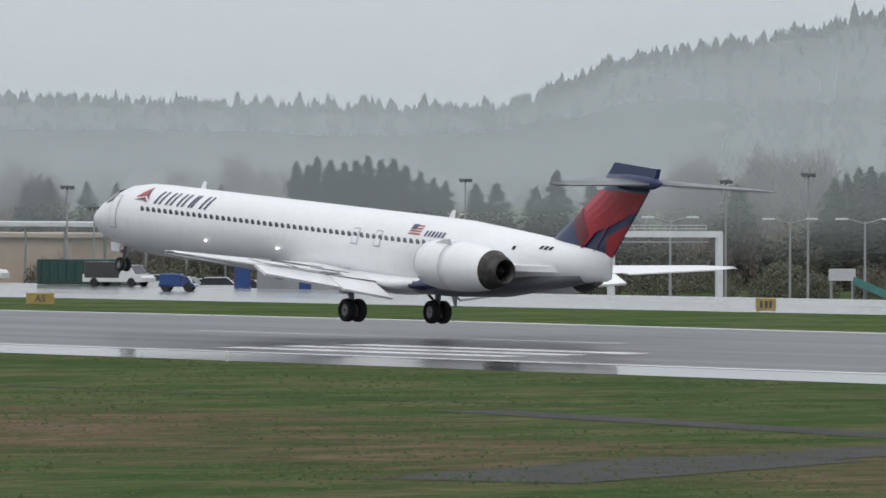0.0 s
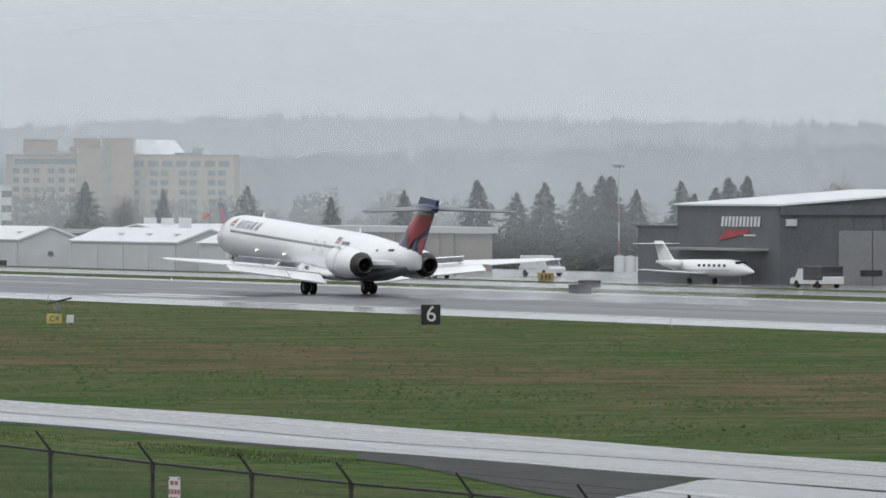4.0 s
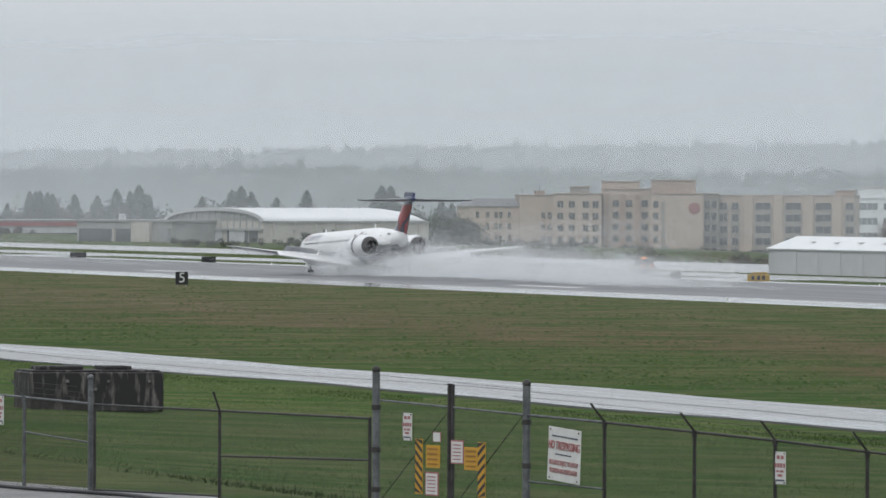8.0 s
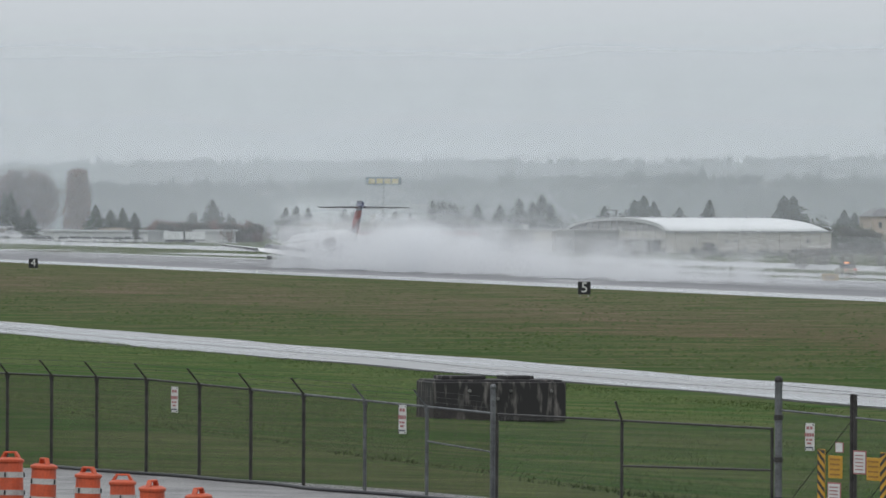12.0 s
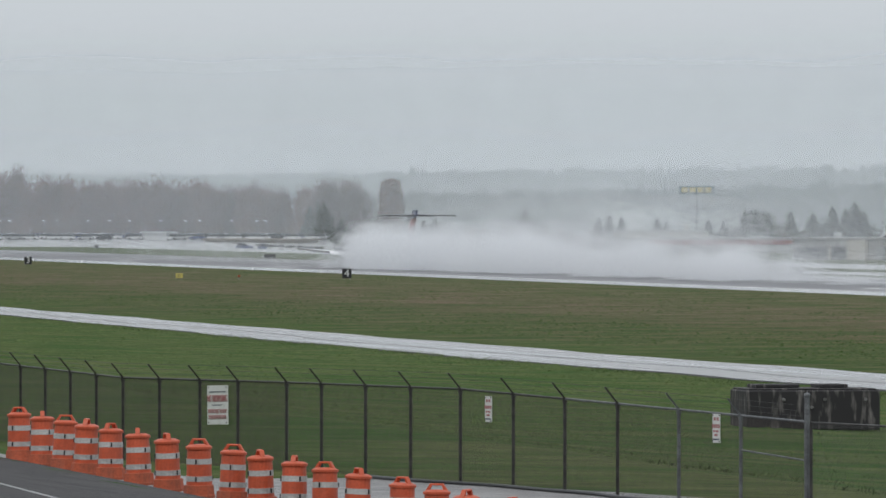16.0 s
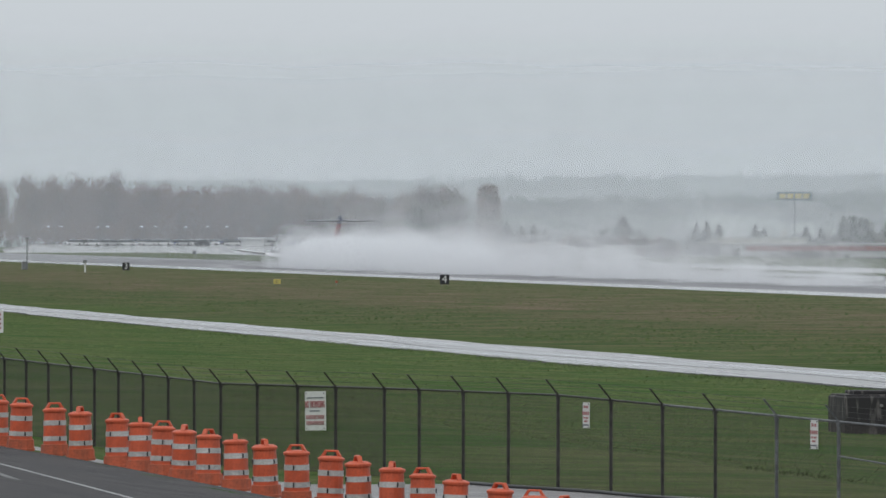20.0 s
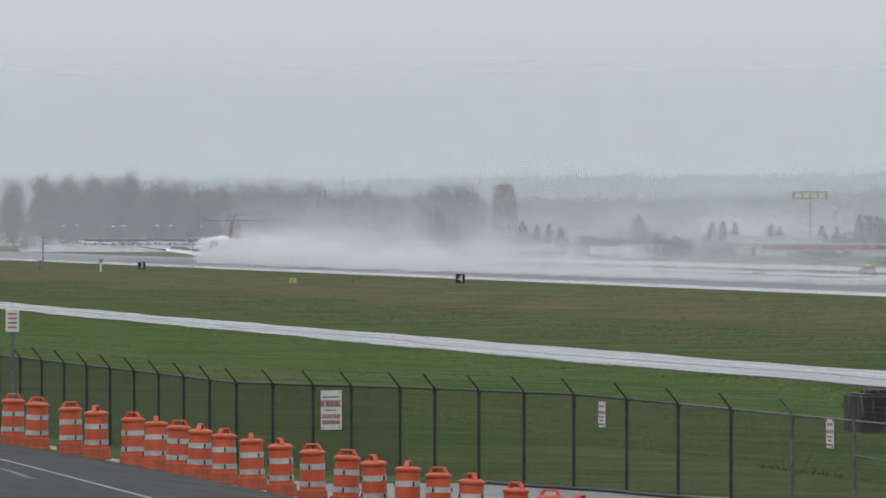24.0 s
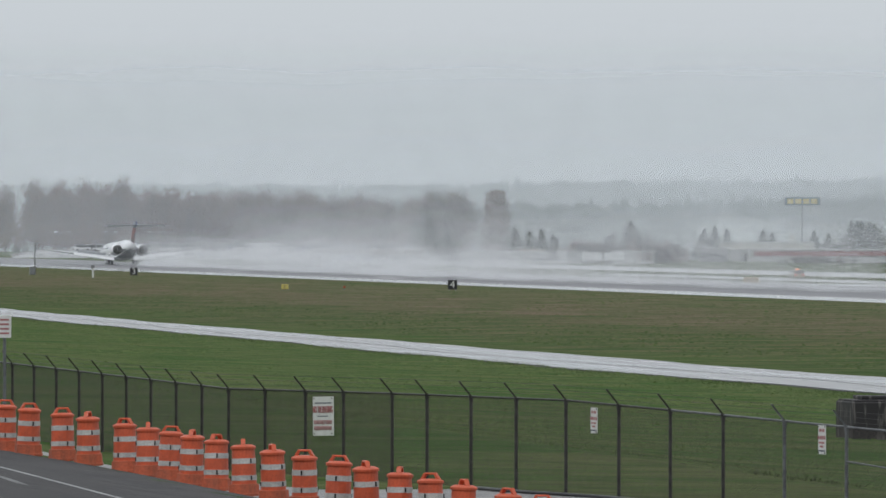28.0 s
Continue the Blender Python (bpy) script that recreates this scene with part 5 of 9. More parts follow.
def dome_hangar():
    lx, ly, h, rise = 27.0, 27.0, 4.1, 3.5
    b = house("arched_hangar", -592, 343, lx, ly, h, METAL_WHITE, "white arched-roof hangar with khaki folding doors on the apron", "hangar")
    n = 18
    arc = [(-lx / 2 - (lx / 2 + 0.4) * math.cos(math.pi * i / n), h + rise * math.sin(math.pi * i / n)) for i in range(n + 1)]
    outer = [(u, w) for u, w in arc]
    inner = [(-lx / 2 + (u + lx / 2) * 0.975, h + (w - h) * 0.955 - 0.05) for u, w in arc][::-1]
    part("roof_vault", prism(outer + inner, ly + 0.6, "y", -0.5), METAL_ROOF, b)
    part("arch_gable", prism([(u, w) for u, w in inner], 0.25, "y", 0.05), KHAKI, b)
    part("arch_gable", prism([(u, w) for u, w in inner], 0.25, "y", ly - 0.3), METAL_WHITE, b)
    rim = [(-lx / 2 + (u + lx / 2) * 0.93, h + (w - h) * 0.9) for u, w in arc][::-1]
    part("arch_rim", prism([(u, w) for u, w in arc] + rim, 0.35, "y", -0.6), METAL_GREY, b)
    part("lintel", box((-lx / 2, -0.15, h), (lx - 2, 0.3, 0.35)), METAL_WHITE, b)
    for i in range(7):
        x = -lx + 2.4 + i * 3.7
        d = part("folding_door", box((x, -0.10, 1.95), (3.5, 0.14, 3.7), 0.02), KHAKI, b)
        part("glazing_strip", box((x, -0.19, 3.2), (3.3, 0.06, 0.9)), METAL_WHITE, d)
        part("kick_panel", box((x, -0.19, 0.6), (3.3, 0.05, 1.0)), METAL_WHITE, d)
        part("pilot_window", box((x, -0.23, 1.0), (0.7, 0.04, 0.25)), WIN_DARK, d)
    for i in range(7):
        part("roof_vent", box((-lx / 2, 1.6 + i * 3.9, h + rise + 0.25), (0.6, 0.7, 0.5), 0.05), METAL_WHITE, b)
        part("roof_vent", box((-lx / 2 + 7.5, 2.4 + i * 3.9, h + rise * 0.83 + 0.2), (0.7, 0.7, 0.6), 0.05), METAL_WHITE, b)
    windows(b, [(7.5 + i * 1.35, 2.85) for i in range(14)], 0.95, 1.0, WIN_DARK, METAL_WHITE, "side")
    windows(b, [(6 + i * 2.2, 0.95) for i in range(5)], 1.1, 0.8, WIN_DARK, METAL_WHITE, "side")
    part("eave_band", box((0.12, ly / 2, h + 0.05), (0.3, ly, 0.3)), METAL_GREY, b)
    part("antenna_mast", rod((-1, 1.5, h), (-1, 1.5, h + 2.3), 0.08), STEEL, b)
    part("loudspeaker", box((-1, 1.3, h + 1.5), (0.8, 0.5, 0.5), 0.05), METAL_DARK, b)
    part("flue", rod((-1.5, 20, h), (-1.5, 20, h + 2.2), 0.12), METAL_DARK, b)


dome_hangar()
b = house("terminal_annex", -626, 347.3, 38.6, 10, 2.35, METAL_PALE, "pale flat-roofed aviation terminal with glazed entrance", rz=0)
flat_roof(b, 38.6, 10, 2.35, METAL_PALE, 0.5, 0.4)
part("entrance", box((-29.5, -0.12, 1.15), (3.8, 0.3, 2.3), 0.02), METAL_DARK, b)
part("entrance_glass", box((-29.5, -0.3, 1.05), (2.6, 0.1, 2.0)), WIN_DARK, b)
for x in (-31.6, -27.5):
    part("pier", box((x, -0.5, 1.15), (0.5, 0.9, 2.3), 0.03), METAL_GREY, b)
part("canopy", box((-30, -1.0, 2.2), (9.0, 2.0, 0.3), 0.03), METAL_PALE, b)
for i in range(6):
    part("name_bar", slab((-25.0 + i * 0.5, -0.06, 1.3), (-24.66 + i * 0.5, -0.06, 1.3), (-24.5 + i * 0.5, -0.06, 1.62), (-24.84 + i * 0.5, -0.06, 1.62), 0.06), BLUE, b)
for i in range(5):
    part("hazard_stripe", slab((-23.4 + i * 0.4, -0.1, 0.3), (-23.15 + i * 0.4, -0.1, 0.3), (-23.55 + i * 0.4, -0.1, 1.0), (-23.8 + i * 0.4, -0.1, 1.0), 0.04), YELLOW if i % 2 else BLACK, b)
part("upper_parapet", box((-12, 6.0, 2.95), (18, 3.0, 0.7), 0.03), METAL_WHITE, b)
g = thing("glazed_pavilion", pose(-652, 349.5, 2.05), "green glass gabled pavilion with white frame on roof", "pavilion")
part("glazed_wall", box((-2.6, 4.1, 0.65), (5.2, 8.0, 1.3)), GREEN_GLASS, g)
for sx in (0.2, -5.4):
    part("roof_glazing", slab((sx, -0.1, 1.25), (sx, 8.2, 1.25), (-2.6, 8.2, 2.75), (-2.6, -0.1, 2.75), 0.08), GREEN_GLASS, g)
part("gable_glass", prism([(0.1, 1.2), (-5.3, 1.2), (-2.6, 2.6)], 0.2, "y", -0.1), WIN_DARK, g)
for y in (-0.35, 8.1):
    for s in (1, -1):
        part("gable_frame", slab((-2.6 + s * 3.1, y, 0.95), (-2.6 + s * 2.6, y, 0.95), (-2.6 - s * 0.05, y, 2.65), (-2.6 + s * 0.05, y, 2.95), 0.4), METAL_WHITE, g)
for i in range(8):
    part("glazing_bar", rod((0.25, 0.6 + i * 1.0, 1.3), (-2.6, 0.6 + i * 1.0, 2.82), 0.045, None, 4), METAL_WHITE, g)
for i in range(6):
    part("mullion", box((0.03, 0.8 + i * 1.3, 0.65), (0.06, 0.08, 1.3)), METAL_WHITE, g)

b = house("cargo_shed", -629, 358.6, 80, 9, 4.0, METAL_WHITE, "long low white shed with dark roof", rz=0)
gable_roof(b, 80, 9, 4.0, 1.4, "x", ROOF_DARK, METAL_WHITE)
b = house("corporate_hangar", -674, 334, 15.5, 10, 4.8, METAL_WHITE, "white hangar with sliding doors and a black panel for a gap", "hangar")
gable_roof(b, 15.5, 10, 4.8, 0.7, "y", METAL_GREY, METAL_WHITE)
doors(b, (-13.2, -9.2, -3.4), 3.6, 4.3, DOOR_GREY, "front", "sliding_door")
# black panel on the closed wall: the dark inside of a gap as colour
part("door_gap", box((-6.3, -0.08, 2.15), (1.9, 0.12, 4.3)), BLACK, b)

FC = (-724.2, 319.1)
b = house("maintenance_hangar", *FC, 24, 37, 7.4, METAL_DARK, "large charcoal hangar with pale sliding doors and white roof", "hangar")
gable_roof(b, 24, 37, 7.4, 1.35, "x", METAL_ROOF, METAL_DARK, over=0.3)
part("fascia", box((0.05, 18.5, 6.9), (0.35, 37, 0.9)), METAL_DARK, b)
doors(b, [7.6 + i * 3.5 for i in range(7)], 3.4, 5.0, DOOR_SLATE, "side", "sliding_door")
for i in range(12):
    part("cladding_rib", box((0.03, 1.5 + i * 3.0, 5.9), (0.08, 0.1, 1.4)), METAL_DARK, b)
for i in range(5):
    part("door_window", box((0.16, 9.2 + i * 4.2, 1.1), (0.08, 2.2, 0.5)), WIN_DARK, b)
part("wall_lamp", box((0.12, 1.1, 5.75), (0.2, 1.1, 0.65), 0.03), DOOR_GREY, b)
for i in range(11):
    part("name_bar", slab((-13.4 + i * 0.84, -0.08, 5.35), (-12.9 + i * 0.84, -0.08, 5.35), (-12.66 + i * 0.84, -0.08, 6.3), (-13.16 + i * 0.84, -0.08, 6.3), 0.08), METAL_WHITE, b)
part("swoosh", prism([(-14.2, 4.0), (-12.6, 5.0), (-7.5, 5.1), (-6.8, 4.75)], -0.08, "y", -0.02), RED, b)
part("name_bar", box((-6.8, -0.06, 4.55), (2.6, 0.08, 0.16)), METAL_WHITE, b)
part("canopy", box((-13, -1.2, 3.25), (21, 2.6, 0.22)), METAL_GREY, b)
for i in range(3):
    part("fuel_cabinet", box((0.9, 3.2 + i * 0.95, 0.6), (0.7, 0.8, 1.1), 0.03), YELLOW_FADED, b)
b = house("hangar_annex", -748.4, 319.3, 10, 30, 5.2, METAL_DARK, "lower charcoal annex beside the large hangar")
flat_roof(b, 10, 30, 5.2, ROOF_DARK, 0.15)
b = house("white_workshop", -712, 333, 6, 11, 3.7, METAL_WHITE, "small white workshop before the charcoal hangar")
flat_roof(b, 6, 11, 3.7, METAL_WHITE)
b = house("guard_shed", -697, 334, 2.6, 3.2, 1.9, METAL_WHITE, "tiny white shed with a flat roof", "shed")
flat_roof(b, 2.6, 3.2, 1.9, METAL_WHITE, 0.4, 0.12)
part("door", box((-1.3, -0.05, 0.9), (0.9, 0.1, 1.6)), WIN_DARK, b)
b = house("tan_store", -858, 341, 46, 3.2, 4.0, TAN_DIM, "long dull tan store building with a white fascia")
flat_roof(b, 46, 3.2, 4.0, METAL_PALE, 0.5, 0.7)
for i in range(10):
    part("pilaster", box((-3 - i * 4.4, -0.12, 2.0), (0.5, 0.2, 4.0)), TAN_DIM, b)
b = house("white_hall", -1002, 346, 26, 12, 3.1, METAL_GREY, "low grey hall behind the hangars")
gable_roof(b, 26, 12, 3.1, 0.5, "x", ROOF_DARK, METAL_GREY)
b = house("white_hall", -930, 333, 20, 10, 3.8, METAL_PALE, "low white hall with roof plant behind the hangars")
gable_roof(b, 20, 10, 3.8, 0.8, "y", METAL_ROOF, METAL_PALE)
for i in range(3):
    part("roof_plant", box((-3 - i * 6.0, 3, 4.8), (1.2, 1.2, 1.1), 0.05), METAL_WHITE, b)
# rows of small hangars
for x, y, lx in ((-916, 310, 62), (-866, 311, 35), (-840, 312, 22)):
    b = house("hangar_row", x, y, lx, 7.5, 3.0, METAL_PALE, "row of pale grey hangars with wet metal roof", "hangar", base=-0.2)
    gable_roof(b, lx, 7.5, 3.0, 1.4, "x", METAL_ROOF, METAL_PALE, 0.25)
    doors(b, [-4.6 - i * 8.4 for i in range(int(lx / 8.4))], 8.1, 2.6, DOOR_GREY, "front", "bifold_door")
    part("gable_vent", box((0.05, 3.75, 1.4), (0.1, 0.6, 0.5)), METAL_DARK, b)
    for i in range(int(lx / 9)):
        part("skylight", box((-5 - i * 9, 1.9, 3.85), (1.2, 0.8, 0.08), 0, pose(0, 0, 0)), METAL_WHITE, b)


def block(name, az_l, az_r, d, el_top, depth, wall, label, yaw=0.0, category="hotel"):
    """A building that fills the directions az_l to az_r at d metres, its roof at the elevation el_top. Gives it, its length and its height."""
    x, y = ray_at(az_r, d)
    lx = d * radians(az_l - az_r) / math.cos(radians(yaw))
    h = 8.51 + d * math.tan(radians(el_top)) - ground_z(x, y)
    b = house(name, x, y, lx, depth, h, wall, label, category, (az_l + az_r) / 2 + yaw)
    return b, lx, h


def rooftop(b, l, r, depth, h, rise, wall, name="plant_room"):
    """A box on the roof between the lengths l and r, counted leftwards from the near corner."""
    part(name, box((-(l + r) / 2, depth / 2 + 1, h + rise / 2), (abs(l - r), depth, rise), 0.05), wall, b)
    part("coping", box((-(l + r) / 2, depth / 2 + 1, h + rise + 0.12), (abs(l - r) + 0.5, depth + 0.5, 0.24)), TAN, b)


# tall hotel: two window wings either side of a plain stair tower
H = 2700
b, lx, h = block("hotel_wing", 71.341, 70.915, H, 0.198, 16, TAN_PALE, "tan hotel wing with rows of blue-grey windows", 8)
flat_roof(b, lx, 16, h, TAN)
windows(b, [(-1.6 - i * 3.03, h - 4.9 - k * 2.98) for i in (0, 1.1, 2.2, 3.75, 4.8, 5.85) for k in range(6)], 1.9, 1.6, WIN_BLUE, TAN_PALE, "front")
windows(b, [(-1.1 - i * 2.0, h - 2.0) for i in range(10)], 1.75, 1.7, WIN_BLUE, METAL_GREY, "front")
part("downpipe", box((-6.6, -0.2, h / 2 - 2), (0.7, 0.4, h - 5)), METAL_GREY, b)
rooftop(b, lx - 14.2, lx - 4.3, 8, h, 4.7, TAN)
part("roof_rail", box((-lx / 2 + 2, 0.5, h + 0.7), (lx - 6, 0.12, 0.9)), METAL_GREY, b)
b, lx, h = block("hotel_core", 70.915, 70.747, H, 0.246, 18, TAN_PALE, "plain tan middle block of the hotel", 8)
flat_roof(b, lx, 18, h, TAN)
rooftop(b, 0.6, lx - 0.2, 9, h, 2.8, TAN)
b, lx, h = block("hotel_tower", 70.747, 70.538, H - 8, 0.308, 12, TAN, "tall tan hotel stair tower")
flat_roof(b, lx, 12, h, TAN)
part("corner_pier", box((-lx + 1.3, -0.25, h / 2), (2.6, 0.5, h)), TAN_DIM, b)
b, lx, h = block("hotel_wing", 70.538, 69.866, H, 0.197, 18, TAN_PALE, "tan hotel wing with white curved skylight on the roof", -6)
flat_roof(b, lx, 18, h, TAN)
windows(b, [(-3.2 - i * 4.5, h - 2.6) for i in range(7)], 3.3, 1.8, WIN_BLUE, TAN_PALE, "front")
windows(b, [(-u, h - 5.6 - k * 3.0) for u in (3.9, 7.1, 13.0, 16.2, 22.1, 25.4) for k in range(6)], 2.3, 1.7, WIN_BLUE, TAN_PALE, "front")
windows(b, [(-30.8, h - 5.6 - k * 3.0) for k in range(6)], 1.2, 1.7, WIN_BLUE, TAN_PALE, "front")
part("skylight_wall", prism([(-lx + 0.3, h), (-lx + 16.4, h), (-lx + 14.6, h + 2.4), (-lx + 12.0, h + 4.6), (-lx + 0.3, h + 4.8)], 1.0, "y", 6.0), METAL_PALE, b)
part("skylight", slab((-lx + 0.3, 0.4, h + 0.3), (-lx + 8.0, 0.4, h + 0.3), (-lx + 6.5, 6.0, h + 4.9), (-lx + 0.3, 6.0, h + 4.9), 0.2), METAL_WHITE, b, "white sloping skylight")
# glazed half: whiter opaque colour stands for the sky mirrored in the glass
part("skylight", slab((-lx + 8.1, 0.4, h + 0.3), (-lx + 16.6, 0.4, h + 0.3), (-lx + 12.2, 6.0, h + 4.9), (-lx + 6.6, 6.0, h + 4.9), 0.2), METAL_ROOF, b, "skylight glazing, sky reflection put into white")
rooftop(b, lx - 21.5, lx - 18.5, 3, h, 2.2, METAL_GREY)
part("roof_sign", box((-lx / 2 + 1.5, 0.4, h + 0.55), (9.0, 0.2, 0.7)), WIN_BLUE, b)
# long four-storey hotel
H = 2180
b, lx, h = block("long_hotel", 74.417, 74.077, H, -0.071, 18, TAN_PALE, "pale tan hotel block with a dark hipped roof", 10)
part("hipped_roof", loft([[(0.4, -0.4, h), (-lx - 0.4, -0.4, h), (-lx - 0.4, 18.4, h), (0.4, 18.4, h)], [(-0.6, 5.0, h + 2.0), (-lx + 2.4, 5.0, h + 2.0), (-lx + 2.4, 13, h + 2.0), (-0.6, 13, h + 2.0)]]), ROOF_DARK, b)
windows(b, [(-u, h - 2.2 - k * 2.9) for u in (2.7, 4.9, 6.1, 8.3, 10.9) for k in range(4)], 0.8, 1.6, WIN_DARK, TAN_PALE, "front")
b, lx, h = block("long_hotel", 74.077, 73.853, H, 0.003, 18, TAN_PALE, "plain tan hotel block with roof plant", 4)
flat_roof(b, lx, 18, h, TAN)
windows(b, [(-u, h - 5.1 - k * 3.0) for u in (0.9, 2.5) for k in range(4)], 1.0, 1.6, WIN_DARK, TAN_PALE, "front")
rooftop(b, 2.0, 4.4, 5, h, 1.0, TAN)
part("roof_antenna", rod((-3.2, 5, h), (-3.2, 5, h + 3.0), 0.12), METAL_DARK, b)
part("roof_antenna", rod((-lx + 1.0, 5, h), (-lx + 1.0, 5, h + 1.8), 0.1), METAL_DARK, b)
b, lx, h = block("long_hotel", 73.853, 73.531, H - 6, 0.013, 18, TAN_PALE, "tan hotel wing with columns of dark windows")
flat_roof(b, lx, 18, h, TAN)
windows(b, [(-u, h - 2.6 - k * 3.0) for u in (1.5, 4.0, 7.5, 10.4) for k in range(6)], 1.5, 1.7, WIN_DARK, TAN_PALE, "front")
rooftop(b, 3.0, 8.0, 6, h, 1.8, TAN_DIM)
b, lx, h = block("long_hotel", 73.531, 73.199, H, 0.046, 18, TAN_PALE, "tan hotel wing with stepped bays and a roof block")
flat_roof(b, lx, 18, h, TAN)
rooftop(b, 2.9, lx, 12, h, 1.9, TAN_PALE, "parapet_block")
windows(b, [(-u, h - 3.6 - k * 3.0) for u in (1.6, 5.6, 9.0) for k in range(6)], 1.5, 1.7, WIN_DARK, TAN_PALE, "front")
for u in (3.5, 7.3, 11.5):
    part("bay", box((-u, -0.5, h / 2 - 0.6), (1.3, 1.0, h - 1.2)), TAN, b)
b, lx, h = block("long_hotel", 73.199, 72.849, H - 10, 0.016, 20, TAN_PALE, "plain tan hotel tower with a round red emblem")
flat_roof(b, lx, 20, h, TAN)
rooftop(b, 2.0, lx, 12, h, 3.4, TAN, "parapet_block")
bm = bmesh.new()
bmesh.ops.create_cone(bm, cap_ends=True, segments=28, radius1=1.45, radius2=1.45, depth=0.15, matrix=pose(-2.3, -0.1, h - 3.6, 90, 0, 0))
part("emblem", bm, BRICK_RED, b, "round red emblem")
windows(b, [(-lx + 1.2, h - 2.6 - k * 3.0) for k in range(6)], 1.2, 1.7, WIN_DARK, TAN_PALE, "front")
# flat dimmer strip on the wall: a recess's shade put into the colour
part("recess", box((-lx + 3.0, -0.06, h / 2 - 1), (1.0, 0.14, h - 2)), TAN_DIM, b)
# stair bay's shade is put into its wall colour
b, lx, h = block("long_hotel", 72.849, 72.749, H, 0.016, 18, TAN_DIM, "recessed stair bay of the hotel, shade put into its tan")
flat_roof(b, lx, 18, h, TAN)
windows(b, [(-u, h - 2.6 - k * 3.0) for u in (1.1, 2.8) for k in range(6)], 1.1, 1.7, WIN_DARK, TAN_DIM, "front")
b, lx, h = block("long_hotel", 72.749, 71.844, H, 0.006, 18, TAN_PALE, "long tan hotel wing with paired dark windows", -5)
flat_roof(b, lx, 18, h, TAN)
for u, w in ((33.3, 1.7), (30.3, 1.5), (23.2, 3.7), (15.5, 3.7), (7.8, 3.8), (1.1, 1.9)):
    # dimmer strips behind the windows paint the recesses' shade; the wall stays flat
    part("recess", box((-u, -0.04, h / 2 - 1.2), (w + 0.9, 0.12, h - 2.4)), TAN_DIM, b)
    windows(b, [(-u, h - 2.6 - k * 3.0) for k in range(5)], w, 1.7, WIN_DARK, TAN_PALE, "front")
for u in (27.0, 19.3, 11.6, 4.3):
    part("buttress", box((-u, -0.35, h / 2), (2.4, 0.7, h), 0.05), TAN_PALE, b)
rooftop(b, 0.0, 5.0, 8, h, 1.3, TAN)
b, lx, h = block("office_block", 71.835, 71.355, 2550, -0.008, 20, METAL_WHITE, "white flat-roofed office block with square windows", 0, "office")
flat_roof(b, lx, 20, h, METAL_WHITE)
windows(b, [(-u, h - 2.4 - k * 4.4) for u in (1.3, 6.7, 11.5, 16.3, 19.5) for k in range(4)], 3.0, 2.0, WIN_DARK, METAL_WHITE, "front")
rooftop(b, 7.0, 20.5, 8, h, 3.1, METAL_WHITE)


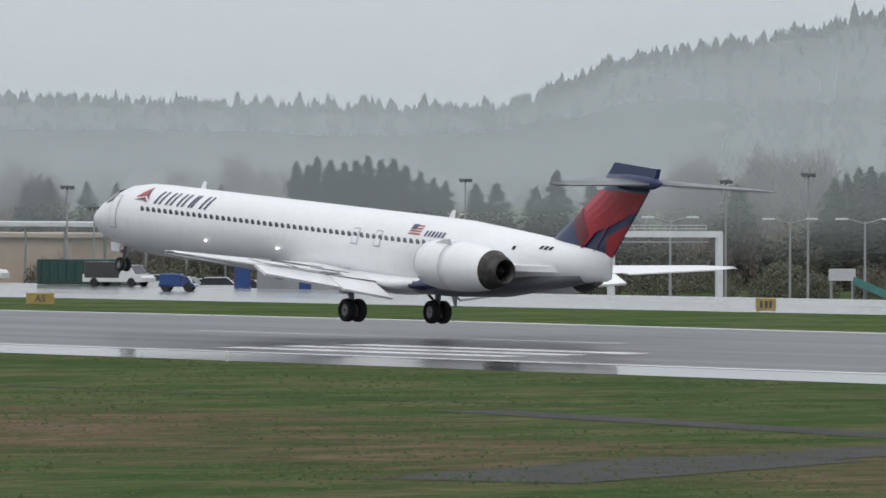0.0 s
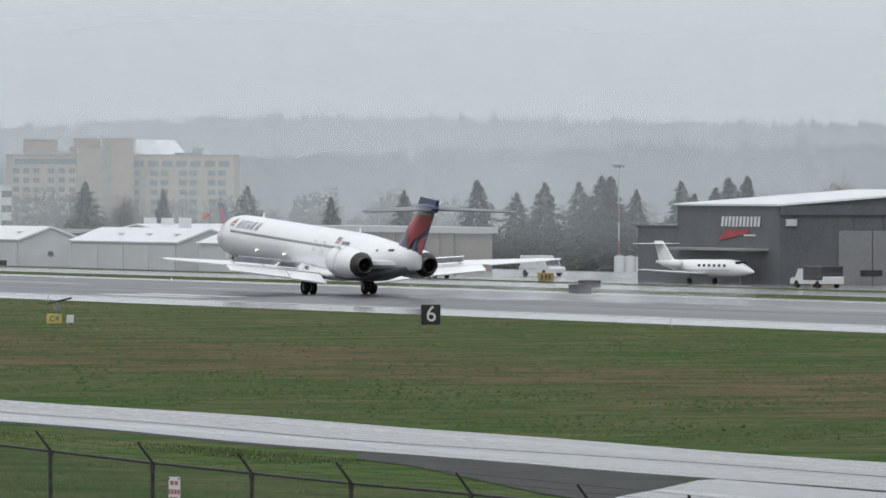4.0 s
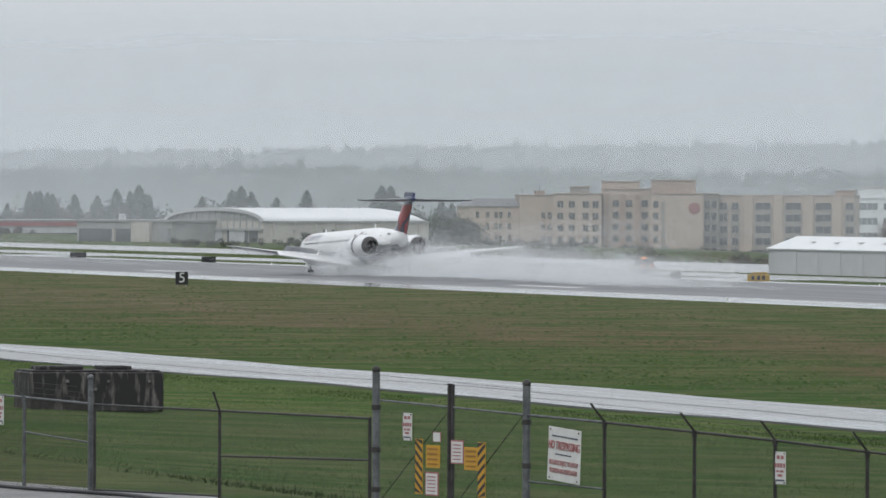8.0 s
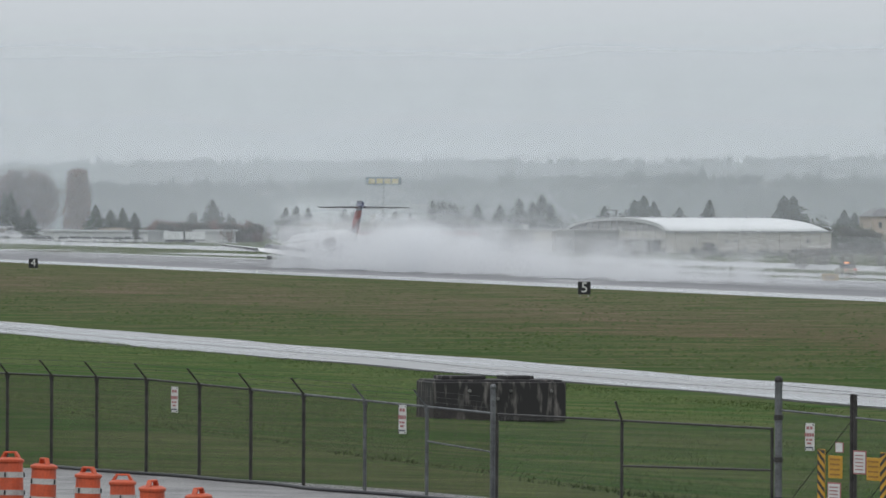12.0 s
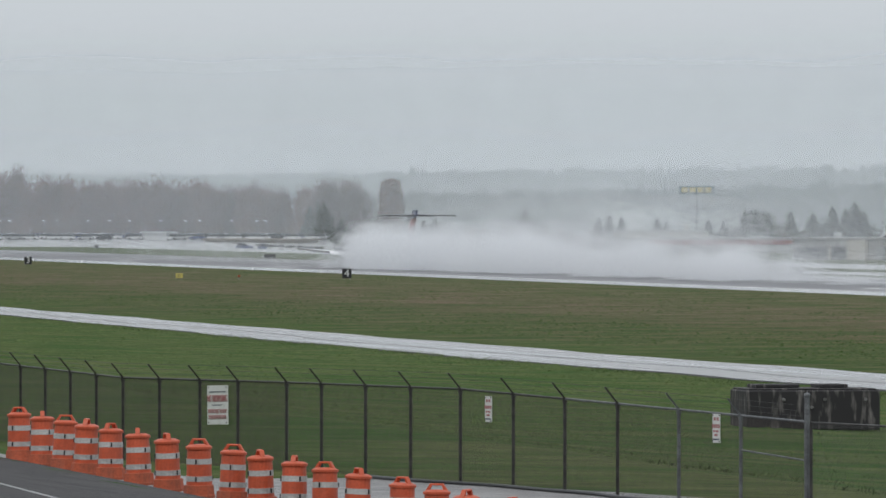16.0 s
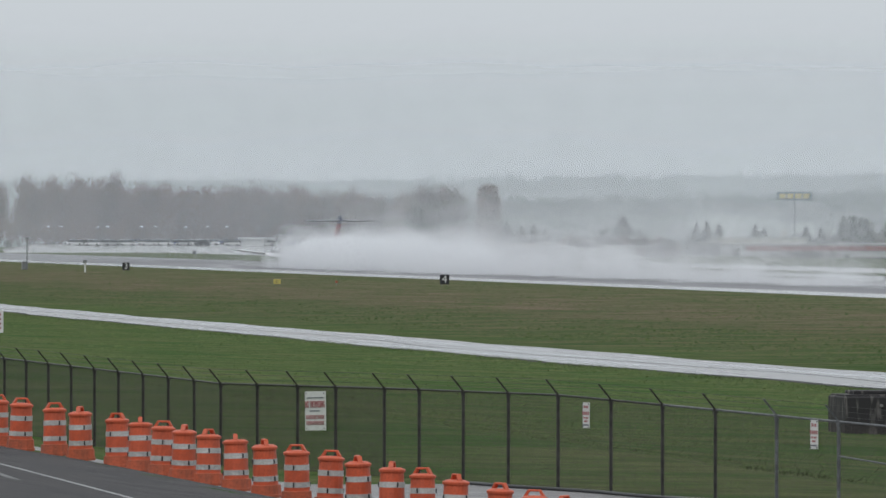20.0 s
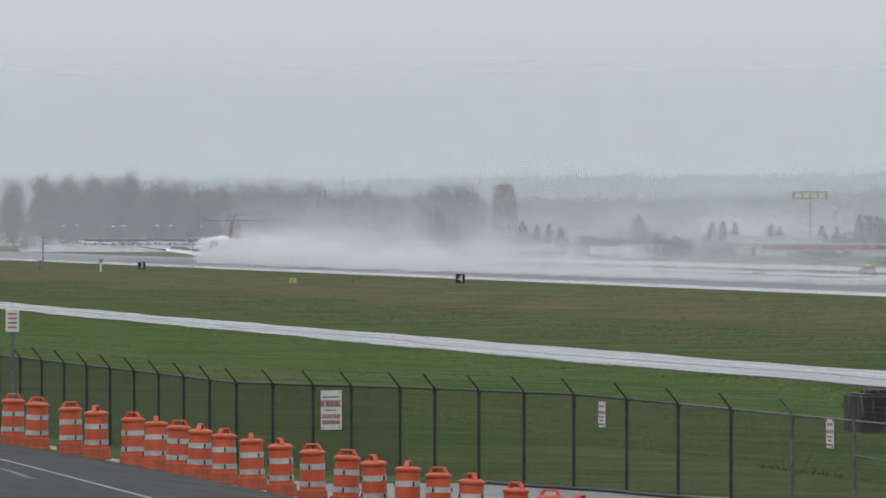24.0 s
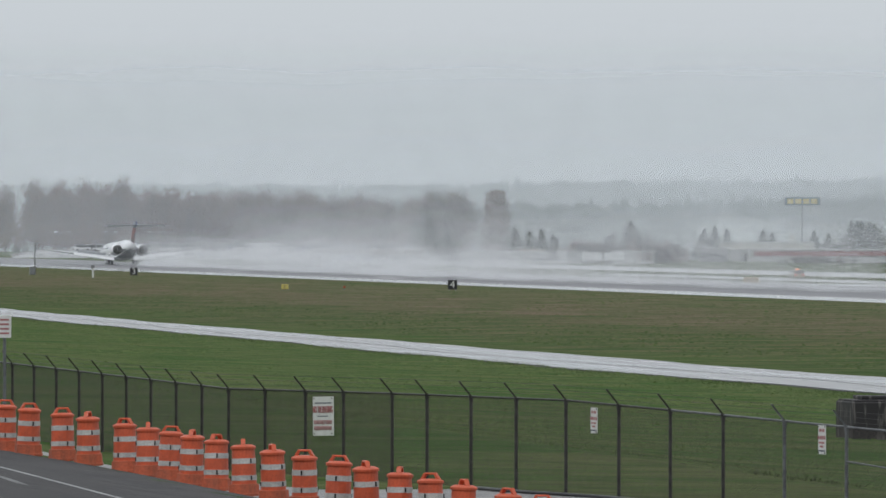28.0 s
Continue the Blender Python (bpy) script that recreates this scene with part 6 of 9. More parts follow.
def arch_hangar_far():
    x, y = ray_at(75.79, 1900)
    lx, ly, h, rise = 34.5, 48.0, 4.75, 3.0
    b = house("old_arched_hangar", x, y, lx, ly, h, CREAM, "old cream hangar with wet white barrel roof", "hangar", 75.8 - 51)
    n = 20
    arc = [(-lx / 2 - (lx / 2 + 0.3) * math.cos(math.pi * i / n), h + rise * math.sin(math.pi * i / n) ** 0.9) for i in range(n + 1)]
    inner = [(-lx / 2 + (u + lx / 2) * 0.98, h + (w - h) * 0.95 - 0.05) for u, w in arc][::-1]
    part("roof_vault", prism(arc + inner, ly - 5.0, "y", -0.3), METAL_ROOF, b)
    # the roof's far end comes down in a rounded hip
    hip = [[(u, ly - 5.3, w) for u, w in arc]]
    for k, fall in ((1.8, 0.93), (3.6, 0.72), (5.6, 0.05)):
        hip.append([(-lx / 2 + (u + lx / 2) * (1 - 0.012 * k), ly - 5.3 + k, h + (w - h) * fall) for u, w in arc])
    part("roof_hip", loft(hip, False), METAL_ROOF, b, smooth=True)
    part("arch_gable", prism(inner, 0.3, "y", 0.05), CONCRETE_GREY, b)
    part("arch_rim", prism(arc + [(-lx / 2 + (u + lx / 2) * 0.955, h + (w - h) * 0.86 - 0.3) for u, w in arc][::-1], 0.5, "y", -0.55), METAL_PALE, b)
    for i in range(15):
        u = -lx + 1.6 + i * 2.25
        top = h + rise * math.sin(math.acos(max(-1, min(1, -(u + lx / 2) / (lx / 2))))) ** 0.9
        part("gable_rib", box((u, -0.06, (top + 3.0) / 2 - 0.1), (0.28, 0.2, top - 3.3)), METAL_GREY, b)
    part("lintel", box((-lx / 2, -0.3, 2.9), (lx, 0.7, 0.45)), CONCRETE_GREY, b)
    # charcoal panels on the wall paint the shade inside open doorways
    for u, w in ((-31.0, 2.0), (-23.0, 2.2), (-11.5, 2.0), (-6.6, 2.2), (-3.4, 3.0)):
        part("door_opening", box((u, -0.1, 1.35), (w, 0.3, 2.7)), METAL_DARK, b)
    for u in (-27.0, -17.0, -9.0):
        part("hangar_door", box((u, -0.2, 1.35), (5.4, 0.25, 2.6), 0.03), DOOR_GREY, b)
    for i in range(9):
        part("roof_vent", box((-lx / 2 + 3, 3 + i * 4.6, h + rise + 0.05), (0.8, 0.8, 0.6), 0.05), METAL_GREY, b)
    for i in range(8):
        part("pilaster", box((0.1, 3 + i * 6.0, 2.3), (0.3, 0.5, 4.6)), CREAM, b)
    for yy in (9, 17.5, 20.0, 33, 41):
        part("wall_window", box((0.08, yy, 2.6), (0.2, 0.7, 0.7)), METAL_DARK, b)
    part("eave_band", box((0.15, ly / 2, h - 0.1), (0.35, ly, 0.4)), METAL_GREY, b)
    a = house("hangar_lean_to", *ray_at(76.40, 1905), 34, 14, 4.5, CONCRETE_GREY, "grey concrete lean-to beside the old hangar", "hangar", 76.4 - 51)
    flat_roof(a, 34, 14, 4.5, CONCRETE_GREY, 0.4, 0.5)
    # dark box on the closed front: the open bay's shade as colour
    part("recess", box((-23.5, -0.1, 1.45), (19, 0.3, 2.9)), METAL_DARK, a)
    part("post", box((-20.0, -0.5, 1.5), (0.7, 0.6, 3.0)), CREAM, a)
    part("pier", box((-10.0, -0.6, 2.2), (6.6, 1.0, 4.4), 0.05), CREAM, a)
    part("pier", box((-2.0, -0.4, 1.5), (2.5, 0.7, 3.0), 0.05), METAL_GREY, a)


arch_hangar_far()
b = house("striped_warehouse", *ray_at(78.033, 2400), 22, 190, 3.2, METAL_PALE, "low pale warehouse with a dull red band", "warehouse", 78.0 - 70)
flat_roof(b, 22, 190, 3.2, METAL_PALE, 0.4)
part("red_band", box((0.1, 95, 2.2), (0.4, 187, 1.35)), BRICK_RED, b, "dull red band")
part("chimney", box((-4, 60, 4.2), (1.5, 1.5, 1.8)), METAL_PALE, b)
part("porch", box((-3.4, -0.4, 1.1), (3.6, 0.7, 2.2)), METAL_DARK, b)
b, lx, h = block("warehouse_hall", 78.236, 77.594, 2460, -0.128, 14, CREAM, "tan upper hall behind the striped warehouse", 0, "warehouse")
flat_roof(b, lx, 14, h, METAL_PALE)
part("chimney", box((-6.5, 3, h + 1.0), (1.4, 1.4, 2.6)), CREAM, b)
b, lx, h = block("loading_bay", 78.37, 78.17, 2385, -0.165, 10, METAL_GREY, "grey loading bay, its deep doorway's shade as a dark panel", 0, "warehouse")
flat_roof(b, lx, 10, h, METAL_PALE)
# thin charcoal panel: the depth of the bay is only dark colour
part("opening", box((-lx / 2, -0.1, h / 2 - 0.6), (lx - 1.2, 0.2, h - 1.4)), METAL_DARK, b)
for az, d, lx, ly, zt, m_, lab in ((78.9, 2380, 40, 12, 0.8, TAN_PALE, "low beige commercial building"), (79.6, 2420, 24, 14, -0.6, METAL_WHITE, "low white depot building"), (80.35, 2300, 30, 10, 0.9, TAN_DIM, "low brown farm building"), (81.22, 2338, 8, 4, 2.7, METAL_WHITE, "low white shelter roof"),
                                   (79.25, 2280, 34, 8, 0.6, METAL_PALE, "row of white storage sheds"), (78.75, 2260, 9, 6, 0.9, METAL_PALE, "white site trailer"), (60.4, 1020, 40, 14, 0.9, TAN_PALE, "low beige building behind the apron"), (57.2, 900, 30, 10, 0.6, TAN_PALE, "low cream building behind the trees"), (54.6, 1100, 40, 10, 1.5, TAN_PALE, "low cream building"),
                                   (77.0, 2850, 60, 20, 2.5, TAN_PALE, "pale superstore building"), (78.02, 2780, 14, 20, 9.6, METAL_WHITE, "white gabled store"), (78.2, 2790, 11, 20, 8.4, METAL_PALE, "white flat store"), (77.6, 2790, 12, 20, 7.2, METAL_PALE, "pale flat store")):
    x, y = ray_at(az, d)
    h = zt - ground_z(x, y)
    bb = house("low_building", x, y, lx, ly, h, m_, lab + " beyond the airfield", rz=az - 35)
    flat_roof(bb, lx, ly, h, m_, 0.5, 0.5)
for az, d, lx, ly, zt in ((58.6, 860, 46, 8, 2.2), (56.4, 860, 36, 8, 2.0)):
    x, y = ray_at(az, d)
    h = zt - ground_z(x, y)
    cp = thing("canopy", gpose(x, y, az - 35), "long white flat canopy roof on slim posts", "canopy")
    part("roof", box((-lx / 2, ly / 2, h + 0.25), (lx + 1, ly + 1, 0.5), 0.05), METAL_WHITE, cp)
    post = None
    for k in range(int(lx / 5)):
        for py in (0.6, ly - 0.6):
            m = pose(-1 - k * 5.0, py, 0)
            post = part("post", rod((0, 0, -0.2), (0, 0, h), 0.1, None, 8), METAL_GREY, cp, m=m) if post is None else again(post, m)
# billboard on a tall pole: plain panels instead of its name
x, y = ray_at(77.678, 2620)
bb = thing("pole_sign", gpose(x, y, 77.7), "blue store sign with yellow blocks on tall pole", "sign")
zt = 8.51 + 2620 * math.tan(radians(0.178)) - ground_z(x, y)
part("pole", rod((0, 0, 0), (0, 0, zt - 2.4), 0.28), STEEL, bb)
part("panel", box((0, -0.4, zt - 1.3), (10.9, 0.8, 2.5), 0.05), mat("grey_blue_sign", (0.10, 0.15, 0.16), 0.5), bb)
for k in (-3.6, -1.2, 1.2, 3.6):
    part("name_block", box((k, -0.85, zt - 1.3), (1.9, 0.1, 1.5)), mat("straw_yellow", (0.50, 0.42, 0.16), 0.5), bb)

# gantry, hut, street lamps near the start of the pan
g = thing("road_gantry", gpose(-519.4, 383, 0), "white steel portal frame over an access road", "gantry")
for x, y in ((0, 0), (4.9, 6.5)):
    part("leg", box((x, y, 2.7), (0.45, 0.45, 5.4), 0.03), METAL_WHITE, g)
part("beam", slab((-0.15, -0.2, 5.15), (5.05, 6.7, 5.15), (5.05, 6.7, 5.62), (-0.15, -0.2, 5.62), 0.45), METAL_WHITE, g)
part("truss", slab((0.5, 0.66, 4.75), (4.4, 5.84, 4.75), (4.4, 5.84, 4.85), (0.5, 0.66, 4.85), 0.1), METAL_GREY, g)
for k in range(9):
    u = 0.12 + k * 0.095
    part("rail_post", rod((4.9 * u, 6.5 * u, 5.6), (4.9 * u, 6.5 * u, 6.05), 0.03, None, 6), METAL_PALE, g)
for z in (5.8, 6.05):
    part("rail", rod((0.6, 0.8, z), (4.3, 5.7, z), 0.03, None, 6), METAL_PALE, g)
h_ = house("blue_roofed_hut", -526, 358, 4.0, 6.6, 2.3, METAL_GREY, "small grey hut with a blue ribbed metal roof", "hut")
gable_roof(h_, 4.0, 6.6, 2.3, 1.1, "y", BLUE_ROOF, METAL_GREY, 0.4)
part("skylight", box((-0.8, 4.2, 3.0), (0.7, 0.7, 0.1), 0, pose(0, 0, 0)), METAL_WHITE, h_)
part("door", box((0.05, 1.6, 0.95), (0.1, 1.0, 1.9)), BLUE, h_)


def light_mast(x, y, h, double=False, striped=False):
    m_ = thing("light_mast", gpose(x, y), ("tall red and white airfield floodlight mast" if striped else "grey steel floodlight mast beside the apron") if not double else "grey street lamp with two arms", "light mast", "light masts")
    for k in range(6):
        part("mast_section", rod((0, 0, h * k / 6), (0, 0, h * (k + 1) / 6), 0.12 - 0.01 * k, None, 8), BRICK_RED if striped and k in (1, 3) else METAL_GREY, m_)
    if double:
        for s in (-1, 1):
            part("lamp_arm", rod((0, 0, h - 0.2), (s * 0.5, s * 1.1, h + 0.15), 0.04), METAL_GREY, m_)
            part("lamp_head", box((s * 0.75, s * 1.6, h + 0.15), (0.5, 0.9, 0.15), 0.03), METAL_WHITE, m_)
    else:
        part("lamp_bar", box((0, 0, h), (0.3, 1.3, 0.12)), METAL_DARK, m_)
        for y_ in (-0.5, 0.0, 0.5):
            part("floodlight", box((0.1, y_, h - 0.15), (0.25, 0.3, 0.22), 0.02), METAL_DARK, m_)


for az, d, el, dbl in ((59.80, 700, 0.218, 0), (64.915, 745, 0.159, 0), (67.295, 1010, 0.134, 0), (62.467, 1200, 0.102, 0), (61.92, 1350, 0.046, 0), (60.714, 1350, 0.049, 0), (63.014, 1400, 0.039, 0), (57.83, 800, -0.17, 0), (57.05, 850, -0.30, 0), (51.9, 640, -0.38, 1), (53.2, 660, -0.37, 1), (52.4, 690, -0.38, 1), (57.23, 760, -0.158, 0), (52.28, 700, -0.066, 0), (52.83, 760, -0.113, 0), (54.57, 800, -0.107, 0), (69.2, 1500, -0.02, 0), (70.2, 1600, -0.05, 0), (68.9, 1500, -0.05, 0)):
    x, y = ray_at(az, d)
    light_mast(x, y, 8.51 + d * math.tan(radians(el)) - ground_z(x, y), bool(dbl), el > 0.1)
# fuel tanks at the mast foot
x, y = ray_at(67.29, 957)
for k in range(3):
    tk = thing("fuel_tank", gpose(x + k * 0.4, y + k * 1.1), "white upright fuel tank beside the mast", "tank", "fuel tanks")
    part("shell", rod((0, 0, 0.1), (0, 0, 2.1), 0.62, None, 14), METAL_WHITE, tk)
    part("lid", rod((0, 0, 2.1), (0, 0, 2.3), 0.62, 0.2, 14), METAL_GREY, tk)
ws = thing("windsock", gpose(*ray_at(70.03, 1000)), "orange windsock on a thin pole", "windsock")
part("pole", rod((0, 0, 0), (0, 0, 6.2), 0.08), STEEL, ws)
part("sock", rod((0.1, 0, 5.9), (-0.3, -0.8, 5.3), 0.22, 0.12, 10), ORANGE, ws)


# ---- parked aircraft and vehicles ----
def small_aircraft(name, x, y, heading, length, height, label, kind="jet", accent=None):
    a = thing(name, gpose(x, y, heading - 180), label, "airplane", "parked aircraft")
    L, r = length, length * 0.050
    zc = height * 0.36
    st = [(-0.5 * L, zc - 0.35 * r, 0.04 * r, 0.04 * r), (-0.485 * L, zc - 0.32 * r, 0.2 * r, 0.2 * r), (-0.45 * L, zc - 0.22 * r, 0.42 * r, 0.42 * r), (-0.40 * L, zc - 0.08 * r, 0.66 * r, 0.70 * r), (-0.34 * L, zc + 0.06 * r, 0.88 * r, 0.98 * r), (-0.26 * L, zc + 0.1 * r, r, 1.08 * r), (0.1 * L, zc + 0.1 * r, r, 1.05 * r), (0.3 * L, zc + 0.4 * r, 0.66 * r, 0.66 * r), (0.48 * L, zc + 0.8 * r, 0.12 * r, 0.16 * r)]
    fu = part("fuselage", loft([ring_yz(*s_, 18) for s_ in st]), WHITE, a, smooth=True)
    for i in range(6):
        for side in (-1, 1):
            part("window", box((-0.26 * L + i * 0.05 * L, side * r * 0.93, zc + 0.4 * r), (0.026 * L, 0.12 * r, 0.32 * r), 0.03), GLASS_DARK, fu)
    part("windscreen", box((-0.365 * L, 0, zc + 0.78 * r), (0.035 * L, 1.2 * r, 0.30 * r), 0.02), GLASS_DARK, fu)
    for side in (-1, 1):
        part("cheat_line", box((-0.06 * L, side * r * 0.99, zc - 0.15 * r), (0.5 * L, 0.04 * r, 0.10 * r)), accent or FRAME_GREY, fu)
    zw = zc - 0.7 * r if kind == "jet" else zc + 1.0 * r
    for s in (-1, 1):
        part("wing", wing_bm([(-0.08 * L, 0.3 * r, zw, 0.16 * L, 0.12), (0.02 * L if kind == "jet" else -0.06 * L, 0.46 * L, zw + 0.03 * L, 0.07 * L, 0.1)], s), WHITE, a, smooth=True)
        if kind == "jet":
            part("engine", loft([ring_yz(px, zc + 0.6 * r, q, q, 12, s * 1.6 * r) for px, q in ((0.14 * L, 0.45 * r), (0.2 * L, 0.55 * r), (0.3 * L, 0.4 * r))]), WHITE, a, smooth=True)
        else:
            part("engine", loft([ring_yz(px, zw, q, q, 12, s * 0.17 * L) for px, q in ((-0.16 * L, 0.25 * r), (-0.1 * L, 0.5 * r), (0.05 * L, 0.2 * r))]), WHITE, a, smooth=True)
            part("propeller", slab((-0.165 * L, s * 0.17 * L - 0.05, zw - 0.09 * L), (-0.165 * L, s * 0.17 * L + 0.05, zw - 0.09 * L), (-0.165 * L, s * 0.17 * L + 0.05, zw + 0.09 * L), (-0.165 * L, s * 0.17 * L - 0.05, zw + 0.09 * L), 0.04), BLACK, a)
        tz = height * 0.93 if kind == "jet" else zc + 0.9 * r
        part("tailplane", wing_bm([(0.40 * L, 0.05, tz, 0.10 * L, 0.09), (0.46 * L, 0.17 * L, tz + 0.01, 0.05 * L, 0.09)], s), WHITE, a)
        part("main_gear", rod((0.02 * L, s * 0.1 * L, 0), (0.02 * L, s * 0.09 * L, zw), 0.03 * r + 0.03), STEEL, a)
        bm = bmesh.new()
        bmesh.ops.create_cone(bm, cap_ends=True, segments=14, radius1=0.28, radius2=0.28, depth=0.2, matrix=pose(0.02 * L, s * 0.1 * L, 0.28, 90))
        part("wheel", bm, TYRE, a)
    part("fin", slab((0.28 * L, 0, zc + 0.6 * r), (0.45 * L, 0, zc + 0.8 * r), (0.50 * L, 0, height), (0.42 * L, 0, height), 0.1), accent or WHITE, a)
    part("nose_gear", rod((-0.36 * L, 0, 0), (-0.36 * L, 0, zc - 0.6 * r), 0.06), STEEL, a)
    return a


small_aircraft("business_jet", -662, 325.7, 8, 13, 3.1, "white business jet parked before a white hangar")
small_aircraft("business_jet", -733.5, 315.5, 15, 15.0, 4.0, "white business jet with pale tail before charcoal hangar")
small_aircraft("business_jet", -689.8, 324, 12, 8.0, 2.3, "small white jet beside dark ground equipment")
small_aircraft("commuter_plane", -664, 341, 6, 15.5, 3.6, "white turboprop commuter plane on the apron", "prop", GREEN)
small_aircraft("light_aircraft", -608, 348, -62, 10.5, 2.6, "white twin propeller plane beside the arched hangar", "prop")
small_aircraft("light_aircraft", -597, 356, 20, 7.5, 2.2, "blue and white light plane by the hangar", "prop", BLUE_ROOF)
small_aircraft("light_aircraft", -590, 366, 60, 7.0, 2.1, "small white light plane by the hangar", "prop")


def parked_airliner():
    a = thing("parked_airliner", gpose(*ray_at(69.49, 1450), 181), "white parked airliner with blue and red tail", "airplane")
    st = [(0.0, 3.0, 0.1, 0.1), (0.5, 3.05, 0.8, 0.8), (1.6, 3.25, 1.4, 1.5), (3.5, 3.45, 1.9, 2.0), (6, 3.5, 1.98, 2.05), (22, 3.5, 1.98, 2.05), (28, 3.9, 1.5, 1.6), (33, 4.5, 0.4, 0.5)]
    fu = part("fuselage", loft([ring_yz(*s_, 26) for s_ in st]), WHITE, a, smooth=True)
    for s in (-1, 1):
        part("cockpit_window", slab((1.9, s * 0.4, 4.55), (2.5, s * 1.25, 4.35), (2.7, s * 1.25, 4.7), (2.2, s * 0.4, 4.95), 0.06), GLASS_DARK, fu)
        part("wing", wing_bm([(11, 1.0, 2.4, 6.0, 0.12), (17, 8, 2.9, 3.4, 0.11), (22, 16.5, 3.6, 1.3, 0.1)], s), WHITE, a, smooth=True)
        e = part("engine", loft([ring_yz(px, 1.75, q, q, 22, s * 5.7) for px, q in ((9.6, 0.9), (9.5, 1.05), (10.2, 1.2), (12, 1.15), (13.6, 0.75))]), BLUE, a, smooth=True)
        part("intake", loft([ring_yz(px, 1.75, q, q, 22, s * 5.7) for px, q in ((9.45, 0.88), (9.5, 0.3))]), BLACKISH, e)
        part("tailplane", wing_bm([(28.5, 0.5, 4.8, 3.6, 0.1), (31.5, 6.0, 5.3, 1.5, 0.1)], s), WHITE, a)
        bm = bmesh.new()
        bmesh.ops.create_cone(bm, cap_ends=True, segments=16, radius1=0.55, radius2=0.55, depth=0.8, matrix=pose(15.2, s * 3.6, 0.55, 90))
        part("main_wheel", bm, TYRE, a)
        part("gear_leg", rod((15.2, s * 3.6, 0.5), (15.2, s * 3.6, 2.4), 0.14), STEEL, a)
    part("nose_gear", rod((3.6, 0, 0), (3.6, 0, 1.7), 0.12), STEEL, a)
    f = part("fin", slab((26.0, 0, 5.3), (32.0, 0, 5.3), (33.8, 0, 10.6), (31.6, 0, 10.6), 0.3), NAVY, a)
    part("red_sweep", slab((28.5, -0.17, 5.8), (31.6, -0.17, 5.8), (33.2, -0.17, 9.6), (31.6, -0.17, 9.6), 0.03), RED, f)
    part("red_sweep", slab((28.5, 0.17, 5.8), (31.6, 0.17, 5.8), (33.2, 0.17, 9.6), (31.6, 0.17, 9.6), 0.03), RED, f)


parked_airliner()
CAR_COLOURS = [mat("car_paint_" + n_, c, 0.25, size=1.0, var=0.08, coat=0.5) for n_, c in (("white", (0.62, 0.63, 0.64)), ("silver", (0.36, 0.37, 0.38)), ("navy", (0.03, 0.05, 0.16)), ("charcoal", (0.04, 0.04, 0.045)), ("red", (0.26, 0.03, 0.03)), ("yellow", (0.31, 0.29, 0.21)))]


def make_car(m, colour, length=4.4, height=1.5, label="white car", kind="car", cargo=None):
    c = thing("car" if kind == "car" else "truck", m, label, kind, "parked vehicles" if kind == "car" else "")
    L, w, h = length, 1.8 if kind == "car" else 2.2, height
    part("body", prism([(-L / 2, 0.35), (-L / 2, h * 0.55), (-L * 0.47, h * 0.6), (L * 0.22, h * 0.6), (L * 0.46, h * 0.52), (L / 2, h * 0.4), (L / 2, 0.35)], w, "y", -w / 2), colour, c)
    if cargo is None:
        part("cabin", prism([(-L * 0.42, h * 0.6), (-L * 0.36, h * 0.97), (L * 0.06, h), (L * 0.22, h * 0.6)], w * 0.88, "y", -w * 0.44), WIN_DARK, c)
        part("roof", box((-L * 0.14, 0, h + 0.01), (L * 0.40, w * 0.86, 0.06), 0.02), colour, c)
    else:
        part("cabin", prism([(L * 0.12, h * 0.5), (L * 0.12, h), (L * 0.28, h), (L * 0.36, h * 0.6), (L * 0.36, h * 0.5)], w * 0.92, "y", -w * 0.46), colour, c)
        part("windscreen", slab((L * 0.285, -w * 0.4, h * 0.98), (L * 0.285, w * 0.4, h * 0.98), (L * 0.365, w * 0.4, h * 0.62), (L * 0.365, -w * 0.4, h * 0.62), 0.04), WIN_DARK, c)
        part("cargo_body", box((-L * 0.18, 0, h * 0.78), (L * 0.58, w * 1.04, h * 0.75), 0.05), cargo, c)
    first = None
    for x in (-L * 0.31, L * 0.31):
        for y in (-w / 2 + 0.1, w / 2 - 0.1):
            mm = pose(x, y, 0.33)
            if first is None:
                bm = bmesh.new()
                bmesh.ops.create_cone(bm, cap_ends=True, segments=14, radius1=0.33, radius2=0.33, depth=0.22, matrix=pose(0, 0, 0, 90))
                first = part("wheel", bm, TYRE, c, m=mm)
            else:
                again(first, mm, c)
    return c


make_car(gpose(-557.4, 350, 40), CAR_COLOURS[0], 5.6, 1.9, "white airport service truck with box body", "truck", METAL_WHITE)
make_car(gpose(-535, 349, 30), CAR_COLOURS[0], 5.0, 1.6, "white pickup beside a green container", "truck", CAR_COLOURS[3])
make_car(gpose(-508.6, 336.8, 50), CAR_COLOURS[2], 2.6, 1.1, "dark blue baggage tractor on wet apron", "truck", BLUE)
make_car(gpose(-636.4, 320.3, 20), CAR_COLOURS[2], 3.2, 1.2, "small dark blue car parked on apron")
ramp_truck = make_car(gpose(-690.5, 313.4, 190), CAR_COLOURS[0], 5.4, 1.7, "white pickup with a dark load driving on apron", "truck", CAR_COLOURS[3])
make_car(gpose(-695, 329.6, 60), CAR_COLOURS[3], 5.5, 2.0, "dark ground power truck beside a jet", "truck", METAL_DARK)
make_car(gpose(-788, 309.7, 20), CAR_COLOURS[2], 4.2, 1.45, "navy car parked on the wet apron")
make_car(gpose(-804, 328, 20), CAR_COLOURS[0], 4.6, 1.8, "white box truck beside a yellow sign", "truck", METAL_WHITE)
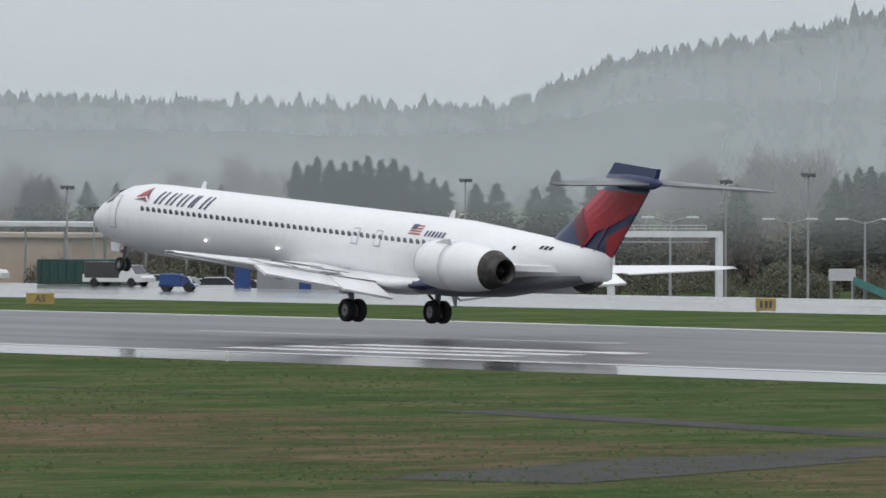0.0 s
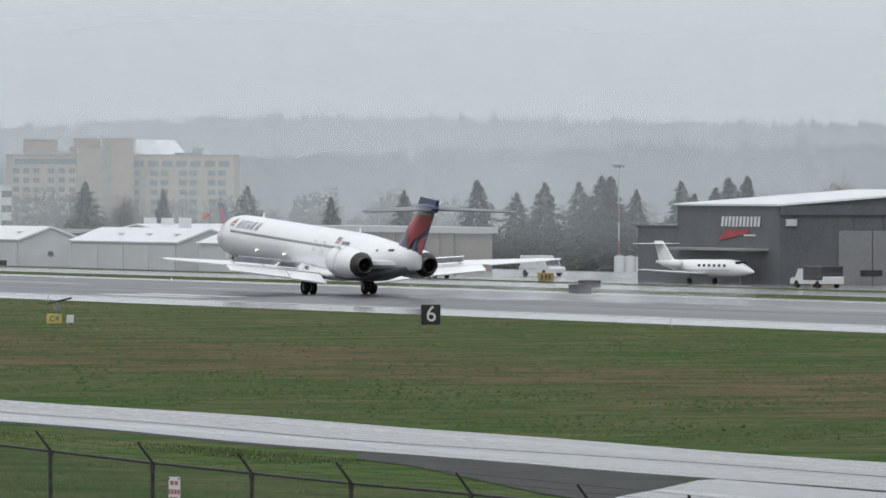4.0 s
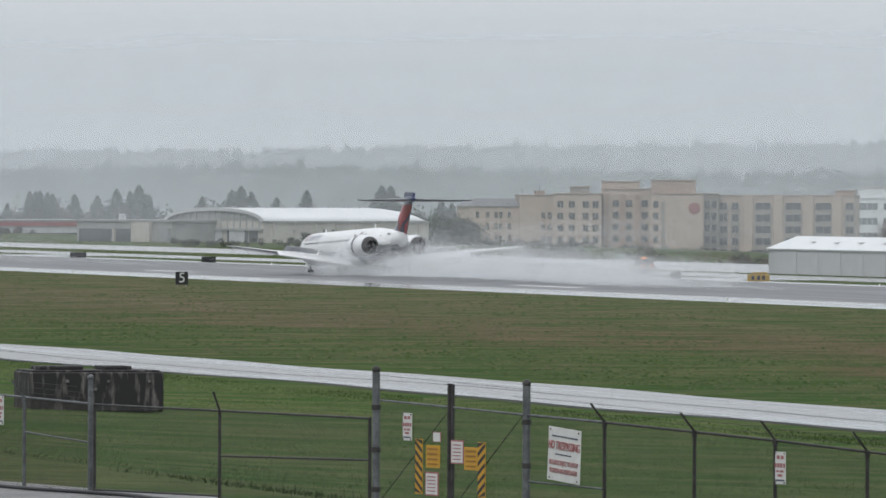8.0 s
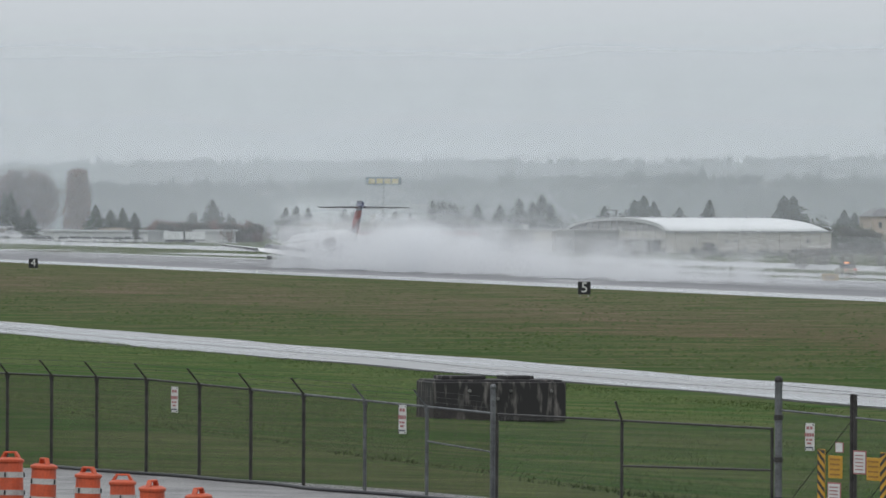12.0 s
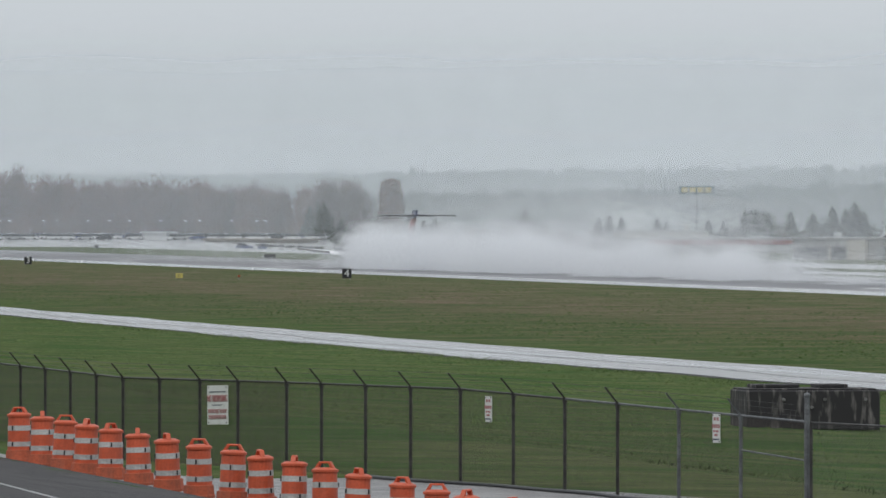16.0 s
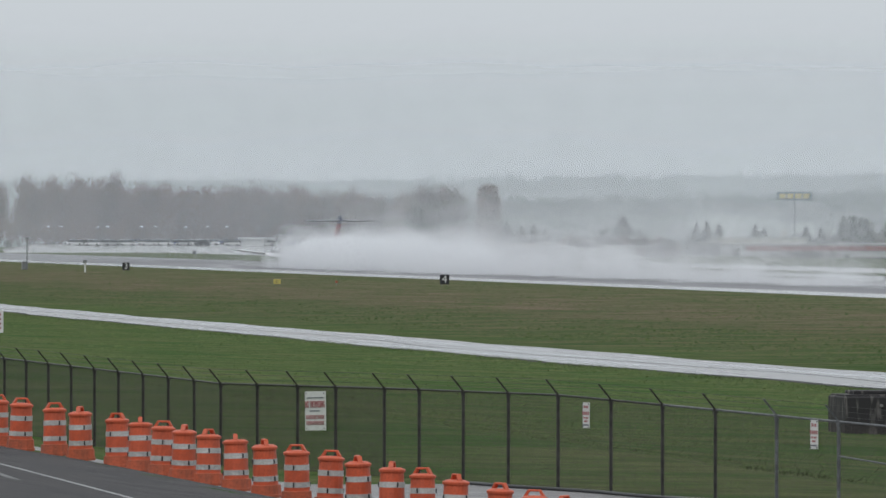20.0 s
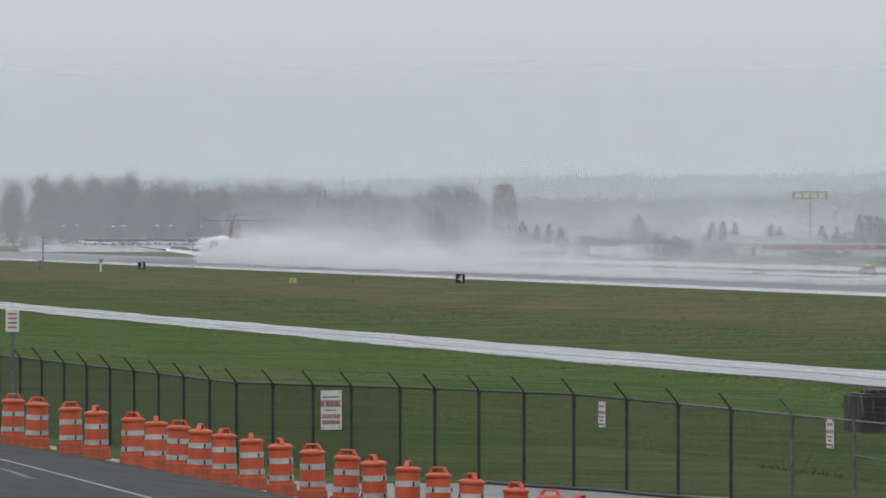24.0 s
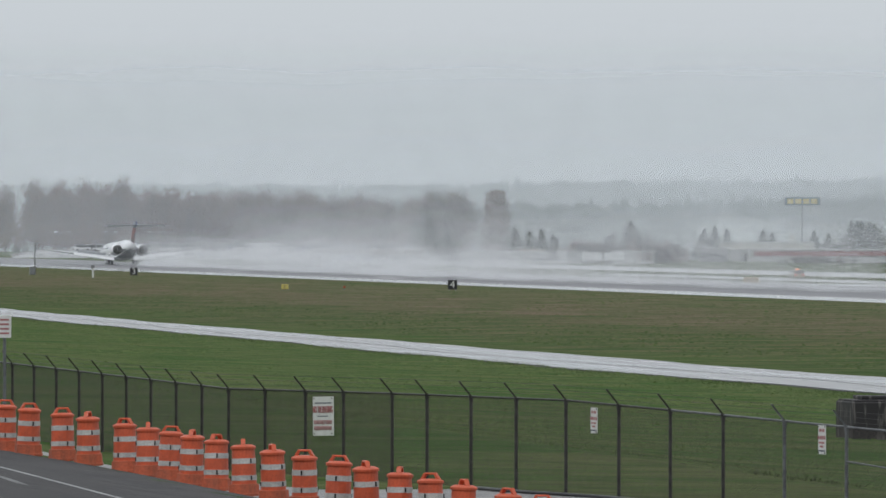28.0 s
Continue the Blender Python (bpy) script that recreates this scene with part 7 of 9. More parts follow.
make_car(gpose(-640, 344, 10), CAR_COLOURS[1], 3.4, 1.1, "low silver ramp tractor before the aviation terminal", "truck", CAR_COLOURS[5])
make_car(gpose(-626, 345, 20), CAR_COLOURS[4], 3.4, 0.95, "red ramp tractor before the terminal", "truck", CAR_COLOURS[4])
make_car(gpose(-621.5, 345.5, 10), CAR_COLOURS[4], 3.0, 0.8, "low red baggage cart beside the tanker", "truck", CAR_COLOURS[4])
tanker = thing("tanker_truck", gpose(-613.2, 342, 10) @ Matrix.Scale(1.3, 4), "white fuel tanker truck with round tank on apron", "truck")
part("chassis", box((-0.3, 0, 0.5), (6.4, 1.7, 0.22), 0.03), METAL_DARK, tanker)
part("cab", prism([(2.2, 0.45), (2.2, 1.75), (2.9, 1.75), (3.25, 1.15), (3.35, 0.45)], 1.8, "y", -0.9), METAL_WHITE, tanker)
part("windscreen", slab((2.92, -0.8, 1.72), (2.92, 0.8, 1.72), (3.26, 0.8, 1.17), (3.26, -0.8, 1.17), 0.05), WIN_DARK, tanker)
part("side_window", box((2.62, -0.9, 1.42), (0.5, 0.03, 0.4)), WIN_DARK, tanker)
part("tank", loft([ring_yz(x, 1.25, r * 0.95, r * 0.7, 18) for x, r in ((-3.4, 0.6), (-3.25, 0.95), (1.8, 0.95), (1.95, 0.6))]), METAL_WHITE, tanker, smooth=True)
for x in (-2.4, -0.7, 1.0):
    part("tank_hatch", rod((x, 0, 1.9), (x, 0, 2.0), 0.22), METAL_GREY, tanker)
bm = bmesh.new()
bmesh.ops.create_cone(bm, cap_ends=True, segments=14, radius1=0.4, radius2=0.4, depth=0.25, matrix=pose(0, 0, 0, 90))
tanker_wheel = part("wheel", bm, TYRE, tanker, m=pose(-2.4, -0.78, 0.4))
for x, y in ((-1.5, -0.78), (2.5, -0.78), (-2.4, 0.78), (-1.5, 0.78), (2.5, 0.78)):
    again(tanker_wheel, pose(x, y, 0.4), tanker)
gc = thing("container", gpose(-543, 351, 40), "dark green steel container on the apron", "container")
part("body", box((0, 0, 1.0), (6.6, 2.4, 1.9), 0.04), GREEN, gc)
for k in range(10):
    part("rib", box((-3 + k * 0.66, -1.23, 1.0), (0.12, 0.08, 1.8)), GREEN, gc)
bx = thing("cabinet", gpose(-526, 354), "tall blue equipment cabinet on apron", "cabinet")
part("body", box((0, 0, 0.85), (0.9, 0.9, 1.7), 0.04), BLUE, bx)
rc = random.Random(11)
for i in range(14):
    x, y = ray_at(55.6 + i * 0.1 + rc.uniform(-0.03, 0.03), 690 + rc.uniform(-10, 30))
    k = rc.choice((0, 0, 1, 3, 4))
    make_car(gpose(x, y, rc.uniform(20, 60)), CAR_COLOURS[k], 4.5, 1.5, ("white", "silver", "", "dark", "red")[k] + " car in the parking lot")
terrace = [(80.15, 2330), (82.75, 2330), (82.75, 2500), (80.15, 2500)]
slope = [(80.0, 2190), (83.2, 2190), (83.2, 2520), (80.0, 2520)]
bm = bmesh.new()
corners = [[bm.verts.new((*ray_at(a, d), z)) for a, d in ring] for ring, z in ((slope, -2.2), (terrace, 0.9))]
bm.faces.new(corners[1])
for k in range(4):
    bm.faces.new((corners[0][k], corners[0][(k + 1) % 4], corners[1][(k + 1) % 4], corners[1][k]))
bmesh.ops.recalc_face_normals(bm, faces=bm.faces)
tagged(part("car_park", bm, CONCRETE_WET), "raised wet car park sloping up below the poplars", "car park", kind="structure")
for row, (d, az0, az1, z) in enumerate(((2240, 79.32, 80.9, None), (2275, 79.32, 80.7, None), (2310, 79.32, 80.15, None), (2345, 80.2, 82.6, 0.9), (2400, 80.2, 82.6, 0.9), (2450, 80.2, 82.6, 0.9))):
    for i in range(int((az1 - az0) / 0.062)):
        if rc.random() < 0.16:
            continue
        az = az0 + i * 0.062 + rc.uniform(-0.015, 0.015)
        x, y = ray_at(az, d + rc.uniform(-8, 8))
        k = rc.choice((0, 0, 0, 0, 0, 1, 1, 3, 2))
        make_car(pose(x, y, ground_z(x, y) if z is None else z, 0, 0, 70 + rc.uniform(-12, 12) + 180 * (row % 2)), CAR_COLOURS[k], 4.6, 1.6, ("white", "silver", "blue", "dark", "red")[k] + " car in distant parking lot")
for az in (79.08, 78.935):
    tr = thing("box_trailer", gpose(*ray_at(az, 2250), az), "white box trailer parked before a brown thicket", "trailer", "box trailers")
    part("body", box((0, 0, 1.95), (5.2, 2.2, 2.1), 0.05), METAL_WHITE, tr)
    part("chassis", box((0, 0, 0.8), (5.0, 1.6, 0.2)), METAL_DARK, tr)
    for x in (-1.9, -1.1):
        for y in (-0.9, 0.9):
            bm = bmesh.new()
            bmesh.ops.create_cone(bm, cap_ends=True, segments=12, radius1=0.42, radius2=0.42, depth=0.25, matrix=pose(0, 0, 0, 90))
            part("wheel", bm, TYRE, tr, m=pose(x, y, 0.42))
    for y in (-0.7, 0.7):
        part("landing_leg", box((1.8, y, 0.4), (0.12, 0.12, 0.8)), METAL_DARK, tr)
stairs = thing("boarding_stairs", gpose(-504.6, 393.5, 47), "mobile boarding stairs with teal ramp and pale platform", "boarding stairs")
part("platform", box((0, 0, 2.5), (1.9, 1.4, 0.12), 0.02), METAL_PALE, stairs)
for y in (-0.68, 0.68):
    part("guard_panel", box((0, y, 2.95), (1.9, 0.05, 0.75), 0.02), METAL_PALE, stairs)
    part("ramp_side", slab((0.9, y, 2.2), (0.9, y, 2.75), (5.4, y, 0.75), (5.4, y, 0.2), 0.06), GREEN_GLASS, stairs)
for k in range(12):
    part("step", box((1.1 + k * 0.37, 0, 2.36 - k * 0.18), (0.36, 1.3, 0.05)), METAL_GREY, stairs)
for x in (-0.8, 0.8):
    for y in (-0.6, 0.6):
        part("leg", rod((x, y, 0.1), (x, y, 2.5), 0.06), METAL_GREY, stairs)
part("chassis", box((1.6, 0, 0.35), (5.6, 1.3, 0.25), 0.03), METAL_DARK, stairs)
lamp_posts = None
for i in range(15):
    x, y = ray_at(80.5 + i * 0.155 + rc.uniform(-0.06, 0.06), 2410 + rc.uniform(-70, 70))
    if lamp_posts is None:
        lamp_posts = thing("car_park_lamp", pose(x, y, 0.9), "slim lamp post with pale head in distant car park", "lamp post", "car park lamps")
        part("pole", rod((0, 0, 0), (0, 0, 5.2), 0.05), METAL_DARK, lamp_posts)
        part("lamp_head", box((0, -0.3, 5.2), (0.4, 0.9, 0.2), 0.05), METAL_WHITE, lamp_posts)
    else:
        copy_thing(lamp_posts, pose(x, y, 0.9))
for i in range(4):
    x, y = ray_at(78.62 + i * 0.09, 2330 + rc.uniform(-20, 20))
    k = rc.choice((0, 1, 3))
    make_car(gpose(x, y, rc.uniform(0, 360)), CAR_COLOURS[k], 6.5, 2.6, ("white", "silver", "", "dark")[k] + " delivery truck by the warehouse", "truck", METAL_WHITE)
# site cabin and drums at the far end of the taxiway
cabin = thing("site_cabin", gpose(-2560, 343.6, 80), "small white site cabin with orange barriers", "cabin")
part("body", box((0, 0, 0.95), (2.5, 2.0, 1.7), 0.05), METAL_WHITE, cabin)
part("roof", box((0, 0, 1.85), (2.7, 2.2, 0.12), 0.02), METAL_GREY, cabin)
part("window", box((0.5, -1.01, 1.1), (0.7, 0.04, 0.6)), WIN_DARK, cabin)
part("barrier", box((-2.0, -0.3, 0.65), (1.2, 0.3, 1.0), 0.04), ORANGE, cabin, "orange plastic barrier")
for x, y in ((-2324.6, 324.6), (-2410.2, 319.1)):
    mk = thing("taxiway_marker", gpose(x, y), "orange marker drum beside the far taxiway", "marker", "taxiway markers")
    part("shell", rod((0, 0, 0), (0, 0, 0.85), 0.34, 0.30, 12), ORANGE, mk)
    part("band", rod((0, 0, 0.45), (0, 0, 0.62), 0.335, 0.325, 12), BAND, mk)
# follow-me car driving along the taxiway
patrol = make_car(gpose(-939, 299, 180), CAR_COLOURS[5], 4.4, 1.55, "yellow airport patrol car with flashing beacon on taxiway", "car")
part("beacon", box((-0.5, 0, 1.65), (0.22, 0.6, 0.12), 0.03), LAMP_ON, patrol, "lit orange beacon bar")
for y in (-0.62, 0.62):
    part("headlight", box((2.19, y, 0.72), (0.06, 0.3, 0.18), 0.02), LIGHT_ON, patrol, "lit white headlight")
    part("tail_light", box((-2.2, y, 0.78), (0.06, 0.28, 0.18), 0.02), TAIL_LAMP, patrol, "lit red tail light")

# ---- trees, hills and mist ----
def leaf_material(name, a, b_, rough=0.9):
    m, nt, n, l, b = shader(name)
    geo, ramp = n.new("ShaderNodeNewGeometry"), n.new("ShaderNodeValToRGB")
    ramp.color_ramp.elements[0].color, ramp.color_ramp.elements[1].color = (*a, 1), (*b_, 1)
    l.new(geo.outputs["Random Per Island"], ramp.inputs[0])
    info, tint = n.new("ShaderNodeObjectInfo"), n.new("ShaderNodeHueSaturation")
    spread = n.new("ShaderNodeMapRange")
    spread.inputs["To Min"].default_value, spread.inputs["To Max"].default_value = 0.75, 1.25
    l.new(info.outputs["Random"], spread.inputs["Value"])
    l.new(spread.outputs[0], tint.inputs["Value"])
    l.new(ramp.outputs[0], tint.inputs["Color"])
    l.new(tint.outputs[0], b.inputs["Base Color"])
    b.inputs["Roughness"].default_value, b.inputs["Specular IOR Level"].default_value = rough, 0.1
    return m


NEEDLES = leaf_material("conifer_needles", (0.028, 0.038, 0.026), (0.072, 0.086, 0.056))
TWIGS = leaf_material("bare_twigs", (0.10, 0.080, 0.072), (0.21, 0.17, 0.155))
POPLAR_TWIGS = leaf_material("dark_poplar_twigs", (0.075, 0.046, 0.037), (0.165, 0.105, 0.086))
RED_TWIGS = leaf_material("reddish_twigs", (0.085, 0.060, 0.054), (0.18, 0.128, 0.112))
SHRUB = leaf_material("shrub_leaves", (0.050, 0.052, 0.040), (0.088, 0.084, 0.068))
# lighter copy of the shrub leaves: mist over the eastern scrub put into colour
SCRUB = leaf_material("pale_wet_scrub", (0.085, 0.092, 0.070), (0.160, 0.160, 0.125))
WOODS = leaf_material("far_wood_needles", (0.020, 0.029, 0.028), (0.056, 0.070, 0.062))
BARK = mat("wet_bark", (0.075, 0.062, 0.05), 0.85, size=0.6, var=0.3, bump=0.5)
FAR_HOUSE = leaf_material("far_house_walls", (0.13, 0.13, 0.125), (0.30, 0.29, 0.28))
HILLSIDE = mat("hillside", (0.038, 0.049, 0.043), 0.95, alt=(0.021, 0.030, 0.027), size=60.0, var=0.4, fine=12)


def flakes(centres, ways, sizes, rng, width=0.5):
    """Vertices and faces of one triangle a centre, stretched along its way."""
    n = len(centres)
    side = np.cross(ways, rng.normal(size=(n, 3)))
    side /= np.linalg.norm(side, axis=1)[:, None] + 1e-9
    a = centres + ways * sizes[:, None]
    b = centres - ways * sizes[:, None] * 0.6 + side * (sizes * width)[:, None]
    c = centres - ways * sizes[:, None] * 0.6 - side * (sizes * width)[:, None]
    v = np.stack([a, b, c], 1).reshape(-1, 3)
    return v, np.arange(3 * n).reshape(-1, 3)


def mesh_np(name, v, f, material):
    me = bpy.data.meshes.new(name)
    k = len(f[0])
    me.vertices.add(len(v))
    me.vertices.foreach_set("co", np.asarray(v, dtype=np.float32).ravel())
    me.loops.add(len(f) * k)
    me.loops.foreach_set("vertex_index", np.asarray(f, dtype=np.int32).ravel())
    me.polygons.add(len(f))
    me.polygons.foreach_set("loop_start", np.arange(0, len(f) * k, k, dtype=np.int32))
    me.update(calc_edges=True)
    me.materials.append(material)
    return me


def unit(v):
    return v / (np.linalg.norm(v, axis=1)[:, None] + 1e-9)


def conifer_points(rng, n, radius=0.17, tiers=13, low=0.06):
    """Twig centres and directions of a conifer of height 1: drooping tiers with gaps."""
    branches = tiers * 20
    bh = low + (1 - low) * (np.arange(branches) + rng.uniform(0, 1, branches)) / branches
    ba = np.arange(branches) * 2.4 + rng.normal(0, 0.3, branches)
    br = (radius * (1 - bh) ** 0.85 + 0.006) * rng.uniform(0.45, 1.35, branches)
    k = np.minimum((branches * rng.uniform(0, 1, n) ** 1.3).astype(int), branches - 1)
    u = np.sqrt(rng.uniform(0.03, 1, n))
    ang = ba[k] + rng.normal(0, 0.13, n)
    r = br[k] * u
    c = np.stack([np.cos(ang) * r, np.sin(ang) * r, bh[k] - r * 0.3 + rng.normal(0, 0.008, n)], 1)
    w = unit(np.stack([np.cos(ang), np.sin(ang), -0.35 + rng.normal(0, 0.35, n)], 1))
    return c, w, (0.008 + 0.015 * (1 - bh[k])) * rng.uniform(0.6, 1.5, n)


def broad_points(rng, n, wide=0.32, low=0.16, upright=1.0, limbs=26, twig=1.0):
    """Twig centres and directions of a bare broadleaf of height 1: limbs that fork upwards."""
    base = low + rng.uniform(0, 0.45, limbs)
    ang = rng.uniform(0, 2 * math.pi, limbs)
    top = np.minimum(1.0, base + rng.uniform(0.25, 0.6, limbs))
    out = wide * rng.uniform(0.35, 1.0, limbs) * np.sin(np.clip((top - low) / (1.05 - low), 0, 1) * math.pi) ** 0.5
    k = rng.integers(0, limbs, n)
    s = rng.uniform(0.1, 1, n) ** 0.7
    spread = 0.05 + 0.05 * s
    c = np.stack([np.cos(ang[k]) * out[k] * s, np.sin(ang[k]) * out[k] * s, base[k] + (top - base)[k] * s], 1) + rng.normal(size=(n, 3)) * spread[:, None] * 0.6
    w = unit(np.stack([np.cos(ang[k]) * 0.5 + rng.normal(0, 0.4, n), np.sin(ang[k]) * 0.5 + rng.normal(0, 0.4, n), np.full(n, upright)], 1))
    return c, w, rng.uniform(0.03, 0.085, n) * twig


def column_points(rng, n):
    """Dense upright crown of height 1, as wide at the top as in the middle, with a ragged skin."""
    z = rng.uniform(0.04, 1.0, n)
    ang = rng.uniform(0, 2 * math.pi, n)
    top = 0.98 + 0.02 * np.sin(ang * 5.0) + rng.normal(0, 0.022, n)
    skin = 0.205 * np.clip(24.0 * (top + 0.01 - z), 0.0, 1.0) ** 0.5 * np.minimum(1.0, 0.6 + 2.5 * z) * (1.10 - 0.44 * z ** 1.8 + 0.05 * np.sin(ang * 3 + z * 9)) * (1 + rng.normal(0, 0.08, n))
    r = skin * np.sqrt(rng.uniform(0, 1, n))
    c = np.stack([np.cos(ang) * r, np.sin(ang) * r, z], 1)
    w = unit(np.stack([rng.normal(0, 0.4, n), rng.normal(0, 0.4, n), np.ones(n)], 1))
    return c, w, rng.uniform(0.012, 0.03, n)


def trunk_bm(r, h, limbs=0, seed=0):
    bm = bmesh.new()
    add_rod(bm, (0, 0, -0.02), (0, 0, h * 0.5), r, r * 0.6, 7)
    add_rod(bm, (0, 0, h * 0.5), (r * 0.3, 0, h), r * 0.6, r * 0.12, 7)
    rg = random.Random(seed)
    for _ in range(limbs):
        z, a = rg.uniform(0.16, 0.6) * h, rg.uniform(0, 6.28)
        add_rod(bm, (0, 0, z), (math.cos(a) * 0.16, math.sin(a) * 0.16, z + rg.uniform(0.2, 0.36)), r * 0.35, r * 0.08, 5)
    return bm


def tree_kind(name, points, n, width, material, trunk_r, limbs, seeds):
    kinds = []
    for sd in seeds:
        rng = np.random.default_rng(sd)
        c, w, s = points(rng, n)
        v, f = flakes(c, w, s, rng, width)
        kinds.append((mesh_of("trunk", trunk_bm(trunk_r, 0.94, limbs, sd), BARK), mesh_np("crown", v, f, material)))
    return kinds


CONIFERS = tree_kind("conifer", lambda g, n: conifer_points(g, n, 0.22), 7500, 0.5, NEEDLES, 0.014, 0, (1, 2, 3, 4)) + tree_kind("conifer", lambda g, n: conifer_points(g, n, 0.27, 11), 7500, 0.5, NEEDLES, 0.016, 0, (5, 6))
BARE = tree_kind("bare", lambda g, n: broad_points(g, n, 0.30, 0.15, 1.0, 34, 0.8), 4200, 0.06, TWIGS, 0.016, 10, (11, 12, 13))
POPLAR = tree_kind("poplar", lambda g, n: broad_points(g, n, 0.17, 0.04, 2.6, 44, 0.6), 7000, 0.12, POPLAR_TWIGS, 0.013, 12, (21, 22, 23))
REDDISH = tree_kind("reddish", lambda g, n: broad_points(g, n, 0.36, 0.10, 1.1, 34), 5600, 0.065, RED_TWIGS, 0.014, 8, (31, 32, 33))
ROUND = tree_kind("round", lambda g, n: broad_points(g, n, 0.42, 0.05, 0.6, 30, 0.5), 4500, 0.4, SHRUB, 0.016, 6, (51, 52))
COLUMN = tree_kind("column", column_points, 7000, 0.30, POPLAR_TWIGS, 0.016, 8, (41,))
tree_rng = random.Random(77)


def tree(kinds, az, el, d, name, label, group, broad=1.0):
    x, y = ray_at(az, d)
    z = ground_z(x, y) - 0.1
    h = 8.51 + d * math.tan(radians(el)) - z
    trunk, crown = tree_rng.choice(kinds)
    t = thing(name, pose(x, y, z, 0, 0, tree_rng.uniform(0, 360)), label, "tree", group)
    for nm, me in (("trunk", trunk), ("crown", crown)):
        o = new(nm, me)
        o.matrix_basis = Matrix.Diagonal((h * broad, h * broad, h, 1))
        o.parent = t
    return t


def tree_run(kinds, d, spots, name, label, group, broad=1.0):
    for az, el in spots:
        tree(kinds, az, el, d + tree_rng.uniform(-20, 20), name, label, group, broad * tree_rng.uniform(0.85, 1.15))


tree_run(CONIFERS, 1000, [(55.70, .008), (55.56, .035), (55.38, 0), (55.22, .043), (55.05, .024), (54.87, -.06), (54.7, -.12), (54.36, -.13), (54.1, -.16), (53.96, -.05), (52.1, -.1), (51.94, -.03), (51.78, -.06), (56.2, -.15), (56.9, -.14), (57.1, -.13)], "conifer", "dark green conifer beyond the apron", "conifers", 1.6)
tree_run(CONIFERS, 985, [(55.62, -.02), (55.47, .01), (55.30, .01), (55.13, .02), (54.97, -.02), (54.78, -.1), (54.5, -.14), (52.02, -.07), (51.86, -.02), (51.7, -.03), (52.75, -.13), (53.72, -.1), (57.35, -.11), (57.5, -.15)], "conifer", "dark green conifer in a close stand beyond the apron", "conifers", 1.7)
tree_run(CONIFERS, 1080, [(67.56, .024), (67.41, .06), (67.35, .062), (67.18, -.033), (66.88, .024), (66.79, -.055), (66.65, -.017), (66.56, .051), (66.44, .059), (68.24, .033), (67.79, .015), (69.22, -.082), (68.73, -.036), (67.98, -.05)], "conifer", "dark green conifer behind the hangars", "conifers", 1.6)
tree_run(CONIFERS, 1420, [(70.86, .021), (70.34, -.027), (69.78, -.008)], "conifer", "dark green conifer before the hotel", "conifers", 1.55)
tree_run(CONIFERS, 2625, [(77.31, .016), (77.23, .008), (76.62, .063), (75.94, .058), (75.5, .033), (75.0, .061), (74.94, .061), (77.88, -.057), (77.05, .0), (76.9, -.01), (76.77, .034), (76.2, -.01), (75.7, -.02), (74.6, -.03), (74.53, -.05), (74.45, -.05), (77.35, .02), (77.28, .02), (77.2, .0), (76.68, .02), (76.56, .0), (76.0, .03), (75.87, .02), (78.82, .018), (78.33, -.03), (78.26, -.02), (78.18, -.03), (77.94, -.04), (77.6, -.05), (77.5, -.06)], "conifer", "grey-green conifer beyond the old hangar", "conifers", 2.1)
tree_run(ROUND, 1855, [(75.50, -.25)], "broad_tree", "dark rounded bush before the old hangar", "broad trees", 1.7)
tree_run(ROUND, 2240, [(79.33, -.14)], "broad_tree", "dark round tree beside white trailers", "broad trees", 0.9)
tree_run(POPLAR, 2600, [(82.47, .278), (82.34, .25), (82.21, .289), (82.06, .24), (81.91, .221), (81.72, .202), (81.6, .19), (81.49, .214), (81.38, .2), (81.27, .229), (81.12, .21), (81.0, .203), (80.9, .17), (80.81, .146), (80.68, .15), (80.59, .146), (80.44, .13), (80.3, .17), (80.17, .203), (80.02, .203), (82.62, .26), (82.8, .27), (83.0, .25)], "poplar", "bare brown-grey poplar beyond the car park", "poplars", 1.05)
tree_run(POPLAR, 2570, [(80.46 + k * 0.082, 0.145 + 0.010 * ((k * 7) % 5) + 0.0021 * k) for k in range(29)], "poplar", "slender bare poplar in a close row beyond the car park", "poplars", 0.85)
tree_run(BARE, 2540, [(80.12, .2), (80.0, .16), (79.95, .19), (80.22, .16)], "bare_tree", "large bare tree beyond the car park", "bare trees", 1.2)
tree_run(CONIFERS, 2400, [(80.17, .06), (80.05, -.05), (79.6, -.02), (79.5, -.05), (79.42, -.04), (79.34, -.07)], "conifer", "dark conifer beside the car park", "conifers", 2.0)
tree_run(CONIFERS, 2500, [(80.21, .071), (80.26, .04)], "conifer", "dark conifer before bare poplars", "conifers", 1.5)
tree_run(ROUND, 2480, [(78.95, -.06), (78.82, .0), (78.7, -.08), (78.35, -.09)], "broad_tree", "dark round-crowned tree beyond the car park", "broad trees", 0.8)
tree(COLUMN, 79.72, .222, 2500, "columnar_tree", "dense dark columnar tree standing alone", "")
for az_, el_ in ((66.3, -.12), (65.8, -.02), (65.5, -.06), (63.85, -.0), (63.7, .03), (63.55, .01), (63.3, .04), (63.12, .03), (62.9, -.06), (62.7, .02), (62.3, -.1), (62.1, -.08), (61.4, -.1), (61.1, -.03), (60.9, .05), (60.2, .03), (59.9, .07), (59.4, -.05), (59.1, .02), (58.7, -.02), (58.2, -.05), (57.9, -.08), (57.4, -.1)):
    tree(REDDISH, az_, el_, 1095 + tree_rng.uniform(-20, 20), "bare_tree", "bare reddish-brown tree behind the hangars", "bare trees", 1.1)
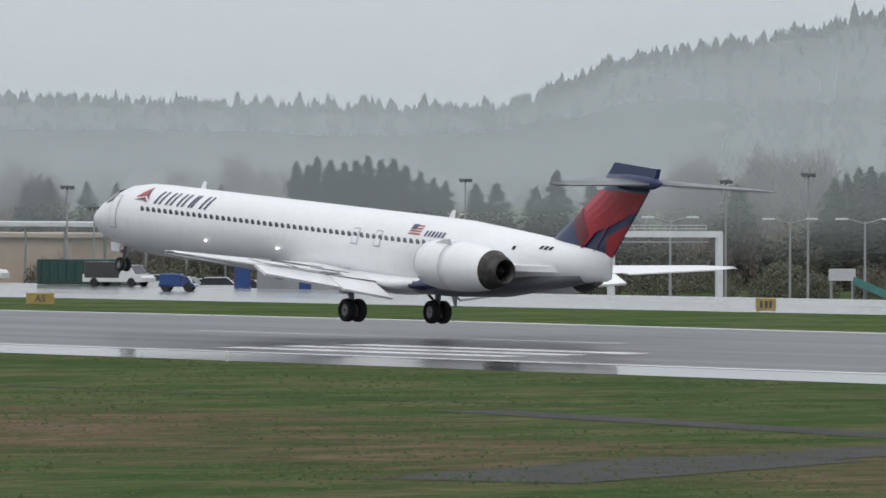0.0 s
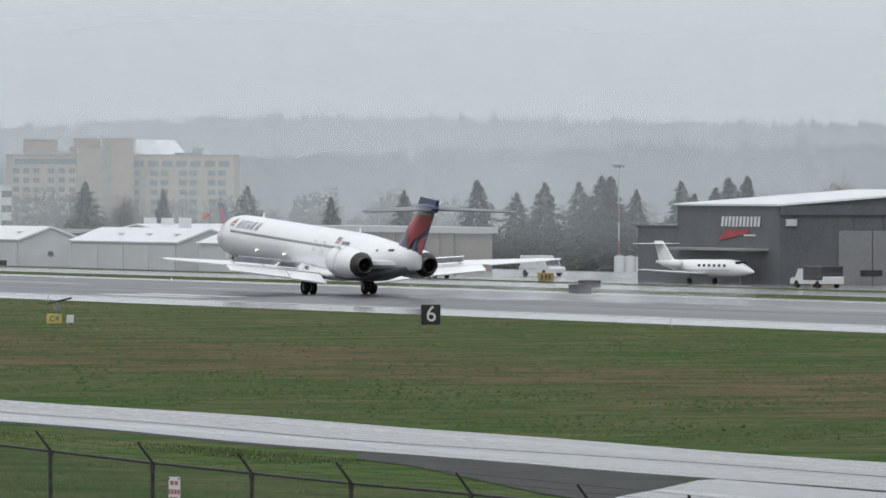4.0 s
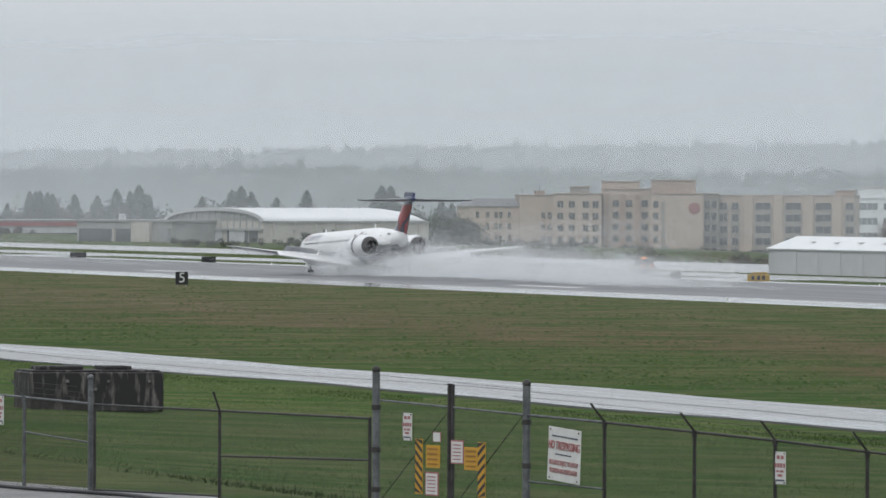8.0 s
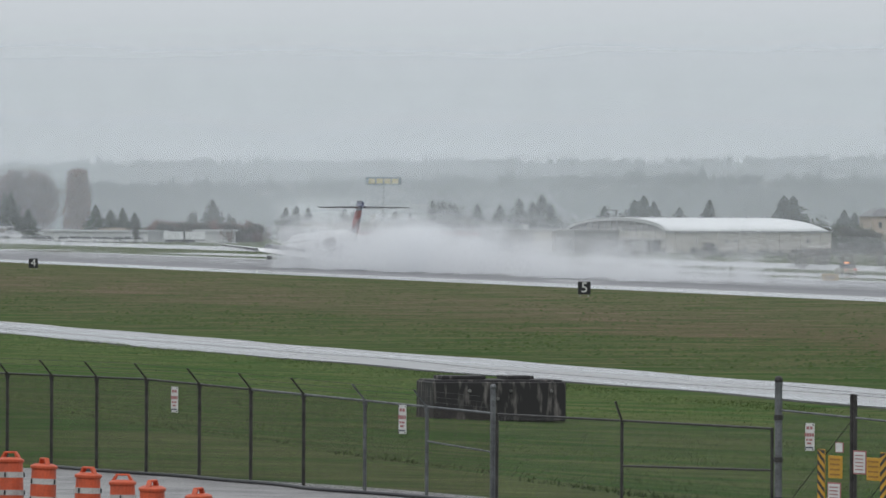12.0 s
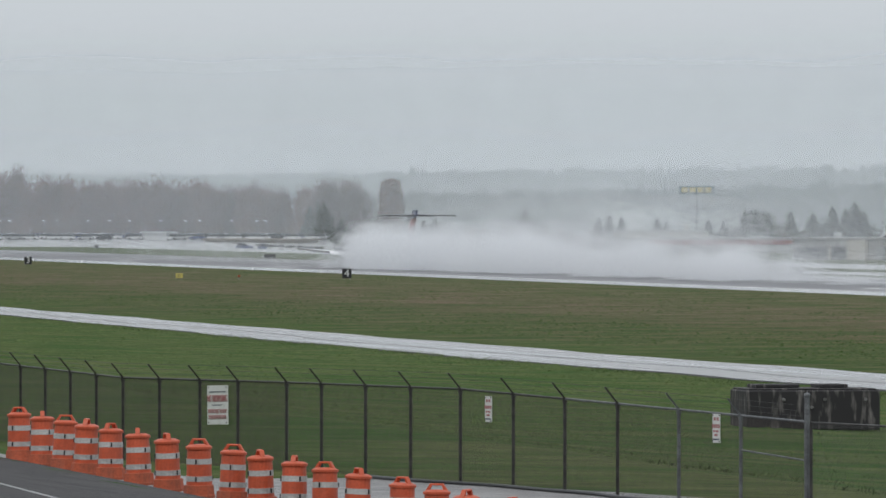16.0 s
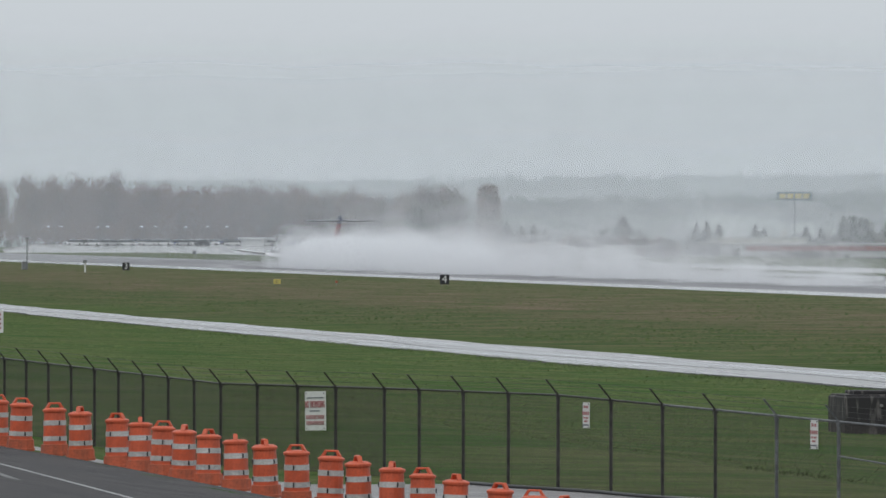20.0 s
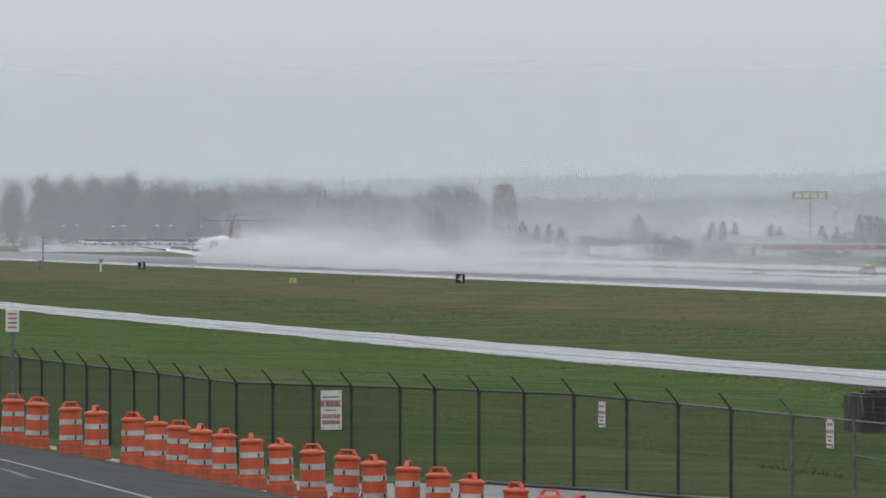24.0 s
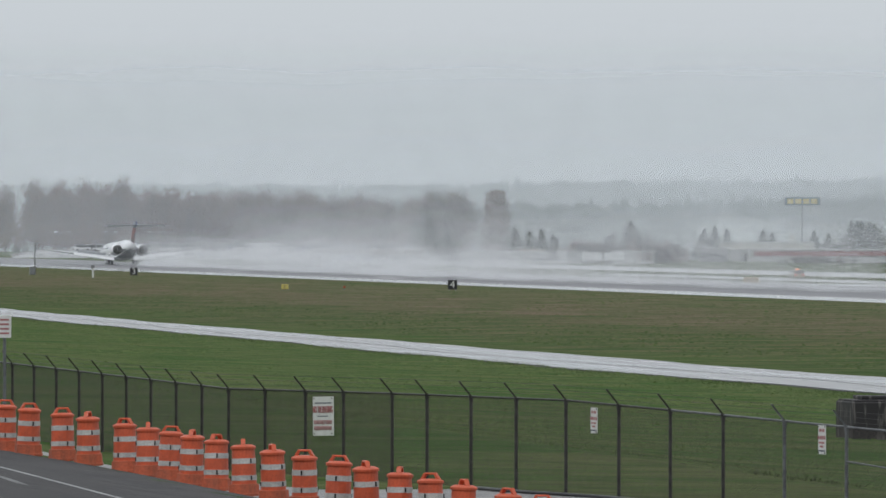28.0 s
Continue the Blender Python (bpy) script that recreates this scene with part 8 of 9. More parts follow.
for az_, el_ in ((53.5, -.05), (53.1, -.0), (52.6, .06), (52.4, .02), (52.2, .07), (52.95, .01), (56.5, -.05), (56.1, .0), (57.6, -.02), (55.9, -.08), (51.6, .0)):
    tree(BARE, az_, el_, 1180 + tree_rng.uniform(-40, 40), "bare_tree", "bare grey tree behind the access road", "bare trees", 1.15)
for az_, el_ in ((70.6, -.09), (71.62, -.17)):
    tree(BARE, az_, el_, 1480 + tree_rng.uniform(-30, 30), "bare_tree", "small bare tree before the hotel", "bare trees", 1.1)


def belt(name, label, d, az0, az1, n, low, high, seed, mix, twigs=130, depth=0.07):
    """A belt of far hedges, bare trees and conifers: what stands behind the airfield, too far to count."""
    rng = np.random.default_rng(seed)
    groups = {}
    for _ in range(n):
        kind = mix[rng.integers(0, len(mix))]
        x, y = ray_at(rng.uniform(az0, az1), d * rng.uniform(1 - depth, 1 + depth))
        h = rng.uniform(low, high)
        if kind is NEEDLES:
            c, w, s = conifer_points(rng, twigs, 0.2, 8)
            s = s * 1.25
            wide = 0.6
        else:
            if kind in (SHRUB, SCRUB):
                # a rounded bush with a lumpy skin
                w = unit(rng.normal(size=(twigs * 6, 3)))
                lump = 0.8 + 0.25 * np.sin(w[:, 0] * 5 + h * 3) * np.sin(w[:, 1] * 4 + h)
                r = lump * rng.uniform(0.25, 1.0, twigs * 6) ** 0.4
                c = np.stack([w[:, 0] * 0.62 * r, w[:, 1] * 0.62 * r, 0.42 + w[:, 2] * 0.5 * r], 1)
                s = rng.uniform(0.024, 0.052, twigs * 6)
                w = unit(rng.normal(size=(twigs * 6, 3)))
            else:
                c, w, s = broad_points(rng, twigs, 0.42, 0.04, 1.6, 14)
            wide = 0.6 if kind in (SHRUB, SCRUB) else 0.07
        s = s if kind in (SHRUB, SCRUB) else s * 1.4 * min(1.0, 8.0 / h) if kind is not NEEDLES else s * 1.3
        v, f = flakes(c * h, w, s * h, rng, wide)
        groups.setdefault(kind, []).append(v + np.array([x, y, ground_z(x, y)]))
    for kind, vs in groups.items():
        v = np.concatenate(vs)
        o = new(name, mesh_np(name, v, np.arange(len(v)).reshape(-1, 3), kind))
        tagged(o, label, "trees", kind="stuff")


belt("thicket", "dense bare reddish thicket behind the hangars", 1105, 57.0, 67.3, 380, 4.2, 8.6, 91, [RED_TWIGS, POPLAR_TWIGS, RED_TWIGS, SHRUB], 340, 0.015)
belt("thicket", "dense dull trees and bushes beyond the access road", 1060, 50.5, 57.5, 300, 4.0, 8.0, 92, [SCRUB, RED_TWIGS, NEEDLES, TWIGS], 320)
belt("thicket", "dense dull trees behind the small hangars", 1520, 67.0, 71.6, 190, 3.5, 6.5, 93, [SHRUB, POPLAR_TWIGS, NEEDLES], 260)
belt("tree_belt", "grey-green trees and bushes beyond the old hangar", 2620, 75.3, 77.9, 300, 5.0, 8.4, 94, [NEEDLES, SHRUB, POPLAR_TWIGS, NEEDLES], 420, 0.008)
belt("tree_belt", "grey-green bushes beyond the old hangar roof", 2405, 73.8, 75.3, 110, 4.5, 7.0, 97, [NEEDLES, SHRUB, POPLAR_TWIGS], 360, 0.02)
belt("thicket", "dark conifers and bushes between hangar and hotel", 2010, 74.40, 74.86, 46, 5.0, 8.4, 98, [NEEDLES, SHRUB, NEEDLES], 500, 0.02)
belt("thicket", "dark scrub before the striped warehouse", 2290, 77.30, 77.83, 50, 0.9, 2.3, 99, [SHRUB, POPLAR_TWIGS, SHRUB], 300, 0.01)
belt("thicket", "dense brown bare thicket behind white trailers", 2330, 78.52, 79.24, 130, 3.8, 6.3, 100, [RED_TWIGS, POPLAR_TWIGS, SHRUB], 480, 0.02)
belt("tree_belt", "scattered conifers and bushes beyond the warehouse", 2640, 77.3, 79.4, 70, 2.5, 5.5, 95, [NEEDLES, SHRUB, NEEDLES], 260, 0.02)
belt("thicket", "dull reddish thicket beside the warehouse", 2300, 78.42, 78.78, 46, 2.0, 4.2, 96, [RED_TWIGS, POPLAR_TWIGS], 300)
belt("hedge_belt", "dull scrub along the access road", 880, 50.5, 57.5, 230, 2.4, 4.6, 50, [SCRUB, TWIGS, SCRUB, RED_TWIGS])
belt("hedge_belt", "low shrubs and hedges beyond the apron", 1150, 50.5, 60.0, 170, 3.0, 7.5, 51, [SHRUB, TWIGS, SHRUB, RED_TWIGS])
belt("hedge_belt", "dull shrubs and hedges behind the hangars", 1380, 60.0, 71.0, 260, 3.5, 8.0, 52, [SHRUB, TWIGS, RED_TWIGS, SHRUB, NEEDLES])
belt("tree_belt", "grey mixed trees behind the hotels", 2640, 68.0, 77.5, 250, 5.0, 10.0, 53, [SHRUB, TWIGS, NEEDLES, TWIGS], 130, 0.02)
belt("tree_belt", "grey mixed trees in the distance", 2650, 50.0, 77.5, 520, 7.0, 16.0, 54, [SHRUB, TWIGS, NEEDLES, TWIGS, RED_TWIGS], 110, 0.02)
belt("tree_belt", "bare grey trees at the edge of town", 2680, 79.9, 84.8, 300, 8.0, 17.0, 55, [POPLAR_TWIGS, POPLAR_TWIGS, TWIGS], 420)
belt("hedge_belt", "dark clipped hedge before the old hangar", 1860, 73.6, 76.4, 260, 0.7, 1.7, 58, [SHRUB])
belt("hedge_belt", "dark bushes before the long hotel", 2100, 72.0, 74.4, 150, 1.0, 2.6, 59, [SHRUB, SHRUB, POPLAR_TWIGS])
belt("hedge_belt", "dark hedges and bushes beyond the old hangar", 2640, 73.5, 84.5, 260, 1.4, 3.6, 57, [SHRUB, NEEDLES, POPLAR_TWIGS, SHRUB, NEEDLES], 130, 0.02)
belt("hedge_belt", "hedges before the hotel and old hangar", 1330, 71.0, 75.0, 110, 1.6, 3.6, 56, [SHRUB, TWIGS])

# skyline: azimuth and elevation of the wooded ridge
RIDGE = [(49.5, 1.08), (51.8, 1.0), (52.4, .86), (52.9, .78), (53.4, .72), (53.9, .54), (54.3, .37), (55.4, .37), (57.5, .43), (59.5, .41), (62, .385), (63.5, .44), (65.5, .41), (68, .455), (70, .475), (71.2, .405), (72, .375), (74, .355), (75.9, .32), (77, .315), (79.2, .295), (80.7, .27), (82.4, .27), (86, .26)]
FOOT = [(49.5, .52), (53.0, .40), (55.0, .20), (58.0, .24), (61.0, .20), (64.0, .26), (67.0, .30), (70.0, .22), (73.0, .20), (76.0, .24), (79.0, .17), (83.0, .14), (86.0, .14)]


def crest(table, az, d):
    return 8.51 + d * math.tan(radians(float(np.interp(az, [p[0] for p in table], [p[1] for p in table]))))


def hill(name, label, d, table, depth, drop):
    bm = bmesh.new()
    azs = span(49.5, 86.0, 0.25)
    rows = []
    for k in range(7):
        s = k / 6
        dd = d - depth * (1 - s)
        rise = s * s * (3 - 2 * s)
        rows.append([bm.verts.new((*ray_at(a, dd), -7 + (crest(table, a, d) - drop + 7) * rise + 2.2 * math.sin(a * 9 + k * 2.1) * rise)) for a in azs])
    rows.append([bm.verts.new((*ray_at(a, d + 120), -7)) for a in azs])
    for r0, r1 in zip(rows, rows[1:]):
        for i in range(len(azs) - 1):
            bm.faces.new((r0[i], r0[i + 1], r1[i + 1], r1[i]))
    o = part(name, bm, HILLSIDE, smooth=True)
    return tagged(o, label, "hill", kind="structure")


def woods(label, d, table, depth, drop, n, tall, seed):
    """Conifers that cover a far hill, joined: nobody could count them."""
    rng = np.random.default_rng(seed)
    a = rng.uniform(49.6, 85.8, n)
    s = np.where(np.arange(n) < n * 0.34, rng.uniform(0.985, 1.0, n), 1 - 0.95 * rng.uniform(0, 1, n) ** 1.3)
    glade = (np.sin(a * 5.1 + s * 9) + 0.6 * np.sin(a * 13.7 - s * 21) > 1.35) & (s < 0.95)
    a, s = a[~glade], s[~glade]
    n = len(a)
    dd = d - depth * (1 - s)
    x, y = -np.sin(np.radians(a)) * dd, np.cos(np.radians(a)) * dd
    rise = s * s * (3 - 2 * s)
    top = 8.51 + d * np.tan(np.radians(np.interp(a, [p[0] for p in table], [p[1] for p in table])))
    z = -7 + (top - drop + 7) * rise - 1
    stand = 1.0 + 0.22 * np.sin(a * 23) * np.sin(a * 7.3) + 0.16 * np.sin(a * 61 + s * 30)
    h = tall * np.interp(a, [58, 70], [1.0, 0.6]) * (0.62 + 0.38 * rng.uniform(0, 1, n)) * np.where(rng.uniform(0, 1, n) > 0.93, 1.3, 1.0) * stand
    w = h * rng.uniform(0.24, 0.44, n)
    vs, fs = [], []
    for k, (lo, hi, q) in enumerate(((0.0, 0.58, 1.0), (0.28, 0.82, 0.74), (0.56, 1.0, 0.46))):
        ph = rng.uniform(0, 6.28, n)
        for j in range(5):
            r = w * q * rng.uniform(0.65, 1.25, n)
            vs.append(np.stack([x + r * np.cos(ph + j * 1.2566), y + r * np.sin(ph + j * 1.2566), z + h * (lo + rng.normal(0, 0.03, n))], 1))
        vs.append(np.stack([x + rng.normal(0, 0.07, n) * w, y, z + h * hi], 1))
        fs.extend([k * 6 + j, k * 6 + (j + 1) % 5, k * 6 + 5] for j in range(5))
    v = np.stack(vs, 1).reshape(-1, 3)
    f = (np.arange(n)[:, None, None] * 18 + np.array(fs)[None]).reshape(-1, 3)
    return tagged(new("far_woods", mesh_np("far_woods", v, f, WOODS)), label, "trees", kind="stuff")


hill("hill", "long wooded ridge fading into low cloud", 4600, RIDGE, 900, 3.0)
hill("foothill", "wooded foothill with scattered pale houses", 3500, FOOT, 700, 6.0)
woods("dark conifer forest on the far ridge", 4590, RIDGE, 850, 5.0, 9000, 10.5, 61)
woods("grey-green conifer forest on the foothill", 3490, FOOT, 650, 5.0, 9000, 8.5, 62)


def far_houses():
    rng = np.random.default_rng(71)
    vs, fs = [], []
    for i in range(34):
        a, s = rng.uniform(52, 82), rng.uniform(0.45, 0.95)
        x, y = ray_at(a, 3500 - 700 * (1 - s))
        z = -7 + (crest(FOOT, a, 3500) - 8 + 7) * s * s * (3 - 2 * s) + 5
        lx, ly, h = rng.uniform(1.5, 3), rng.uniform(2.5, 5), rng.uniform(0.9, 1.7)
        k = len(vs)
        vs.extend([(x, y, z), (x + lx * 0.4, y + ly, z), (x + lx * 0.4, y + ly, z + h), (x, y, z + h), (x + lx * 0.5, y + ly / 2, z + h * 1.6), (x + lx, y, z), (x + lx * 1.4, y + ly, z), (x + lx, y, z + h), (x + lx * 1.4, y + ly, z + h)])
        fs.extend([[k, k + 1, k + 2, k + 3], [k + 3, k + 2, k + 4], [k + 5, k, k + 3, k + 7], [k + 5, k + 6, k + 8, k + 7], [k + 7, k + 8, k + 4], [k + 7, k + 3, k + 4], [k + 8, k + 2, k + 4]])
    me = bpy.data.meshes.new("far_houses")
    me.from_pydata(vs, [], fs)
    me.materials.append(FAR_HOUSE)
    tagged(new("far_houses", me), "scattered pale houses among trees on the foothill", "houses", kind="stuff")


far_houses()


def mist_material(name, thick, base, depth, spread):
    """Thin rain mist: lets most light pass and scatters the sky's light both ways."""
    m = bpy.data.materials.new(name)
    m.use_nodes = True
    n, l = m.node_tree.nodes, m.node_tree.links
    n.clear()
    out, mix, clear, both = (n.new(k) for k in ("ShaderNodeOutputMaterial", "ShaderNodeMixShader", "ShaderNodeBsdfTransparent", "ShaderNodeAddShader"))
    for kind in ("ShaderNodeBsdfDiffuse", "ShaderNodeBsdfTranslucent"):
        b = n.new(kind)
        b.inputs["Color"].default_value = (MIST_TONE[0], MIST_TONE[1], MIST_TONE[2], 1)
        l.new(b.outputs[0], both.inputs[0 if "Diffuse" in kind else 1])
    co, sep, rise, cloud, amount = (n.new(k) for k in ("ShaderNodeTexCoord", "ShaderNodeSeparateXYZ", "ShaderNodeMapRange", "ShaderNodeTexNoise", "ShaderNodeMapRange"))
    rise.inputs["From Min"].default_value, rise.inputs["From Max"].default_value = base, base + depth
    rise.interpolation_type = "SMOOTHSTEP"
    cloud.inputs["Scale"].default_value, cloud.inputs["Detail"].default_value = 0.012, 3
    l.new(co.outputs["Object"], sep.inputs[0])
    l.new(sep.outputs["Z"], rise.inputs["Value"])
    l.new(co.outputs["Object"], cloud.inputs["Vector"])
    amount.inputs["From Min"].default_value, amount.inputs["From Max"].default_value = 0.3, 0.7
    amount.inputs["To Min"].default_value, amount.inputs["To Max"].default_value = thick * 0.82, thick * 1.18
    l.new(cloud.outputs["Fac"], amount.inputs["Value"])
    # how the bank thickens or thins towards the west
    flip, west, more, thicker = n.new("ShaderNodeMath"), n.new("ShaderNodeMath"), n.new("ShaderNodeMapRange"), n.new("ShaderNodeMath")
    flip.operation, west.operation, thicker.operation = "MULTIPLY", "ARCTAN2", "MULTIPLY"
    flip.inputs[1].default_value = -1.0
    l.new(sep.outputs["X"], flip.inputs[0])
    l.new(flip.outputs[0], west.inputs[0])
    l.new(sep.outputs["Y"], west.inputs[1])
    more.inputs["From Min"].default_value, more.inputs["From Max"].default_value = radians(spread[0]), radians(spread[1])
    more.inputs["To Min"].default_value, more.inputs["To Max"].default_value = spread[2], spread[3]
    l.new(west.outputs[0], more.inputs["Value"])
    l.new(more.outputs[0], thicker.inputs[0])
    l.new(amount.outputs[0], thicker.inputs[1])
    fade, both_ways, mul = n.new("ShaderNodeMapRange"), n.new("ShaderNodeMath"), n.new("ShaderNodeMath")
    fade.inputs["From Min"].default_value, fade.inputs["From Max"].default_value = 1.0, 0.62
    fade.interpolation_type = "SMOOTHSTEP"
    over = n.new("ShaderNodeSeparateXYZ")
    l.new(co.outputs["UV"], over.inputs[0])
    l.new(over.outputs["Y"], fade.inputs["Value"])
    both_ways.operation = mul.operation = "MULTIPLY"
    l.new(rise.outputs[0], both_ways.inputs[0])
    l.new(fade.outputs[0], both_ways.inputs[1])
    l.new(both_ways.outputs[0], mul.inputs[0])
    l.new(thicker.outputs[0], mul.inputs[1])
    l.new(mul.outputs[0], mix.inputs[0])
    l.new(clear.outputs[0], mix.inputs[1])
    l.new(both.outputs[0], mix.inputs[2])
    l.new(mix.outputs[0], out.inputs["Surface"])
    return m


MIST_TONE = (0.465, 0.493, 0.520)


def mist_bank(d, thick, base, depth, spread, az0=48.0, az1=88.0):
    bm = bmesh.new()
    azs = span(az0, az1, 0.5)
    lo = [bm.verts.new((*ray_at(a, d), -8)) for a in azs]
    hi = [bm.verts.new((*ray_at(a, d), crest(RIDGE, a, d) + d * (0.019 if d > 2600 else 0.008))) for a in azs]
    top = [bm.verts.new((*ray_at(a, d), crest(RIDGE, a, d) + d * 0.05)) for a in azs]
    up = bm.loops.layers.uv.new("rise")
    for i in range(len(azs) - 1):
        f = bm.faces.new((lo[i], lo[i + 1], hi[i + 1], hi[i]))
        g = bm.faces.new((hi[i], hi[i + 1], top[i + 1], top[i]))
        for loop, v in zip(list(f.loops) + list(g.loops), (0, 0, 1, 1, 1, 1, 1.5, 1.5)):
            loop[up].uv = (0.5, v)
    o = part("mist_bank", bm, mist_material("thin_mist", thick, base, depth, spread), smooth=True)
    tagged(o, "thin grey rain mist hanging over the airfield", "mist", kind="structure")


EAST, MID, FAR, RIM, WEST = (68, 75.5, 1.0, 0.0), (60, 76, 0.5, 1.0), (58, 73, 0.55, 0.95), (60, 71, 0.14, 1.05), (74, 79, 0.0, 0.72)
mist_bank(860, 0.24, -3.0, 8.0, EAST, 48.0, 76.0)
mist_bank(1130, 0.16, -3.0, 8.0, EAST, 48.0, 76.0)
mist_bank(1470, 0.15, -1.0, 8.0, WEST, 73.5)
mist_bank(1740, 0.17, -8.0, 9.0, MID)
mist_bank(2440, 0.18, -8.0, 9.0, MID)
mist_bank(2740, 0.40, -8.0, 9.0, FAR)
mist_bank(3640, 0.40, -8.0, 9.0, RIM)


# ---- grass tufts: taller clumps that give the field its rough grain ----
GRASS_TUFT = leaf_material("grass_tufts", (0.046, 0.068, 0.024), (0.082, 0.108, 0.042))
DRY_TUFT = leaf_material("dry_grass_tufts", (0.062, 0.062, 0.034), (0.094, 0.088, 0.050))

LUSH = leaf_material("lush_grass", (0.054, 0.084, 0.026), (0.086, 0.120, 0.042))
RANK = leaf_material("rank_grass", (0.030, 0.056, 0.016), (0.070, 0.098, 0.032))


def tufts(label, material, n, y0, y1, az0, az1, low, high, wide, seed, patch):
    rng = np.random.default_rng(seed)
    az = np.radians(rng.uniform(az0, az1, n * 2))
    s = rng.uniform(0, 1, n * 2)
    y = y0 + (y1 - y0) * s
    x = -np.tan(az) * y
    wave = np.sin(x / 9.1 + np.sin(y / 6.0) * 1.7) + np.sin(y / 4.7 + np.sin(x / 17.0) * 2.0) + 0.8 * np.sin(x / 3.1 + y / 2.3)
    keep = (wave * patch > rng.normal(0.1, 1.0, n * 2))
    x, y = x[keep][:n], y[keep][:n]
    m = len(x)
    z = np.interp(y, PY, PZ)
    far = np.hypot(x, y)
    h = rng.uniform(low, high, m) * np.clip(far / 220.0, 0.8, 1.6)
    w = rng.uniform(0.5, 1.0, m) * wide * np.clip(far / 220.0, 0.8, 2.2)
    ang = rng.uniform(0, math.pi, m)
    vs = []
    # low ragged mounds: five corners round a blunt top
    for k in range(5):
        a = ang + k * 1.2566
        r = w * rng.uniform(0.6, 1.4, m)
        vs.append(np.stack([x + np.cos(a) * r, y + np.sin(a) * r, z - 0.02], 1))
    lean = rng.normal(0, 0.3, (m, 2)) * w[:, None]
    vs.append(np.stack([x + lean[:, 0], y + lean[:, 1], z + h], 1))
    v = np.stack(vs, 1).reshape(-1, 3)
    f = (np.arange(m)[:, None, None] * 6 + np.array([[k, (k + 1) % 5, 5] for k in range(5)])[None]).reshape(-1, 3)
    o = new("grass_tufts", mesh_np("grass_tufts", v, f, material))
    return tagged(o, label, "grass", kind="stuff")


tufts("dark green grass tufts in the airfield meadow", GRASS_TUFT, 14000, 114.5, 142, 50, 84, 0.02, 0.07, 0.12, 81, 1.6)
tufts("dark green grass tufts beside the runway", GRASS_TUFT, 12000, 166, 212.5, 50, 84, 0.02, 0.06, 0.12, 87, 1.6)
tufts("scattered green grass tufts among dry grass", GRASS_TUFT, 3500, 142, 166, 50, 84, 0.02, 0.06, 0.12, 88, 1.8)
tufts("dark clumps of rank grass near the road", RANK, 3400, 114.5, 140, 52, 84, 0.03, 0.09, 0.11, 85, 2.0)
tufts("dark clumps of rank grass in the meadow", RANK, 1500, 140, 205, 52, 84, 0.03, 0.09, 0.10, 86, 2.0)
tufts("dull brownish grass tufts in the airfield meadow", DRY_TUFT, 16000, 138, 172, 50, 84, 0.015, 0.045, 0.09, 82, -1.3)
tufts("dull brownish grass tufts along the road", DRY_TUFT, 4000, 115, 138, 50, 84, 0.015, 0.045, 0.09, 89, -1.3)
tagged(sheet("drain_furrow", span(-520, -250, 3), [0, 0.5], TARMAC, 0.014, lambda x, y: float(np.interp(x, [-520, -460, -430, -386, -352, -331, -300, -250], [186, 183.7, 184, 177.3, 178.4, 180, 181.3, 184])) + 0.5 * math.sin(x / 6.0) + 0.3 * math.sin(x / 2.3 + y)), "dark wet furrow in the grass along the runway", "furrow", kind="structure")


def blades(label, material, n, y0, y1, az0, az1, low, high, seed, patch):
    """Upright grass blades in loose clumps, leaning with the wind."""
    rng = np.random.default_rng(seed)
    az = np.radians(rng.uniform(az0, az1, n * 2))
    y = y0 + (y1 - y0) * rng.uniform(0, 1, n * 2)
    x = -np.tan(az) * y
    wave = np.sin(x / 5.3 + np.sin(y / 3.0) * 1.7) + np.sin(y / 2.7 + np.sin(x / 11.0) * 2.0)
    keep = wave * patch > rng.normal(0.0, 1.0, n * 2)
    x, y = x[keep][:n], y[keep][:n]
    m = len(x)
    size = rng.uniform(low, high, m)
    c = np.stack([x, y, np.interp(y, PY, PZ) + size * 0.55], 1)
    w = unit(np.stack([rng.normal(0.15, 0.3, m), rng.normal(0, 0.3, m), np.ones(m)], 1))
    v, f = flakes(c, w, size, rng, 0.22)
    return tagged(new("grass_blades", mesh_np("grass_blades", v, f, material)), label, "grass", kind="stuff")


blades("short wet grass blades between fence and road", LUSH, 70000, 47.5, 97.0, 68, 84, 0.018, 0.05, 183, 0.5)
blades("rank grass hanging over the road edge", LUSH, 16000, 95.0, 98.2, 69, 84, 0.03, 0.085, 184, 0.9)
blades("weeds along the fence foot", RANK, 1500, 46.5, 49.5, 70, 78, 0.03, 0.10, 185, 1.2)
tufts("lush green grass between fence and road", LUSH, 9000, 48, 96.5, 69, 84, 0.02, 0.06, 0.10, 83, 1.2)
tufts("ragged green grass along the road edge", LUSH, 5000, 93.0, 97.5, 71, 84, 0.02, 0.06, 0.12, 84, 0.7)


# ---- spray thrown up by the wheels and the reversed jets ----
def spray_material():
    m = bpy.data.materials.new("water_spray")
    m.use_nodes = True
    n, l = m.node_tree.nodes, m.node_tree.links
    n.clear()
    out, mix, a, b = (n.new(k) for k in ("ShaderNodeOutputMaterial", "ShaderNodeMixShader", "ShaderNodeBsdfDiffuse", "ShaderNodeBsdfTranslucent"))
    for q in (a, b):
        q.inputs["Color"].default_value = (0.90, 0.92, 0.94, 1)
    l.new(a.outputs[0], mix.inputs[1])
    l.new(b.outputs[0], mix.inputs[2])
    l.new(mix.outputs[0], out.inputs["Surface"])
    return m


SPRAY = spray_material()


